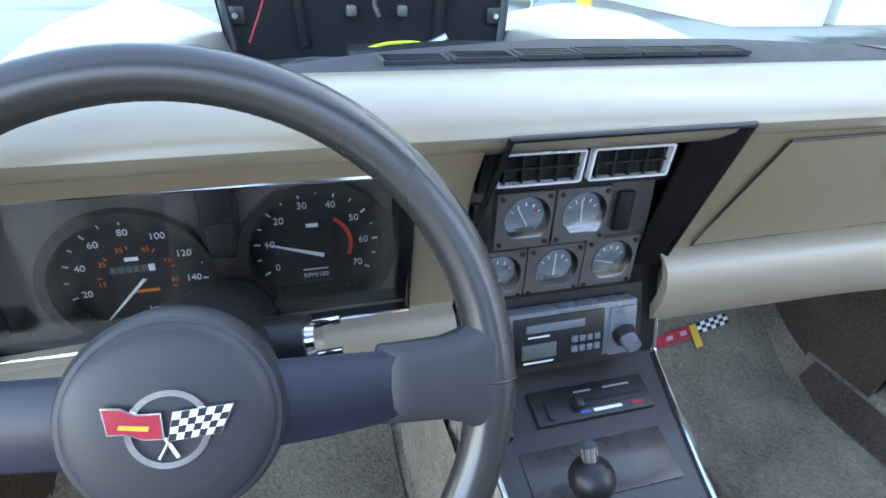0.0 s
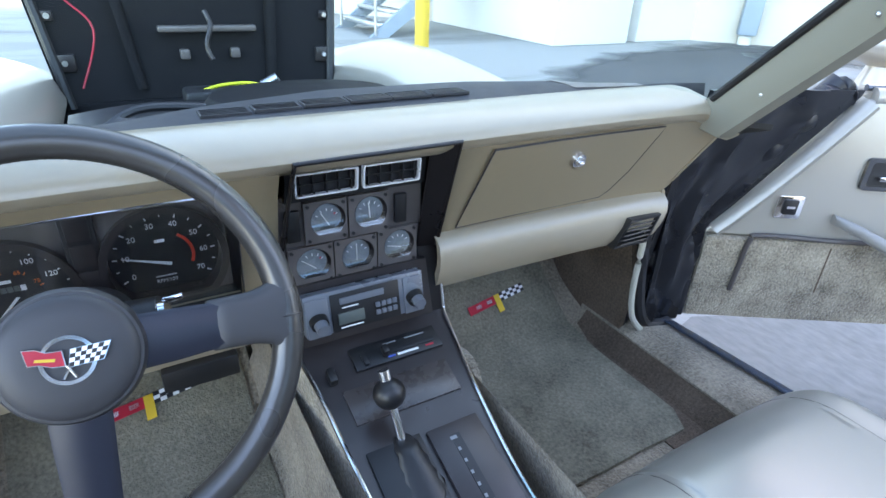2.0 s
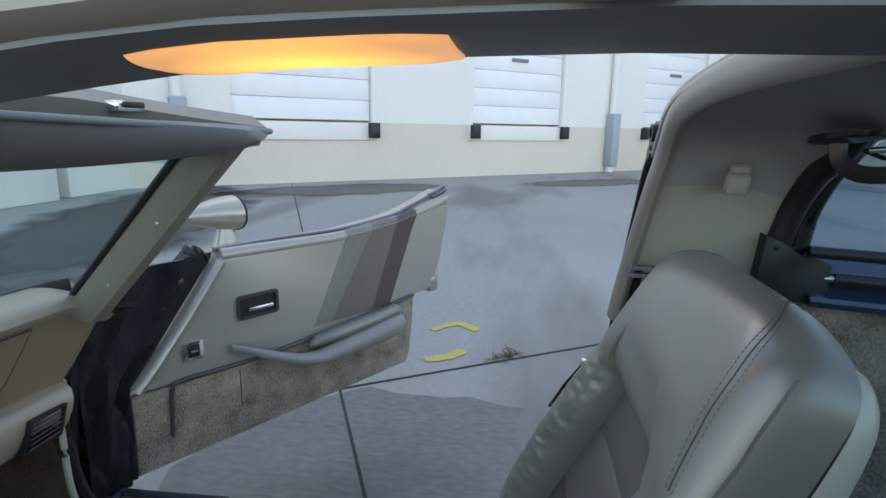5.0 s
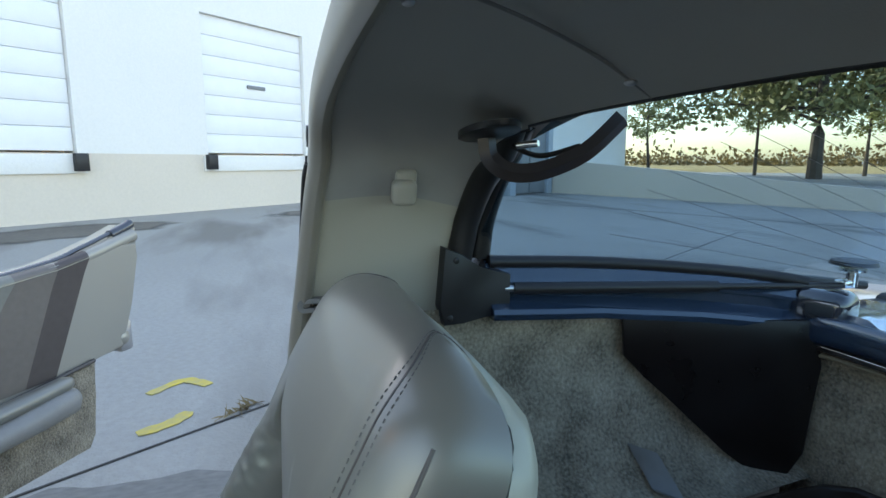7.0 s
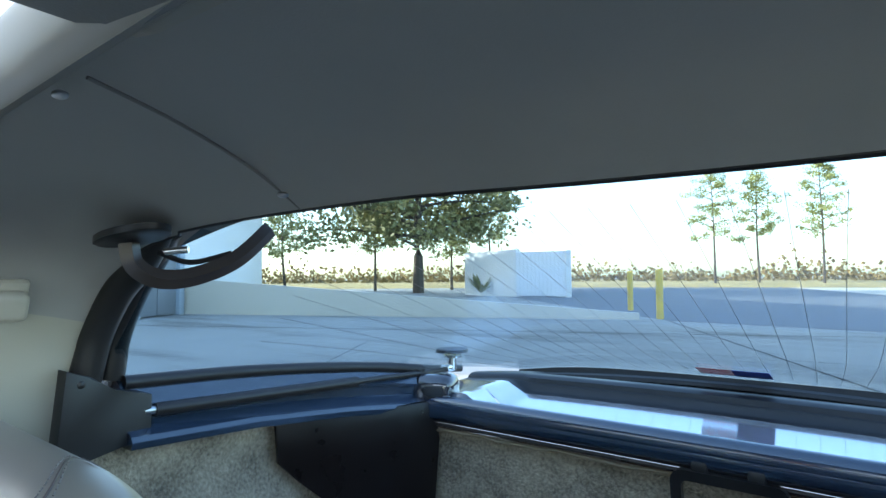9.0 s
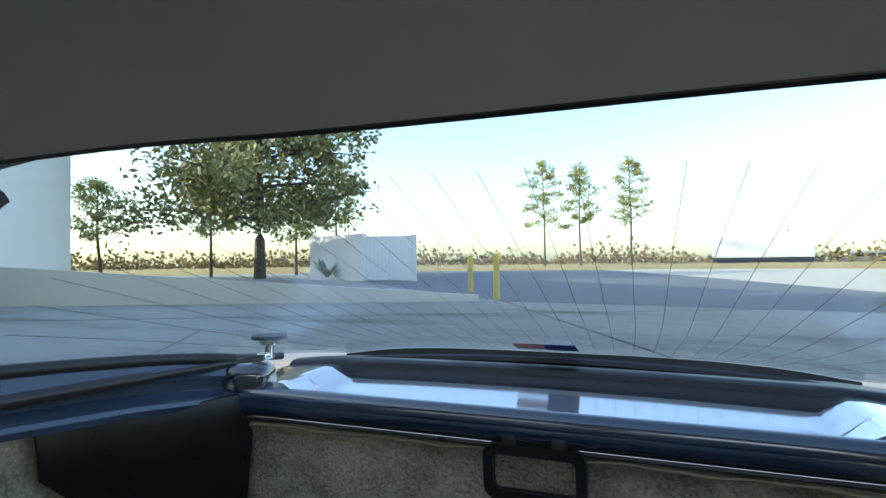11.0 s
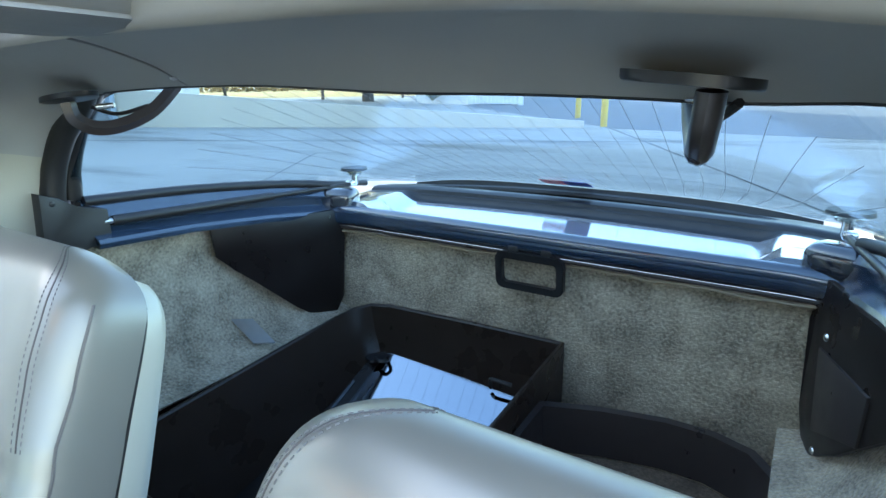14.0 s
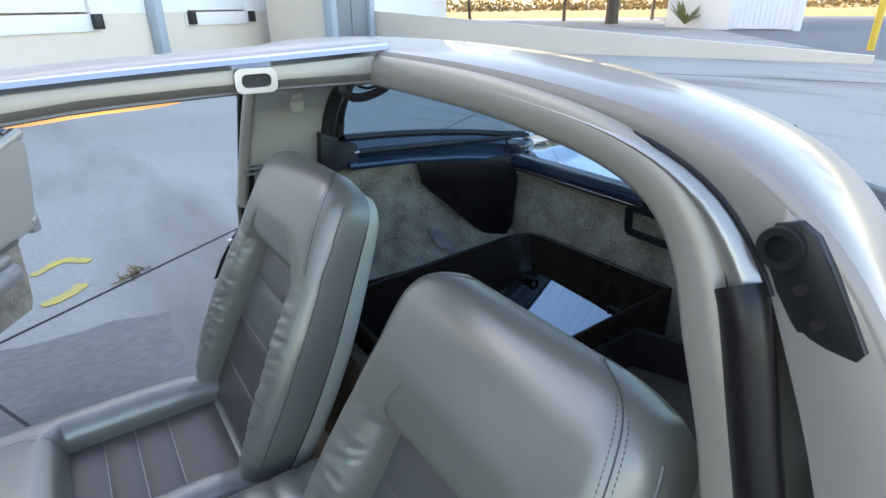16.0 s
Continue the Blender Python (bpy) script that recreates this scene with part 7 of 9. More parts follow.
def stack():
    st = thing("centre_stack", (0, 0.7, 0.55), "dark brown centre stack with vents, small gauges and radio", "centre console")
    # housing: flared dark frame set into the dash face
    o = [(-0.112, 0.654, 0.772), (0.118, 0.654, 0.774), (0.136, 0.744, 0.572), (0.136, 0.715, 0.46), (-0.128, 0.715, 0.46), (-0.128, 0.744, 0.572)]
    i = [(-0.104, 0.695, 0.750), (0.094, 0.695, 0.752), (0.104, 0.752, 0.572), (0.108, 0.716, 0.462), (-0.114, 0.716, 0.462), (-0.116, 0.752, 0.572)]
    bm = bm_()
    slab(bm, [[o[k % 6], i[k % 6]] for k in range(7)], (0, 0.004, 0))
    part("housing", bm, M_HOUSE, st, "black flared stack housing", smooth=20)
    bm = bm_()
    tube(bm, [o[5], o[0], o[1], o[2]], 0.0035, 8, smooth=0)
    part("housing_lip", bm, M_HOUSE, st)
    # vent plate
    part("vent_plate", prism(bm_(), [(-0.108, 0.716, 0.752), (0.098, 0.716, 0.754), (0.100, 0.724, 0.695), (-0.112, 0.724, 0.695)], (0, 0.01, 0)), M_BLACK, st)
    for x0, x1 in ((-0.101, -0.013), (-0.006, 0.083)):
        xc, w = (x0 + x1) / 2, x1 - x0
        fr = part("vent_frame", ring_frame(bm_(), rrect((xc, 0.704, 0.7245), w, 0.035, 0.003, (1, 0, 0), (0, -0.12, 1)), rrect((xc, 0.704, 0.7245), w - 0.0052, 0.0298, 0.002, (1, 0, 0), (0, -0.12, 1)), (0, 0.008, 0)), M_BRIGHT, st, "bright-edged air vent")
        part("vent_back", box(bm_(), (xc, 0.722, 0.7245), (w - 0.004, 0.006, 0.031)), M_BLACK, fr)
        for k in range(5):
            part("vane", box(bm_(), (x0 + w * (k + 0.5) / 5, 0.712, 0.7245), (0.0016, 0.010, 0.029)), M_BLACK, fr)
        part("vane", box(bm_(), (xc, 0.709, 0.7245), (w - 0.008, 0.004, 0.0016)), M_BLACK, fr)
    # gauge plates
    Y = 0.752
    part("gauge_panel", prism(bm_(), [(-0.122, Y, 0.692), (0.108, Y, 0.692), (0.112, Y, 0.545), (-0.124, Y, 0.545)], (0, 0.01, 0)), M_PLATE, st)
    for n_, (gx, gz, na) in enumerate(((-0.050, 0.651, 120), (0.017, 0.651, 95), (-0.076, 0.583, 140), (-0.006, 0.584, 90), (0.064, 0.586, 165))):
        w = 0.064 if gz > 0.62 else 0.068
        sqr = []
        for k in range(32):
            a = 2 * math.pi * k / 32
            m = max(abs(math.cos(a)), abs(math.sin(a)))
            sqr.append((gx + w / 2 * math.cos(a) / m, Y - 0.010, gz + 0.0325 * math.sin(a) / m))
        hole = [Vector((p.x, p.y, max(p.z, gz - 0.0185))) for p in circle((gx + 0.003, Y - 0.010, gz + 0.002), 0.0262, (1, 0, 0), (0, 0, 1), 32)]
        g = part("small_gauge", ring_frame(bm_(), sqr, hole, (0, 0.009, 0)), M_PLATE, st, "small round gauge in a square brown bezel", smooth=30)
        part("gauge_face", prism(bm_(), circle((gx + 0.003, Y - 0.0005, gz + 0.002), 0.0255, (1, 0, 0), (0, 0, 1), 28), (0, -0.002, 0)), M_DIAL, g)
        o3 = Vector((gx + 0.003, Y - 0.004, gz - 0.004))
        for a in (30, 60, 90, 120, 150):
            part("tick", box(bm_(), o3 + Vector((math.cos(radians(a)) * 0.017, 0, math.sin(radians(a)) * 0.017 + 0.003)), (0.004, 0.0008, 0.001), Matrix.Rotation(-radians(a), 4, "Y")), M_WHT, g)
        d = Vector((math.cos(radians(na)), 0, math.sin(radians(na))))
        e = Vector((-d.z, 0, d.x)) * 0.0009
        part("needle", prism(bm_(), [o3 - d * 0.006 - e, o3 - d * 0.006 + e, o3 + d * 0.019 + e * 0.5, o3 + d * 0.019 - e * 0.5], (0, -0.001, 0)), M_NEEDLE, g)
        part("foot_bar", box(bm_(), (gx + 0.003, Y - 0.004, gz - 0.013), (0.022, 0.0008, 0.005)), M_LCD, g)
        if n_ in (0, 2):
            part("red_mark", box(bm_(), o3 + Vector((0.012, 0, 0.012)), (0.003, 0.0008, 0.003)), M_RED, g)
        part("sunken_rim", ring_frame(bm_(), [p + Vector((0, -0.0008, 0)) for p in hole], [Vector((gx + 0.003 + (p.x - gx - 0.003) * 0.9 - 0.0015, p.y + 0.004, gz + 0.002 + (p.z - gz - 0.002) * 0.9)) for p in hole], (0, 0.004, 0)), M_HOUSE, g)
        def lens_row(dz):
            h = math.sqrt(max(1e-6, 0.0255 ** 2 - dz ** 2))
            return [(gx + 0.003 + h * u, Y - 0.006 + 0.32 * dz - 6 * dz * dz, gz + 0.002 + dz) for u in (-1, -0.5, 0, 0.5, 1)]
        ln = part("lens", slab(bm_(), [lens_row(dz) for dz in np.linspace(-0.020, 0.0252, 12)], (0, -0.0006, 0)), M_LENS, g)
        ln.visible_shadow = False
        for sx in (-1, 1):
            for sz in (-1, 1):
                part("screw", cyl(bm_(), (gx + sx * (w / 2 - 0.0055), Y - 0.0098, gz + sz * 0.0268), (gx + sx * (w / 2 - 0.0055), Y - 0.0118, gz + sz * 0.0268), 0.0027, seg=10), M_BLACK, g)
    for x in (-0.098, 0.066 + 0.004):
        part("blank_lens", box(bm_(), (x, Y - 0.006, 0.650), (0.020, 0.008, 0.048), bevel=0.002), M_BLACK, st)
    # radio
    YR = 0.712
    part("radio_surround", prism(bm_(), [(-0.122, 0.736, 0.556), (0.112, 0.736, 0.556), (0.116, YR, 0.462), (-0.122, YR, 0.462)], (0, 0.012, 0)), M_BROWN, st)
    tl = basis((0, 0, 0), (1, 0, 0), (0, 0.24, 1))
    def R(x, v, o_=0.0):
        return Vector((x, 0.722 + 0.24 * (v - 0.51) - o_, v))
    rad = part("radio", box(bm_(), R(-0.006, 0.517, 0.010), (0.196, 0.020, 0.066), Matrix.Rotation(radians(-13.5), 4, "X"), 0.002), M_RADIO, st, "blue-grey cassette radio with two knobs")
    part("radio_fascia", box(bm_(), R(-0.008, 0.517, 0.021), (0.112, 0.003, 0.060), Matrix.Rotation(radians(-13.5), 4, "X"), 0.001), M_BLACK, rad)
    part("cassette_slot", box(bm_(), R(-0.014, 0.535, 0.024), (0.072, 0.003, 0.010), Matrix.Rotation(radians(-13.5), 4, "X"), 0.001), M_RADIO, rad)
    part("display", box(bm_(), R(-0.034, 0.508, 0.024), (0.042, 0.003, 0.018), Matrix.Rotation(radians(-13.5), 4, "X"), 0.001), M_LCD, rad, "grey-green radio display")
    for r_ in range(2):
        for k in range(4):
            part("preset_button", box(bm_(), R(0.010 + 0.0095 * k, 0.516 - 0.012 * r_, 0.024), (0.0075, 0.004, 0.008), Matrix.Rotation(radians(-13.5), 4, "X"), 0.0012), M_RADIO, rad)
    part("label_bar", box(bm_(), R(-0.034, 0.524, 0.023), (0.026, 0.001, 0.002)), M_WHT, rad)
    part("label_bar", box(bm_(), R(-0.034, 0.494, 0.0235), (0.036, 0.001, 0.002)), M_WHT, rad)
    for x in (-0.085, 0.073):
        k0 = part("knob_plate", box(bm_(), R(x, 0.516, 0.021), (0.034, 0.003, 0.060), Matrix.Rotation(radians(-13.5), 4, "X"), 0.001), M_RADIO, rad)
        for rr, l0, l1, mt in ((0.0145, 0.022, 0.032, M_BLACK), (0.0105, 0.032, 0.046, M_RADIO)):
            bm = bm_()
            cyl(bm, R(x, 0.514, l0), R(x, 0.514 - 0.003, l1), rr, rr * 0.92, 24)
            part("knob", bm, mt, k0)
    # sloping console top
    CS = [(0.716, 0.462), (0.70, 0.455), (0.62, 0.431), (0.54, 0.407), (0.44, 0.377), (0.32, 0.352), (0.18, 0.345), (0.05, 0.36)]
    XL, XR = (-0.122, -0.119, -0.110, -0.106, -0.100, -0.096, -0.094, -0.094), (0.138, 0.134, 0.120, 0.108, 0.098, 0.094, 0.094, 0.094)
    secs = [[(lerp(a, b, u), y, z) for u in np.linspace(0, 1, 9)] for (y, z), a, b in zip(CS, XL, XR)]
    top = part("console_top", slab(bm_(), secs, (0, 0, -0.012)), M_BROWN, st, "dark brown sloping console top")
    for sx, X in ((-1, XL), (1, XR)):
        bm = bm_()
        tube(bm, [(x, y - 0.0, z + 0.002) for (y, z), x in zip(CS, X)], 0.0035, 8)
        if sx > 0:
            tube(bm, [(0.1385, 0.746, 0.572), (0.1385, 0.732, 0.52), (0.1385, 0.716, 0.464)], 0.003, 8)
        else:
            tube(bm, [(-0.1265, 0.746, 0.572), (-0.1265, 0.732, 0.52), (-0.1235, 0.716, 0.464)], 0.003, 8)
        part("bright_strip", bm, M_CHROME, st, "bright edge strip")
        secs = [[(x, y, z - 0.002), (x + sx * 0.012, y, z - 0.10), (x + sx * 0.020, y, 0.17)] for (y, z), x in zip(CS, X)]
        part("tunnel_side", slab(bm_(), secs, (-sx * 0.008, 0, 0)), M_CARPET, st, "carpeted tunnel side")
    def C(x, y, o_=0.0):
        z = table(y, [c[0] for c in CS][::-1], [c[1] for c in CS][::-1])
        return Vector((x, y, z)) + Vector((0, -0.287, 0.958)) * o_
    SL = Matrix.Rotation(radians(16.7), 4, "X")
    # heater controls
    hv = part("heater_panel", box(bm_(), C(0.026, 0.668, 0.003), (0.148, 0.042, 0.006), SL, 0.002), M_BLACK, st, "black heater control panel")
    part("lever_slot", box(bm_(), C(0.048, 0.664, 0.0065), (0.082, 0.008, 0.002), SL, 0.0005), M_FACE, hv)
    part("blue_bar", box(bm_(), C(0.012, 0.655, 0.0065), (0.012, 0.003, 0.001), SL), mat("blue_ink", (0.05, 0.1, 0.4), 0.5), hv)
    part("white_bar", box(bm_(), C(0.040, 0.655, 0.0065), (0.036, 0.0035, 0.001), SL), M_WHT, hv)
    part("red_bar", box(bm_(), C(0.078, 0.655, 0.0065), (0.014, 0.003, 0.001), SL), M_RED, hv)
    for x, w in ((0.018, 0.022), (0.062, 0.034)):
        part("label_bar", box(bm_(), C(x, 0.679, 0.0065), (w, 0.002, 0.001), SL), M_GREY, hv)
    bm = bm_()
    box(bm, C(0.004, 0.664, 0.012), (0.010, 0.016, 0.016), SL, 0.003)
    part("lever_knob", bm, M_BLACK, hv)
    part("fan_switch", box(bm_(), C(-0.030, 0.662, 0.008), (0.008, 0.022, 0.006), SL, 0.002), M_FACE, hv)
    part("rocker_switch", box(bm_(), C(-0.086, 0.652, 0.006), (0.012, 0.024, 0.014), SL, 0.003), M_BLACK, st, "black rocker switch")
    part("ashtray_lid", box(bm_(), C(0.005, 0.598, 0.001), (0.170, 0.058, 0.004), SL, 0.0015), mat("brown_gloss", (0.05, 0.042, 0.04), 0.3, 0, 0.12, 70, 6), st, "flush brown ashtray lid")
    # gear selector
    part("selector_plate", box(bm_(), C(0.045, 0.455, 0.003), (0.082, 0.150, 0.006), SL, 0.002), M_BROWN, st)
    for k in range(6):
        part("gate_mark", box(bm_(), C(0.036, 0.505 - 0.017 * k, 0.0065), (0.004 if k else 0.010, 0.005, 0.001), SL), M_GREY, st)
    part("gate_window", box(bm_(), C(0.040, 0.462, 0.0062), (0.014, 0.10, 0.0012), SL), M_FACE, st)
    well = part("lever_well", box(bm_(), C(-0.045, 0.458, 0.002), (0.080, 0.150, 0.006), SL, 0.002), M_FACE, st)
    bm = bm_()
    secs = []
    for k in range(9):
        u = k / 8
        p = Vector((-0.03, lerp(0.47, 0.524, u), lerp(0.378, 0.410, u)))
        w = lerp(0.030, 0.013, u) + (0.003 if k % 2 else 0)
        secs.append([p + Vector((math.cos(a) * w, math.sin(a) * w * 1.3, -math.sin(a) * w * 0.2)) for a in (2 * math.pi * j / 16 for j in range(16))])
    loft(bm, secs, closed=True, caps=True)
    part("boot", bm, M_BLACK, st, "black rubber lever boot")
    lv = thing("gear_lever", (-0.03, 0.52, 0.40), "chrome gear lever with a black ball knob", "gear lever")
    a, b = Vector((-0.030, 0.524, 0.392)), Vector((-0.036, 0.556, 0.463))
    bm = bm_()
    cyl(bm, a, b, 0.0068, 0.006, 16)
    part("shaft", bm, M_CHROME, lv)
    bm = bm_()
    ball(bm, b + (b - a).normalized() * 0.006, 0.0225, (1, 1, 0.95), 28)
    part("knob", bm, M_BLACK, lv, "glossy black ball knob")
    d = (b - a).normalized()
    bm = bm_()
    cyl(bm, b + d * 0.026, b + d * 0.040, 0.0085, 0.0085, 20)
    part("button", bm, M_CHROME, lv, "knurled chrome button")


stack()


# ---- steering wheel and column ----
def steering():
    s = thing("steering_wheel", (-0.359, 0.50, 0.686), "black leather three-spoke steering wheel", "steering wheel")
    N = Vector((0, -0.90, 0.436)).normalized()      # towards the driver
    X = Vector((1, 0, 0))
    Yv = N.cross(X).normalized()
    E = Vector((-0.359, 0.500, 0.686))
    C = E - N * 0.026 + Vector((0.006, 0, 0))
    R = 0.184
    rot = radians(-4)
    ax, ay = X * math.cos(rot) + Yv * math.sin(rot), Yv * math.cos(rot) - X * math.sin(rot)

    def W(a, r, n=0.0):
        return C + ax * (math.cos(a) * r) + ay * (math.sin(a) * r) + N * n

    bm = bm_()
    secs = []
    NA = 72
    for k in range(NA + 1):
        a = 2 * math.pi * k / NA
        r0 = 0.0155 + 0.0012 * sum(math.exp(-((((a - g + math.pi) % (2 * math.pi)) - math.pi) / 0.16) ** 2) for g in (0, math.pi, -math.pi / 2))
        secs.append([W(a, R + r0 * math.cos(b), r0 * 0.95 * math.sin(b)) for b in (2 * math.pi * j / 16 for j in range(16))])
    loft(bm, secs, closed=True)
    bmesh.ops.remove_doubles(bm, verts=bm.verts, dist=1e-6)
    rim = part("rim", bm, M_WHEEL, s, "worn black leather rim with inner stitching")
    # stitching along the inside
    bm = bm_()
    for k in range(170):
        a = 2 * math.pi * k / 170
        p, q = W(a, R - 0.0152, 0.0012), W(a + 0.018, R - 0.0152, -0.0008)
        cyl(bm, p, q, 0.0005, seg=5)
    tagged(part("stitching", bm, M_BROWN, rim), kind="stuff")
    for g in (0, math.pi):
        bm = bm_()
        tube(bm, [W(g, R + 0.0165 * math.cos(b), 0.0158 * math.sin(b)) for b in np.linspace(0, 2 * math.pi, 17)], 0.0009, 5, smooth=0)
        part("grip_seam", bm, M_BROWN, rim)
    # spokes
    for g, w0, w1 in ((0.02, 0.050, 0.040), (math.pi - 0.02, 0.050, 0.040), (-math.pi / 2, 0.048, 0.040)):
        d = ax * math.cos(g) + ay * math.sin(g)
        e = N.cross(d).normalized()
        bm = bm_()
        secs = []
        for r, w, n in ((0.045, w0, 0.014), (0.08, w0 * 0.96, 0.012), (0.125, lerp(w0, w1, 0.7), 0.006), (0.178, w1, 0.001)):
            p = C + d * r + N * n
            secs.append([p + e * (w / 2) + N * 0.0, p + e * (w / 2 - 0.004) + N * 0.003, p - e * (w / 2 - 0.004) + N * 0.003, p - e * (w / 2), p - e * (w / 2 - 0.003) - N * 0.003, p + e * (w / 2 - 0.003) - N * 0.003])
        loft(bm, secs, closed=True, caps=True)
        part("spoke", bm, M_SPOKE, s, "satin blue-black metal spoke")
        # leather boss where a side spoke meets the rim
        if g < -1:
            continue
        bm = bm_()
        secs = []
        for r, w, t in ((0.110, w1 * 1.16, 0.004), (0.112, w1 * 1.24, 0.0075), (0.130, w1 * 1.26, 0.009), (0.150, w1 * 1.30, 0.0105), (0.164, w1 * 1.5, 0.012), (0.174, w1 * 1.9, 0.0130), (0.183, w1 * 2.4, 0.0135)):
            p = C + d * r + N * 0.002
            secs.append([p + e * (math.copysign(abs(math.cos(b)) ** 0.5, math.cos(b)) * w / 2) + N * (math.copysign(abs(math.sin(b)) ** 0.7, math.sin(b)) * t) for b in (2 * math.pi * j / 24 for j in range(24))])
        loft(bm, secs, closed=True, caps=True)
        part("spoke_grip", bm, M_HUB, s, smooth=60)
    # hub pad
    bm = bm_()
    secs = []
    for r, n in ((0.047, -0.022), (0.054, -0.016), (0.0575, 0.0), (0.058, 0.016), (0.055, 0.022), (0.0525, 0.0225), (0.051, 0.025), (0.046, 0.0275), (0.036, 0.0295), (0.02, 0.0298), (0.004, 0.030)):
        secs.append([C + ax * (math.cos(a) * r) + ay * (math.sin(a) * r) + N * n for a in (2 * math.pi * j / 48 for j in range(48))])
    loft(bm, secs, closed=True, caps=True)
    hub = part("hub_pad", bm, M_HUB, s, "round dark horn pad", smooth=35)
    # emblem: ring with two crossed flags as plain shapes
    def Q(x, y, n=0.0305):
        return C + ax * (x * 0.80) + ay * (y * 0.80) + N * n
    bm = bm_()
    ring_frame(bm, [Q(0.0255 * math.cos(a), -0.001 + 0.0255 * math.sin(a), 0.030) for a in (2 * math.pi * j / 40 for j in range(40))], [Q(0.0215 * math.cos(a), -0.001 + 0.0215 * math.sin(a), 0.030) for a in (2 * math.pi * j / 40 for j in range(40))], tuple(N * 0.0022))
    em = part("emblem_ring", bm, M_CHROME, hub, "chrome ring emblem with two flags")
    def plate(pts, material, n0, th, name="flag"):
        return part(name, prism(bm_(), [Q(x, y, n0) for x, y in pts], tuple(N * th)), material, hub)
    plate([(-0.0375, 0.017), (-0.026, 0.0155), (-0.018, 0.011), (-0.0035, 0.0105), (-0.002, -0.007), (-0.014, -0.006), (-0.024, -0.0015), (-0.0345, -0.001)], M_CHROME, 0.0315, 0.0016, "flag_edge")
    plate([(-0.0362, 0.0157), (-0.0257, 0.0142), (-0.0177, 0.0098), (-0.0046, 0.0093), (-0.0033, -0.0058), (-0.0143, -0.0048), (-0.0243, -0.0004), (-0.0335, 0.0002)], M_RED, 0.0325, 0.0014, "red_flag")
    plate([(-0.027, 0.0055), (-0.014, 0.0035), (-0.010, 0.003), (-0.011, 0.000), (-0.024, 0.0022), (-0.028, 0.003)], M_YEL, 0.0335, 0.0010, "gold_mark")
    plate([(0.003, 0.0105), (0.040, 0.0125), (0.0315, -0.0065), (-0.0005, -0.0085)], M_CHROME, 0.0315, 0.0016, "flag_edge")
    for r_ in range(4):
        for c_ in range(7):
            def G(u, v):
                a = lerp(0.0035, 0.0390, u), lerp(0.0098, 0.0118, u)
                b = lerp(0.0002, 0.0308, u), lerp(-0.0078, -0.0058, u)
                return lerp(b[0], a[0], v), lerp(b[1], a[1], v)
            u0, u1, v0, v1 = c_ / 7, (c_ + 1) / 7, r_ / 4, (r_ + 1) / 4
            plate([G(u0, v0), G(u1, v0), G(u1, v1), G(u0, v1)], M_WHT if (r_ + c_) % 2 else M_BLACK, 0.0325, 0.0014, "flag_check")
    for x in (-1, 1):
        bm = bm_()
        tube(bm, [Q(-x * 0.002, -0.006, 0.0325), Q(x * 0.0052, -0.0195, 0.0325)], 0.0011, 6, smooth=0)
        part("flag_pole", bm, M_CHROME, hub)
    # column
    c = thing("steering_column", (-0.359, 0.62, 0.63), "black steering column shroud with stalk and ignition lock", "steering column")
    bm = bm_()
    secs = []
    for t, r in ((0.028, 0.046), (0.05, 0.050), (0.10, 0.052), (0.16, 0.050), (0.25, 0.045), (0.33, 0.040)):
        p = C - N * t
        secs.append([p + X * (math.cos(a) * r) + Yv * (math.sin(a) * r) for a in (2 * math.pi * j / 28 for j in range(28))])
    loft(bm, secs, closed=True, caps=True)
    part("shroud", bm, M_BLACK, c)
    k0 = C - N * 0.085
    a, b = k0 + X * 0.035 + Yv * 0.006, k0 + X * 0.074 + Yv * 0.010 + N * 0.012
    bm = bm_()
    cyl(bm, a, b, 0.024, 0.019, 20)
    part("lock_housing", bm, M_BLACK, c)
    d = (b - a).normalized()
    bm = bm_()
    cyl(bm, b, b + d * 0.006, 0.0145, 0.013, 20)
    lk = part("ignition_lock", bm, M_CHROME, c, "chrome ignition lock with two ears")
    for sgn in (-1, 1):
        bm = bm_()
        box(bm, b + d * 0.012 + Yv * (0.012 * sgn), (0.022, 0.007, 0.006), basis((0, 0, 0), d, Yv), 0.0015)
        part("lock_ear", bm, M_CHROME, lk)
    bm = bm_()
    tube(bm, [C - N * 0.045 - X * 0.045, C - N * 0.038 - X * 0.09 - Yv * 0.012, C - N * 0.030 - X * 0.165 - Yv * 0.02], 0.0042, 8)
    part("indicator_stalk", bm, M_CHROME, c, "slim chrome indicator stalk")
    bm = bm_()
    tube(bm, [C - N * 0.030 - X * 0.16 - Yv * 0.02, C - N * 0.026 - X * 0.20 - Yv * 0.024], 0.0065, 8)
    part("stalk_tip", bm, M_BLACK, c)


steering()


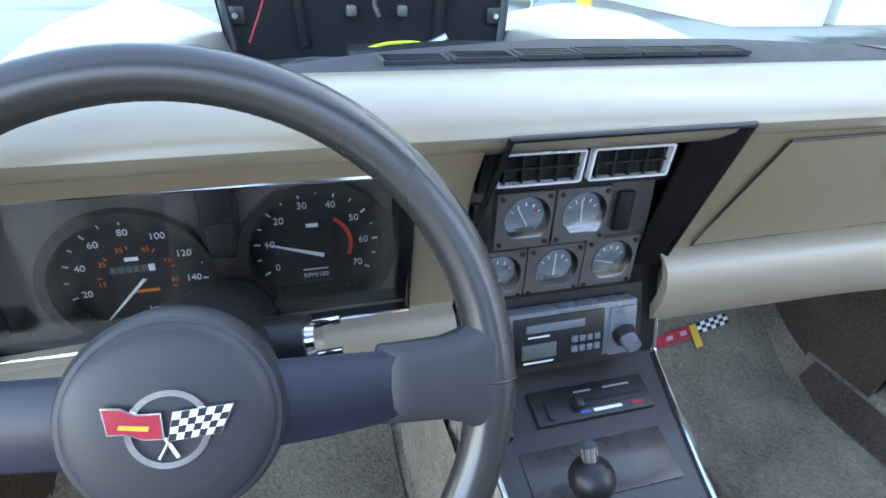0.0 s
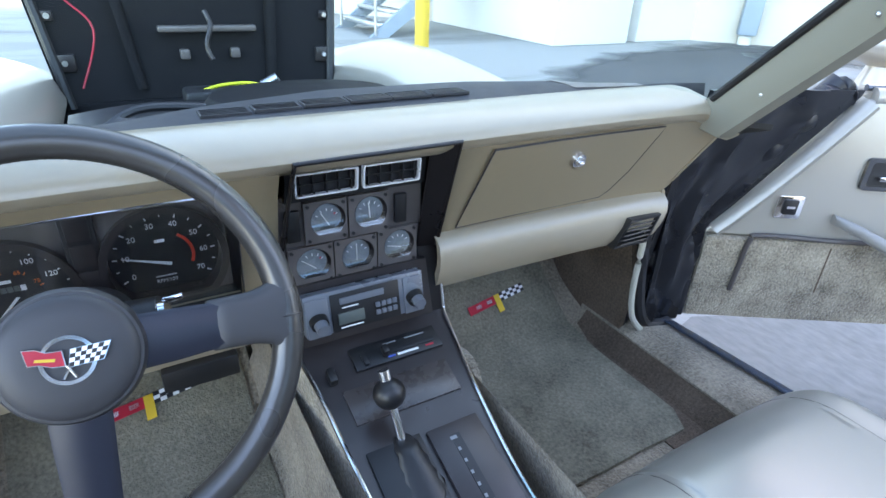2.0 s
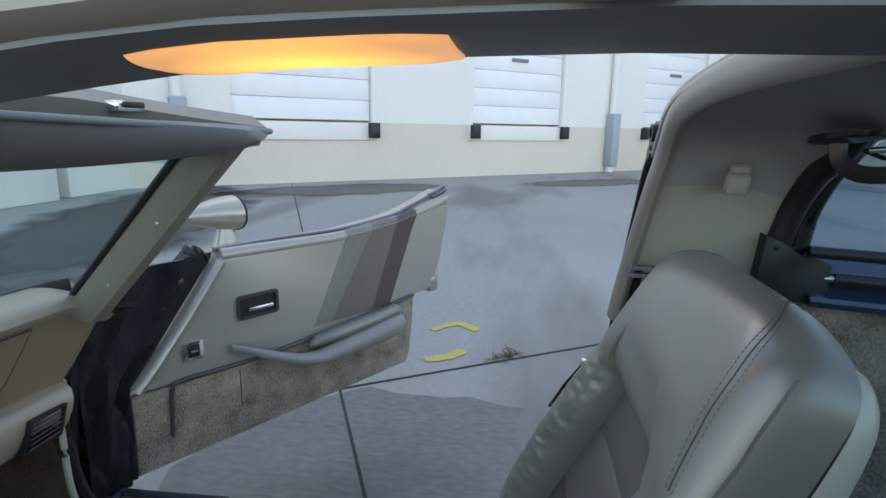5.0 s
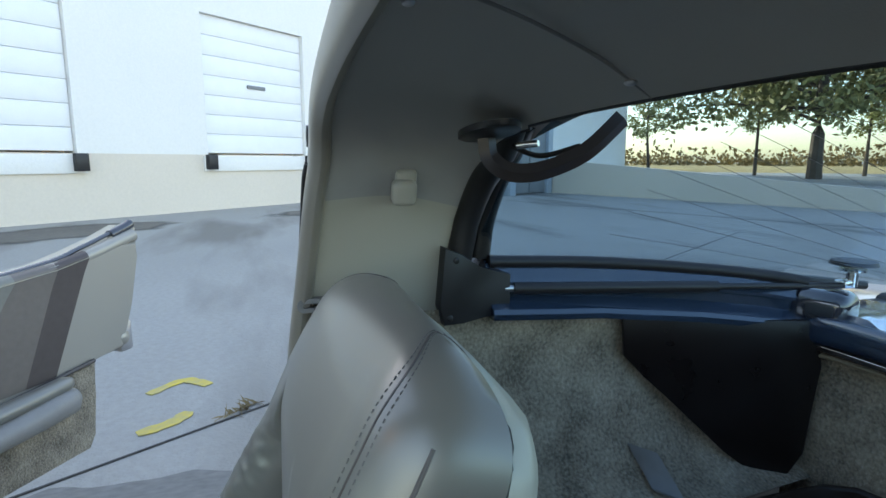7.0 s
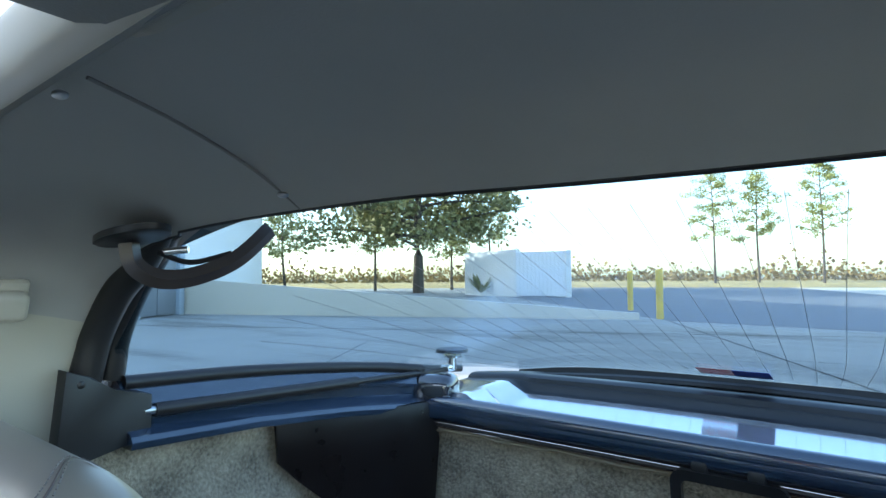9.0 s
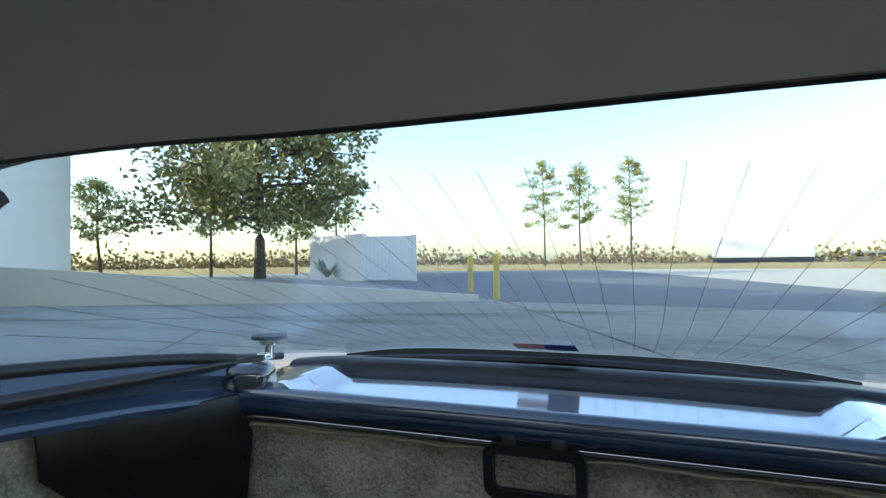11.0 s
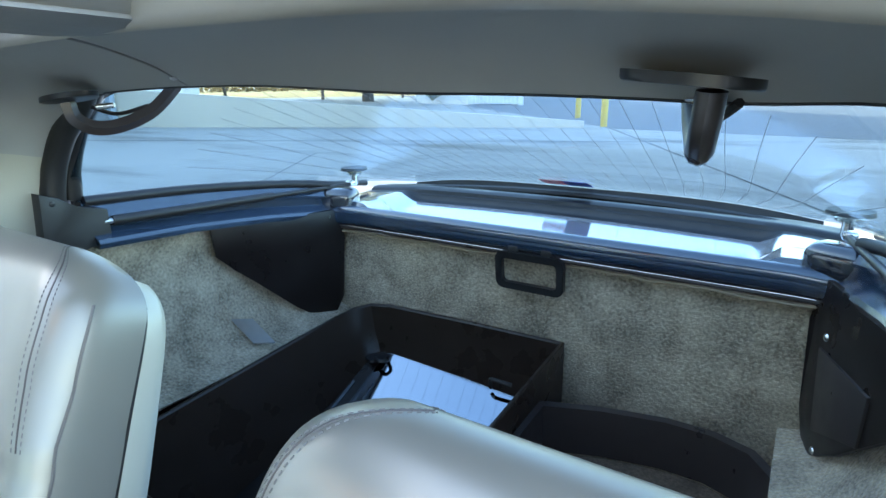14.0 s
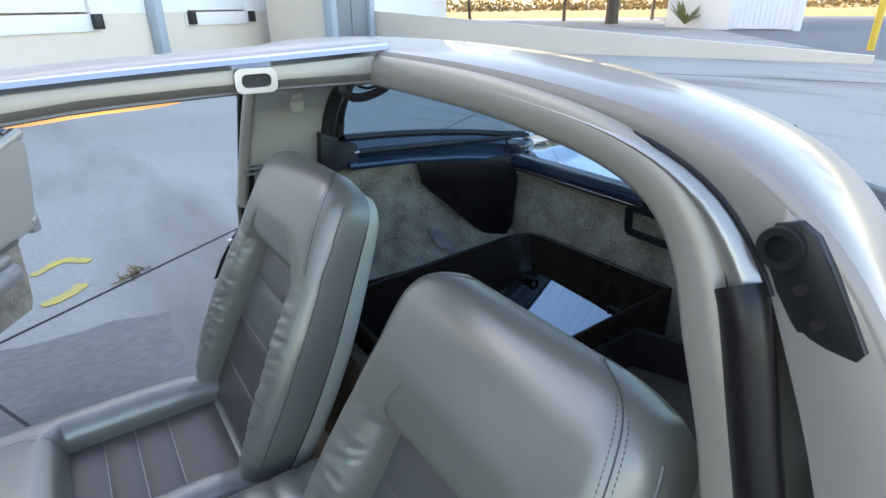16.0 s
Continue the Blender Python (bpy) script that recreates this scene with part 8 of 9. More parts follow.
# ---- mirror and sun visors ----
def rear_mirror():
    m = thing("rear_view_mirror", (0.0, 0.44, 1.02), "black framed wide interior mirror", "mirror")
    L, Rr = Vector((-0.136, 0.479, 1.02)), Vector((0.136, 0.408, 1.024))
    ax = (Rr - L).normalized()
    n = Vector((-0.14, -0.97, 0.05))
    n = (n - ax * n.dot(ax)).normalized()
    ay = n.cross(ax).normalized()
    if ay.z < 0:
        ay = -ay
    c = (L + Rr) / 2
    bm = bm_()
    o = rrect(c, 0.285, 0.062, 0.016, ax, ay)
    prism(bm, [p - n * 0.0 for p in o], tuple(-n * 0.022), 0.005)
    part("shell", bm, M_BLACK, m)
    bm = bm_()
    ring_frame(bm, o, rrect(c, 0.277, 0.054, 0.013, ax, ay), tuple(n * 0.004))
    part("frame", bm, M_BLACK, m)
    part("mirror_glass", prism(bm_(), rrect(c, 0.278, 0.055, 0.013, ax, ay), tuple(n * 0.0015)), M_MIRROR, m, "silvered mirror glass")
    # the teal light on the stem is put into its base colour
    bm = bm_()
    cyl(bm, (-0.004, 0.462, 1.040), (-0.036, 0.476, 1.062), 0.009, 0.009)
    part("stem", bm, mat("teal_lit_button", (0.02, 0.16, 0.20), 0.35), m, "mirror mount coloured by teal light")
    bm = bm_()
    ball(bm, (-0.048, 0.480, 1.067), 0.016, (1, 1, 0.85), 16)
    part("mount", bm, M_BLACK, m)


rear_mirror()


def sun_visors():
    for sx in (1, -1):
        v = thing("sun_visor", (sx * 0.35, 0.3, 1.10), "grey vinyl sun visor folded down from the header", "sun visor", "sun visors")
        if sx > 0:
            secs_o = [(0.152, 0.402, 1.078), (0.26, 0.375, 1.075), (0.40, 0.315, 1.080), (0.50, 0.25, 1.092), (0.557, 0.195, 1.110)]
            secs_i = [(0.164, 0.30, 1.128), (0.27, 0.275, 1.128), (0.40, 0.225, 1.126), (0.50, 0.19, 1.120), (0.557, 0.185, 1.114)]
        else:
            secs_o = [(-0.132, 0.362, 1.086), (-0.165, 0.360, 1.066), (-0.25, 0.345, 1.047), (-0.35, 0.31, 1.042), (-0.46, 0.26, 1.056), (-0.55, 0.20, 1.083)]
            secs_i = [(-0.126, 0.338, 1.112), (-0.160, 0.318, 1.122), (-0.25, 0.272, 1.124), (-0.35, 0.235, 1.122), (-0.46, 0.20, 1.115), (-0.55, 0.18, 1.103)]
        a, b = smooth_pts(secs_o, 4), smooth_pts(secs_i, 4)
        bm = bm_()
        secs = []
        for k, (p, q) in enumerate(zip(a, b)):
            n = (q - p).cross(Vector((1, 0, 0))).normalized()
            if n.z < 0:
                n = -n
            th = 0.010 * min(1, k / 2, (len(a) - 1 - k) / 2) + 0.002
            m1, m2 = p.lerp(q, 0.12), p.lerp(q, 0.88)
            secs.append([p, m1 - n * th, p.lerp(q, 0.5) - n * th * 1.1, m2 - n * th, q, m2 + n * th, p.lerp(q, 0.5) + n * th * 1.1, m1 + n * th])
        loft(bm, secs, closed=True, caps=True)
        pad = part("pad", bm, M_VISOR, v, smooth=60)
        bm = bm_()
        tube(bm, [p for p in a], 0.0022, 6, smooth=0)
        part("piping", bm, M_LEATHD, pad)
        bm = bm_()
        cyl(bm, b[0] + Vector((-sx * 0.03, 0.01, 0.008 if sx > 0 else 0.004)), b[-1] + Vector((sx * 0.01, 0, 0.004)), 0.005 if sx > 0 else 0.003, seg=10)
        part("hinge_rod", bm, M_VISOR, v)
    for sx in (-1, 1):
        h = thing("header_latch", (sx * 0.33, 0.3, 1.15), "chrome roof-panel catch on the windscreen header", "catch", "header catches")
        bm = bm_()
        box(bm, (sx * 0.36, 0.285, 1.148), (0.055, 0.03, 0.014), bevel=0.004)
        part("catch_body", bm, M_CHROME, h)
        bm = bm_()
        box(bm, (sx * 0.36, 0.268, 1.150), (0.03, 0.012, 0.008), bevel=0.002)
        part("catch_pocket", bm, M_BLACK, h)


sun_visors()


# ---- open passenger door ----
def car_door():
    d = thing("open_car_door", (0.811, 0.705, 0.25), "beige car door standing open with stripes and carpeted foot", "car door")
    O, D, NI = Vector((0.811, 0.705, 0)), Vector((0.839, -0.545, 0)), Vector((-0.545, -0.839, 0))

    def P(u, z, w=0.0):
        return O + D * u + NI * w + Vector((0, 0, z))

    # body: outline, thickened outward
    out = [(0.0, 0.252), (0.94, 0.262), (0.962, 0.30), (0.975, 0.42), (1.0, 0.523), (1.085, 0.525), (1.11, 0.60), (1.13, 0.655), (1.165, 0.80), (1.185, 0.885), (1.16, 0.895), (1.08, 0.862), (0.99, 0.836), (0.90, 0.815), (0.675, 0.792), (0.267, 0.796), (0.235, 0.785), (0.14, 0.66), (0.05, 0.54), (0.0, 0.486)]
    part("shell", prism(bm_(), [P(u, z, -0.015) for u, z in out], tuple(-NI * 0.085), 0.01), M_PAINT, d, "beige painted door shell")
    up = [(0.0, 0.470), (0.365, 0.470), (0.70, 0.492), (0.985, 0.52), (1.085, 0.525), (1.11, 0.60), (1.13, 0.655), (1.165, 0.80), (1.17, 0.845), (1.08, 0.84), (0.99, 0.822), (0.90, 0.805), (0.675, 0.783), (0.275, 0.787), (0.245, 0.775), (0.15, 0.655), (0.055, 0.535), (0.0, 0.486)]
    part("upper_panel", prism(bm_(), [P(u, z, -0.015) for u, z in up], tuple(NI * 0.02), 0.008), M_DPANEL, d, "satin beige door panel")
    # padded top edge
    bm = bm_()
    tube(bm, [P(u, z, -0.012) for u, z in ((0.26, 0.785), (0.45, 0.783), (0.675, 0.782), (0.90, 0.804), (0.99, 0.82), (1.08, 0.842), (1.17, 0.865))], 0.020, 10)
    part("top_roll", bm, M_DPANEL, d)
    bm = bm_()
    tube(bm, [P(u, z + 0.004, -0.024) for u, z in ((0.25, 0.797), (0.45, 0.800), (0.675, 0.800), (0.90, 0.820), (0.99, 0.842), (1.08, 0.868), (1.18, 0.900))], 0.007, 8)
    part("window_seal", bm, M_NAVY, d, "dark window seal")
    bm = bm_()
    tube(bm, [P(0.015, 0.485, -0.004), P(0.07, 0.545, -0.004), P(0.16, 0.655, -0.004), P(0.25, 0.775, -0.004)], 0.034, 12, flat=0.55)
    part("front_roll", bm, M_DPANEL, d)
    # rounded wrapped end of the panel
    part("end_roll", tube(bm_(), [P(1.165, 0.872, -0.028), P(1.158, 0.80, -0.026), P(1.135, 0.70, -0.026), P(1.118, 0.62, -0.026), P(1.10, 0.545, -0.028)], 0.021, 10), M_DPANEL, d)
    bm = bm_()
    ball(bm, P(1.098, 0.553, -0.022), 0.036, (1, 0.8, 0.9), 14)
    part("wrap_fold", bm, M_DPANEL, d)
    part("top_cap", tube(bm_(), [P(1.10, 0.872, -0.026), P(1.15, 0.887, -0.026), P(1.178, 0.898, -0.028)], 0.016, 10), M_NAVY, d)
    # stripes
    def zt(u):
        return table(u, (0.675, 0.90, 0.99, 1.08), (0.782, 0.803, 0.82, 0.84))
    for (t0, t1), (b0, b1), mt, nm in (((0.677, 0.784), (0.542, 0.607), mat("pale_stripe", (0.22, 0.215, 0.185), 0.4, 0.1), "stripe"), ((0.784, 0.898), (0.607, 0.779), mat("mid_brown_stripe", (0.17, 0.145, 0.125), 0.4, 0.1), "stripe"), ((0.898, 0.995), (0.779, 0.862), mat("dark_brown_stripe", (0.085, 0.068, 0.062), 0.4, 0.1), "stripe")):
        bm = bm_()
        zb = 0.512
        secs = []
        for k in range(9):
            v = k / 8
            secs.append([P(lerp(lerp(b0, b1, u), lerp(t0, t1, u), v), lerp(zb, zt(lerp(t0, t1, u)) - 0.0, v), 0.0062 + (0.004 if v > 0.9 else 0)) for u in (0, 1)])
        slab(bm, secs, tuple(-NI * 0.004))
        part(nm, bm, mt, d)
        bm = bm_()
        secs = [[P(u, zt(u) + 0.0205 * math.sin(a) , -0.012 + 0.0205 * math.cos(a)) for a in (0.2, 0.7, 1.2, 1.7, 2.2)] for u in np.linspace(t0, t1, 4)]
        slab(bm, secs, (0, 0, -0.002))
        part(nm, bm, mt, d)
    # carpeted foot
    cp = [(0.004, 0.255), (0.94, 0.265), (0.962, 0.30), (0.972, 0.42), (0.985, 0.52), (0.70, 0.491), (0.365, 0.469), (0.004, 0.470)]
    fo = part("foot_carpet", prism(bm_(), [P(u, z, -0.015) for u, z in cp], tuple(NI * 0.024), 0.008), M_CARPET, d, "beige carpeted lower door")
    bm = bm_()
    tube(bm, [P(0.09, 0.335, 0.012), P(0.093, 0.40, 0.014), P(0.10, 0.465, 0.013), P(0.13, 0.479, 0.012), P(0.365, 0.474, 0.012), P(0.70, 0.496, 0.012), P(0.975, 0.523, 0.012)], 0.006, 8)
    part("pocket_edge", bm, M_LEATHD, d)
    bm = bm_()
    tube(bm, [P(0.285, 0.455, 0.0095), P(0.285, 0.34, 0.0095)], 0.0018, 6, smooth=0)
    part("carpet_seam", bm, M_CARPETD, fo)
    # inner handle
    hc = P(0.352, 0.632, 0.006)
    hb = part("handle_bezel", ring_frame(bm_(), rrect(hc, 0.128, 0.070, 0.010, D, (0, 0, 1)), rrect(hc, 0.108, 0.052, 0.006, D, (0, 0, 1)), tuple(NI * 0.008)), M_GLOSS, d, "black inner door handle with a chrome lever")
    part("handle_cup", prism(bm_(), rrect(hc - NI * 0.001, 0.112, 0.056, 0.006, D, (0, 0, 1)), tuple(NI * 0.003)), M_BLACK, hb)
    bm = bm_()
    box(bm, hc + NI * 0.008 - Vector((0, 0, 0.008)) + D * 0.006, (0.078, 0.010, 0.011), basis((0, 0, 0), D, (0.545, 0.839, 0)), 0.003)
    part("lever", bm, M_CHROME, hb)
    sw = P(0.160, 0.549, 0.008)
    sb = part("window_switch", prism(bm_(), rrect(sw, 0.056, 0.052, 0.005, D, (0, 0, 1)), tuple(NI * 0.005), 0.001), M_CHROME, d, "chrome window switch plate")
    part("rocker", prism(bm_(), rrect(sw + NI * 0.005 + Vector((0, 0, 0.002)), 0.030, 0.034, 0.004, D, (0, 0, 1)), tuple(NI * 0.006), 0.002), M_BLACK, sb)
    part("rocker_mark", prism(bm_(), rrect(sw + NI * 0.011 + Vector((0, 0, 0.002)), 0.018, 0.006, 0.002, D, (0, 0, 1)), tuple(NI * 0.001)), M_CHROME, sb)
    # armrest pull
    bm = bm_()
    secs = []
    for u, z, w, hh, ww in ((0.262, 0.527, 0.012, 0.011, 0.010), (0.30, 0.515, 0.040, 0.013, 0.013), (0.37, 0.483, 0.058, 0.015, 0.016), (0.45, 0.448, 0.062, 0.018, 0.022), (0.52, 0.432, 0.058, 0.022, 0.030), (0.60, 0.434, 0.052, 0.028, 0.034), (0.70, 0.440, 0.050, 0.034, 0.036), (0.80, 0.448, 0.050, 0.037, 0.036), (0.868, 0.452, 0.046, 0.036, 0.034), (0.885, 0.454, 0.040, 0.024, 0.024)):
        secs.append([P(u, z + math.sin(a) * hh, w + math.cos(a) * ww) for a in (2 * math.pi * j / 16 for j in range(16))])
    loft(bm, secs, closed=True, caps=True)
    part("armrest", bm, mat("grey_armrest", (0.26, 0.25, 0.235), 0.4, 0, 0.06, 60, 5, 0.2, 500), d, "grey moulded armrest and pull", smooth=60)
    bm = bm_()
    secs = []
    for u, z, w, hh, ww in ((0.50, 0.470, 0.035, 0.006, 0.006), (0.53, 0.478, 0.038, 0.018, 0.022), (0.62, 0.484, 0.038, 0.022, 0.026), (0.75, 0.492, 0.038, 0.023, 0.026), (0.86, 0.498, 0.036, 0.022, 0.025), (0.884, 0.498, 0.032, 0.012, 0.014)):
        secs.append([P(u, z + math.sin(a) * hh, w + math.cos(a) * ww) for a in (2 * math.pi * j / 16 for j in range(16))])
    loft(bm, secs, closed=True, caps=True)
    part("arm_pad", bm, M_LEATHER, d, smooth=60)
    # rear edge hardware
    bm = bm_()
    box(bm, P(1.105, 0.555, -0.03), (0.05, 0.06, 0.10), basis((0, 0, 0), D, (0.545, 0.839, 0)), 0.012)
    part("latch_block", bm, M_ALU, d, "silver door latch block")
    bm = bm_()
    box(bm, P(1.150, 0.70, -0.05), (0.03, 0.06, 0.05), basis((0, 0, 0), D, (0.545, 0.839, 0)), 0.01)
    part("guide_block", bm, M_TRIM, d)
    # folded black seal at the front edge
    bm = bm_()
    tube(bm, [P(-0.045, 0.30, -0.03), P(-0.04, 0.42, -0.03), P(-0.01, 0.54, -0.03), P(0.06, 0.65, -0.03), P(0.14, 0.75, -0.03), P(0.20, 0.795, -0.03)], lambda v: 0.030 + 0.006 * math.sin(v * 20), 12)
    part("front_gaiter", bm, M_GAIT, d, "crumpled black rubber gaiter")
    bm = bm_()
    tube(bm, [P(0.03, 0.60, -0.01), P(0.10, 0.70, -0.005), P(0.17, 0.77, -0.015), P(0.215, 0.795, -0.02)], lambda v: 0.026 + 0.006 * math.sin(v * 27 + 1), 12)
    part("gaiter_fold", bm, M_GAIT, d)
    bm = bm_()
    secs = []
    for k in range(41):
        z = lerp(0.255, 0.80, k / 40)
        u0 = table(z, (0.25, 0.486, 0.54, 0.66, 0.785, 0.80), (-0.01, -0.01, 0.03, 0.12, 0.215, 0.22))
        a, b = Vector((0.680, 0.712 - 0.03 * max(0, (z - 0.6) / 0.2), z)), P(u0 + 0.012, z, 0.004)
        row = []
        for j in range(19):
            v = j / 18
            q = noise.noise(Vector((v * 2.2, z * 7, 5)))
            fold = 0.30 - abs(math.sin(v * 8.5 + 2.2 * q + z * 5)) + 0.5 * noise.noise(Vector((v * 5, z * 11, 1)))
            row.append(a.lerp(b, v) + Vector((0.4, -0.9, 0)) * math.sin(v * math.pi) ** 0.7 * (0.012 + 0.026 * fold))
        secs.append(row)
    slab(bm, secs, (0.004, 0.01, 0))
    part("gaiter_sheet", bm, M_GAIT, d, "crumpled black rubber gaiter")
    # door mirror on the outside
    mc = P(0.372, 0.868, -0.19)
    bm = bm_()
    secs = []
    for u, r in ((-0.150, 0.003), (-0.138, 0.013), (-0.11, 0.028), (-0.072, 0.043), (-0.034, 0.055), (0.005, 0.063), (0.03, 0.065)):
        c = mc + D * u
        s_ = NI
        secs.append([c + s_ * (math.cos(a) * r * 1.15) + Vector((0, 0, math.sin(a) * r * 0.8)) for a in (2 * math.pi * j / 24 for j in range(24))])
    loft(bm, secs, closed=True, caps=True)
    em = part("door_mirror", bm, M_PAINT, d, "beige bullet-shaped door mirror", smooth=60)
    c = mc + D * 0.031
    s_ = NI
    part("mirror_glass", prism(bm_(), circle(c, 0.053, s_ * 1.15, (0, 0, 0.8), 28), tuple(D * 0.002)), M_MIRROR, em)
    bm = bm_()
    tube(bm, [c + s_ * (math.cos(a) * 0.064 * 1.15) + Vector((0, 0, math.sin(a) * 0.051)) for a in np.linspace(0, 2 * math.pi, 29)], 0.004, 6, smooth=0)
    part("mirror_seal", bm, M_BLACK, em)
    bm = bm_()
    cyl(bm, mc + Vector((0, 0, -0.035)), mc + Vector((0, 0, -0.095)), 0.022, 0.04, 20)
    part("mirror_foot", bm, M_PAINT, em)


car_door()


# ---- floor mats ----
def floor_mats():
    for cx, nm in ((0.40, "p"), (-0.36, "d")):
        m = thing("floor_mat", (cx, 0.7, 0.18), "worn beige carpet floor mat with a flag motif", "floor mat", "floor mats")
        bm = bm_()
        def zf(y):
            return table(y, (0.45, 0.75, 0.86, 0.96, 1.08, 1.12), (0.190, 0.190, 0.208, 0.288, 0.408, 0.45))
        secs = [[(cx + x * table(y, (0.48, 0.53, 1.0), (0.86, 1.0, 0.96)), y, zf(y) + 0.002 * math.sin(x * 30)) for x in np.linspace(-0.195, 0.195, 9)] for y in np.linspace(0.48, 1.09, 14)]
        slab(bm, secs, (0, 0, -0.008))
        part("carpet_pad", bm, M_MAT, m)
        def Z(x, y, o=0.004):
            return Vector((x, y, zf(y) + o))
        fx, fy = cx + 0.02, 0.935
        def quad(x0, x1, y0, y1, material, name, shear=0.12):
            pts = [(x0, y0 + shear * (x0 - fx)), (x1, y0 + shear * (x1 - fx)), (x1, y1 + shear * (x1 - fx)), (x0, y1 + shear * (x0 - fx))]
            return part(name, prism(bm_(), [Z(x, y) for x, y in pts], (0, -0.001, 0.002)), material, m)
        quad(fx - 0.082, fx - 0.004, fy - 0.008, fy + 0.008, M_RED, "red_flag")
        for k in range(2):
            quad(fx - 0.060 + 0.032 * k, fx - 0.045 + 0.032 * k, fy - 0.003, fy + 0.0035, M_WHT, "flag_mark")
        quad(fx - 0.004, fx + 0.012, fy - 0.026, fy + 0.008, M_YEL, "yellow_bar")
        for r_ in range(3):
            for c_ in range(7):
                quad(fx + 0.012 + 0.0105 * c_, fx + 0.0225 + 0.0105 * c_, fy - 0.0078 + 0.0052 * r_, fy - 0.0026 + 0.0052 * r_, M_WHT if (r_ + c_) % 2 else M_BLACK, "flag_check")
    p = thing("pedals", (-0.36, 0.98, 0.3), "black rubber pedals hanging in the footwell", "pedals")
    for x, w, h in ((-0.36, 0.10, 0.055), (-0.235, 0.055, 0.11)):
        bm = bm_()
        box(bm, (x, 0.96, 0.36), (w, 0.02, h), Matrix.Rotation(radians(-25), 4, "X"), 0.006)
        part("pad", bm, M_RUB, p)
        bm = bm_()
        tube(bm, [(x, 0.97, 0.36), (x, 1.02, 0.46), (x, 1.0, 0.6)], 0.008, 8)
        part("arm", bm, M_BLACK, p)
    c = thing("cup_pocket", (0.19, 0.68, 0.33), "dark round pocket in the tunnel carpet", "pocket")
    bm = bm_()
    ring_frame(bm, [(0.152 + 0.004 * math.sin(a), 0.672 + 0.052 * math.cos(a), 0.340 + 0.045 * math.sin(a)) for a in (2 * math.pi * j / 28 for j in range(28))], [(0.152 + 0.004 * math.sin(a), 0.672 + 0.044 * math.cos(a), 0.340 + 0.037 * math.sin(a)) for a in (2 * math.pi * j / 28 for j in range(28))], (0.014, 0, 0))
    part("rim", bm, M_CARPET, c)
    part("opening", prism(bm_(), [(0.156, 0.672 + 0.045 * math.cos(a), 0.340 + 0.038 * math.sin(a)) for a in (2 * math.pi * j / 28 for j in range(28))], (0.003, 0, 0)), M_FACE, c)


floor_mats()


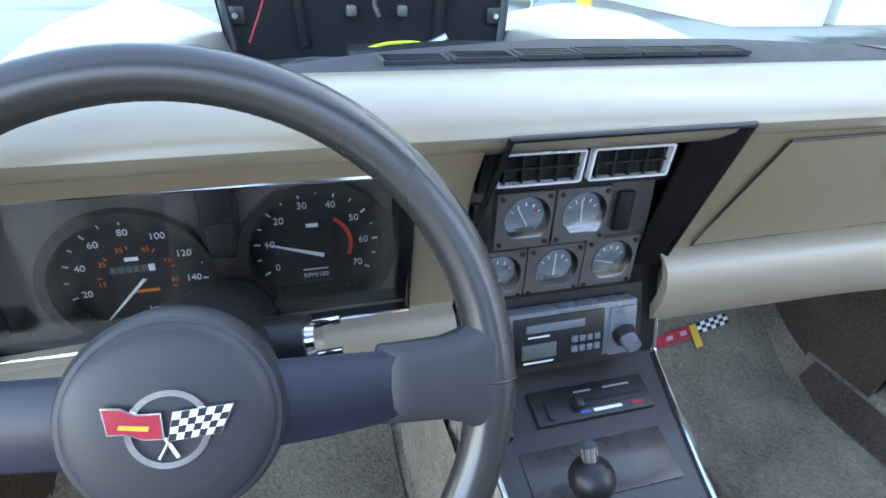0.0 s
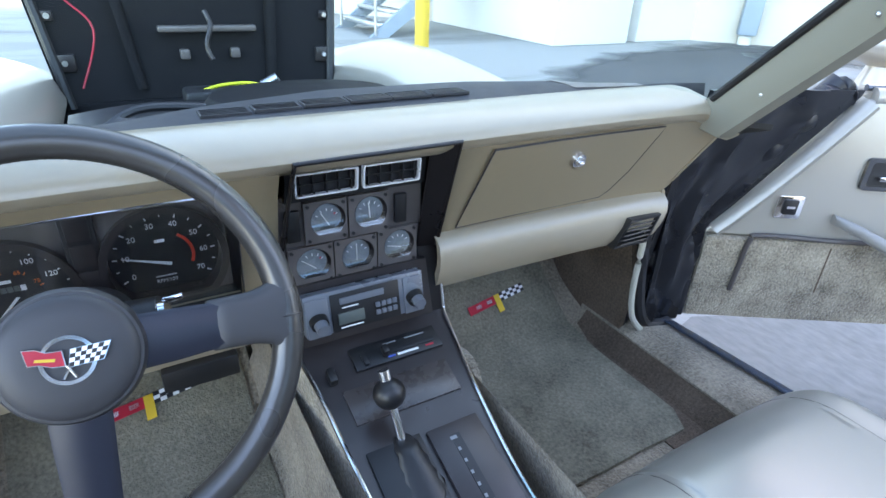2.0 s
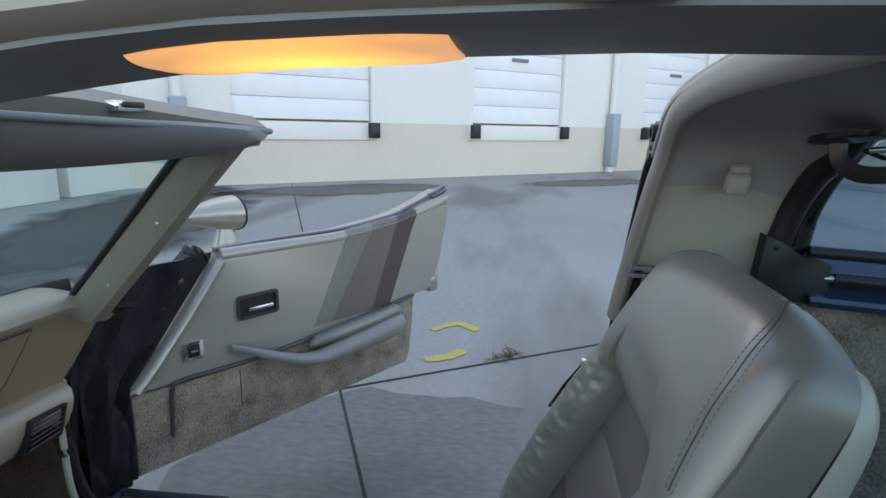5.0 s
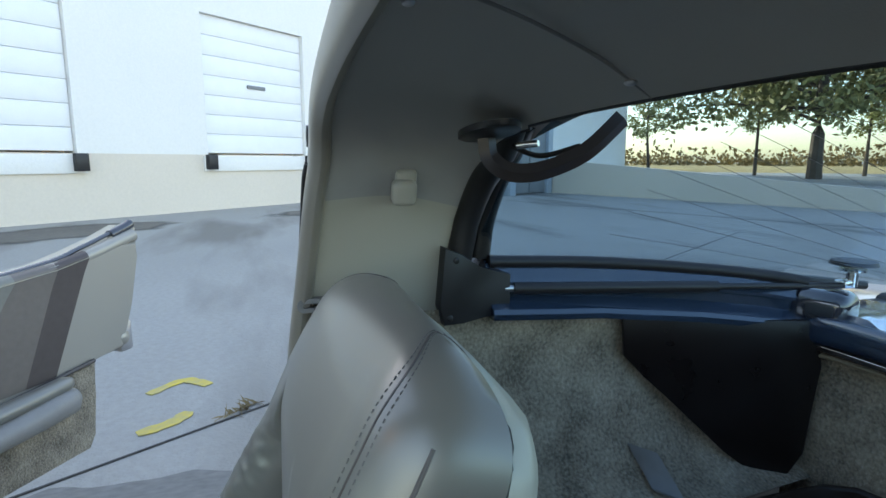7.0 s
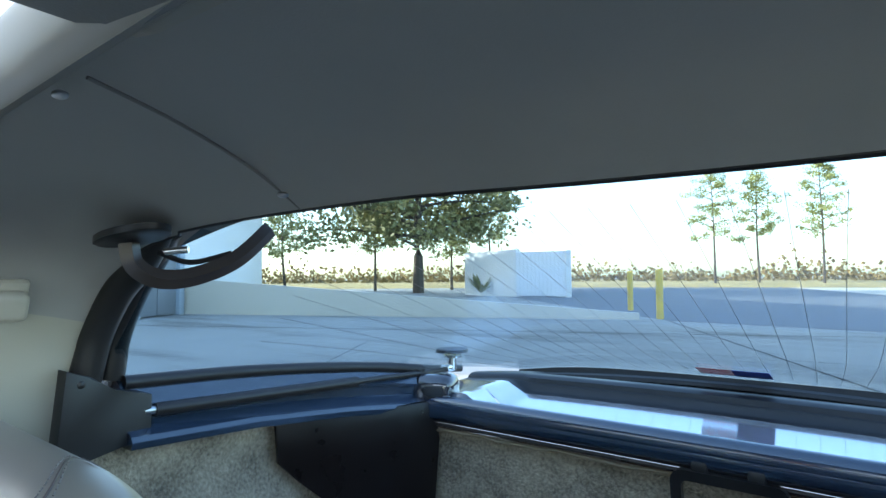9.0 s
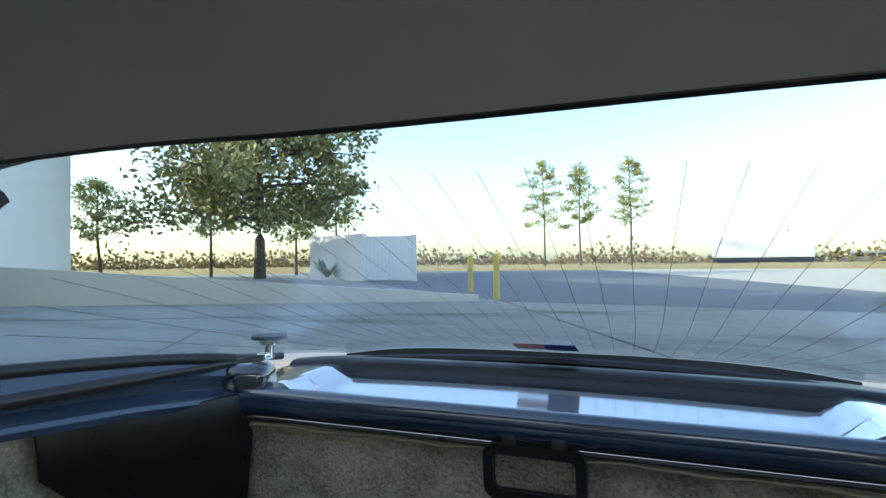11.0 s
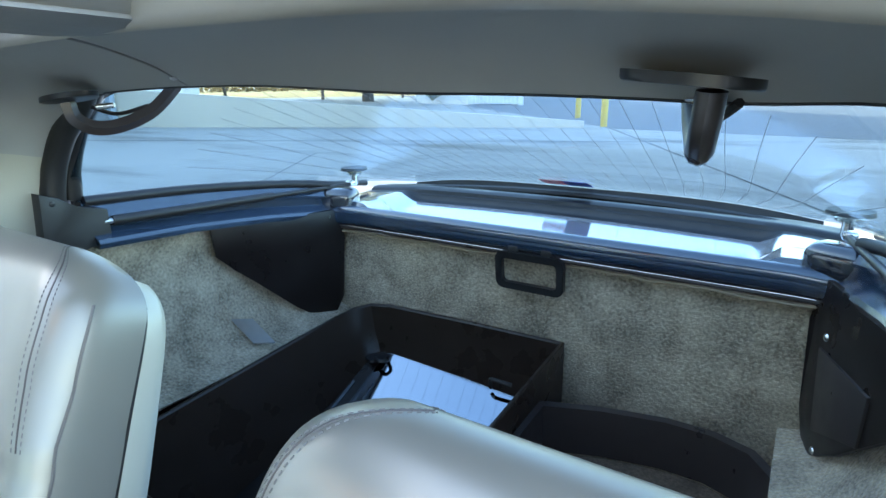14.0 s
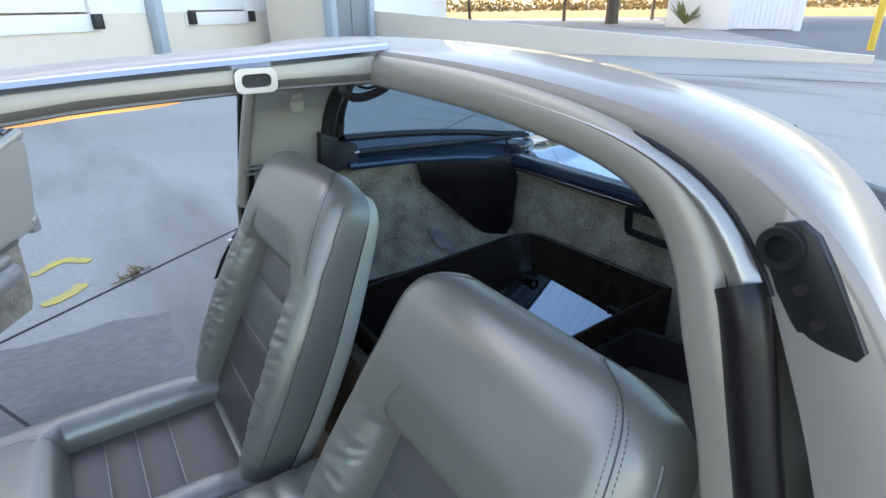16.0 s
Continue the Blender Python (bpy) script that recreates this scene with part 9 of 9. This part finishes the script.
# ---- engine, seen past the raised bonnet ----
def engine():
    e = thing("engine", (0, 1.4, 0.55), "dusty black engine top with hoses and air ducts", "engine")
    bm = bm_()
    secs = []
    for r, z in ((0.15, 0.60), (0.20, 0.64), (0.205, 0.68), (0.19, 0.70), (0.12, 0.705), (0.01, 0.71)):
        secs.append([(0.12 + math.cos(a) * r * 1.15, 1.38 + math.sin(a) * r * 0.8, z) for a in (2 * math.pi * j / 32 for j in range(32))])
    loft(bm, secs, closed=True, caps=True)
    part("air_cleaner", bm, M_UNDER, e, "black flat air cleaner lid")
    bm = bm_()
    slab(bm, [[(x - 0.05, y, 0.655 + 0.02 * math.sin((x + 0.35) * 8)) for y in (1.18, 1.28, 1.40, 1.50)] for x in np.linspace(-0.33, 0.2, 10)], (0, 0, -0.03))
    part("air_duct", bm, M_RUB, e)
    bm = bm_()
    box(bm, (0, 1.5, 0.52), (0.6, 0.7, 0.16), bevel=0.03)
    part("block", bm, M_BLACK, e)
    for pts, r, mt in ((((0.22, 1.24, 0.63), (0.25, 1.27, 0.685), (0.30, 1.25, 0.69), (0.33, 1.22, 0.63)), 0.009, M_ALU), (((0.33, 1.20, 0.62), (0.36, 1.24, 0.675), (0.39, 1.22, 0.67), (0.40, 1.18, 0.60)), 0.008, M_ALU), (((-0.40, 1.12, 0.62), (-0.30, 1.18, 0.70), (-0.20, 1.22, 0.68), (-0.12, 1.3, 0.66)), 0.014, M_RUB), (((-0.35, 1.30, 0.64), (-0.25, 1.36, 0.69), (-0.1, 1.38, 0.68)), 0.009, M_RUB), (((0.06, 1.05, 0.60), (0.2, 1.12, 0.66), (0.36, 1.10, 0.64)), 0.012, M_RUB)):
        bm = bm_()
        tube(bm, pts, r, 8)
        part("hose", bm, mt, e)
    rnd = random.Random(12)
    for k in range(16):
        x, y = rnd.uniform(-0.36, 0.40), rnd.uniform(1.04, 1.30)
        pts = [Vector((x, y, 0.60)), Vector((x + rnd.uniform(-0.05, 0.05), y + 0.03, rnd.uniform(0.655, 0.685))), Vector((x + rnd.uniform(-0.16, 0.16), y + rnd.uniform(0.0, 0.09), rnd.uniform(0.655, 0.685))), Vector((x + rnd.uniform(-0.2, 0.2), y + 0.10, 0.60))]
        part("hose", tube(bm_(), pts, rnd.uniform(0.004, 0.010), 8), (M_BLACK, M_SATIN, M_RUB, M_NAVY)[k % 4], e)
    bm = bm_()
    tube(bm, [(-0.076, 1.69, 0.654), (-0.02, 1.69, 0.667), (0.046, 1.69, 0.669), (0.09, 1.69, 0.661)], 0.0045, 8)
    part("yellow_strap", bm, mat("acid_yellow", (0.6, 0.62, 0.02), 0.5), e, "bright yellow strap")
    bm = bm_()
    cyl(bm, (0.095, 1.70, 0.655), (0.135, 1.69, 0.680), 0.018, 0.014, 14)
    part("silver_cap", bm, M_ALU, e)
    part("strap_rest", box(bm_(), (0.03, 1.70, 0.625), (0.30, 0.10, 0.07), bevel=0.012), M_BLACK, e)
    for x, y, r in ((-0.26, 1.17, 0.022), (-0.31, 1.12, 0.026), (-0.20, 1.15, 0.016)):
        bm = bm_()
        ball(bm, (x, y, 0.675), r, (1.2, 1, 0.6), 14)
        part("reservoir_cap", bm, M_ALU, e)


engine()
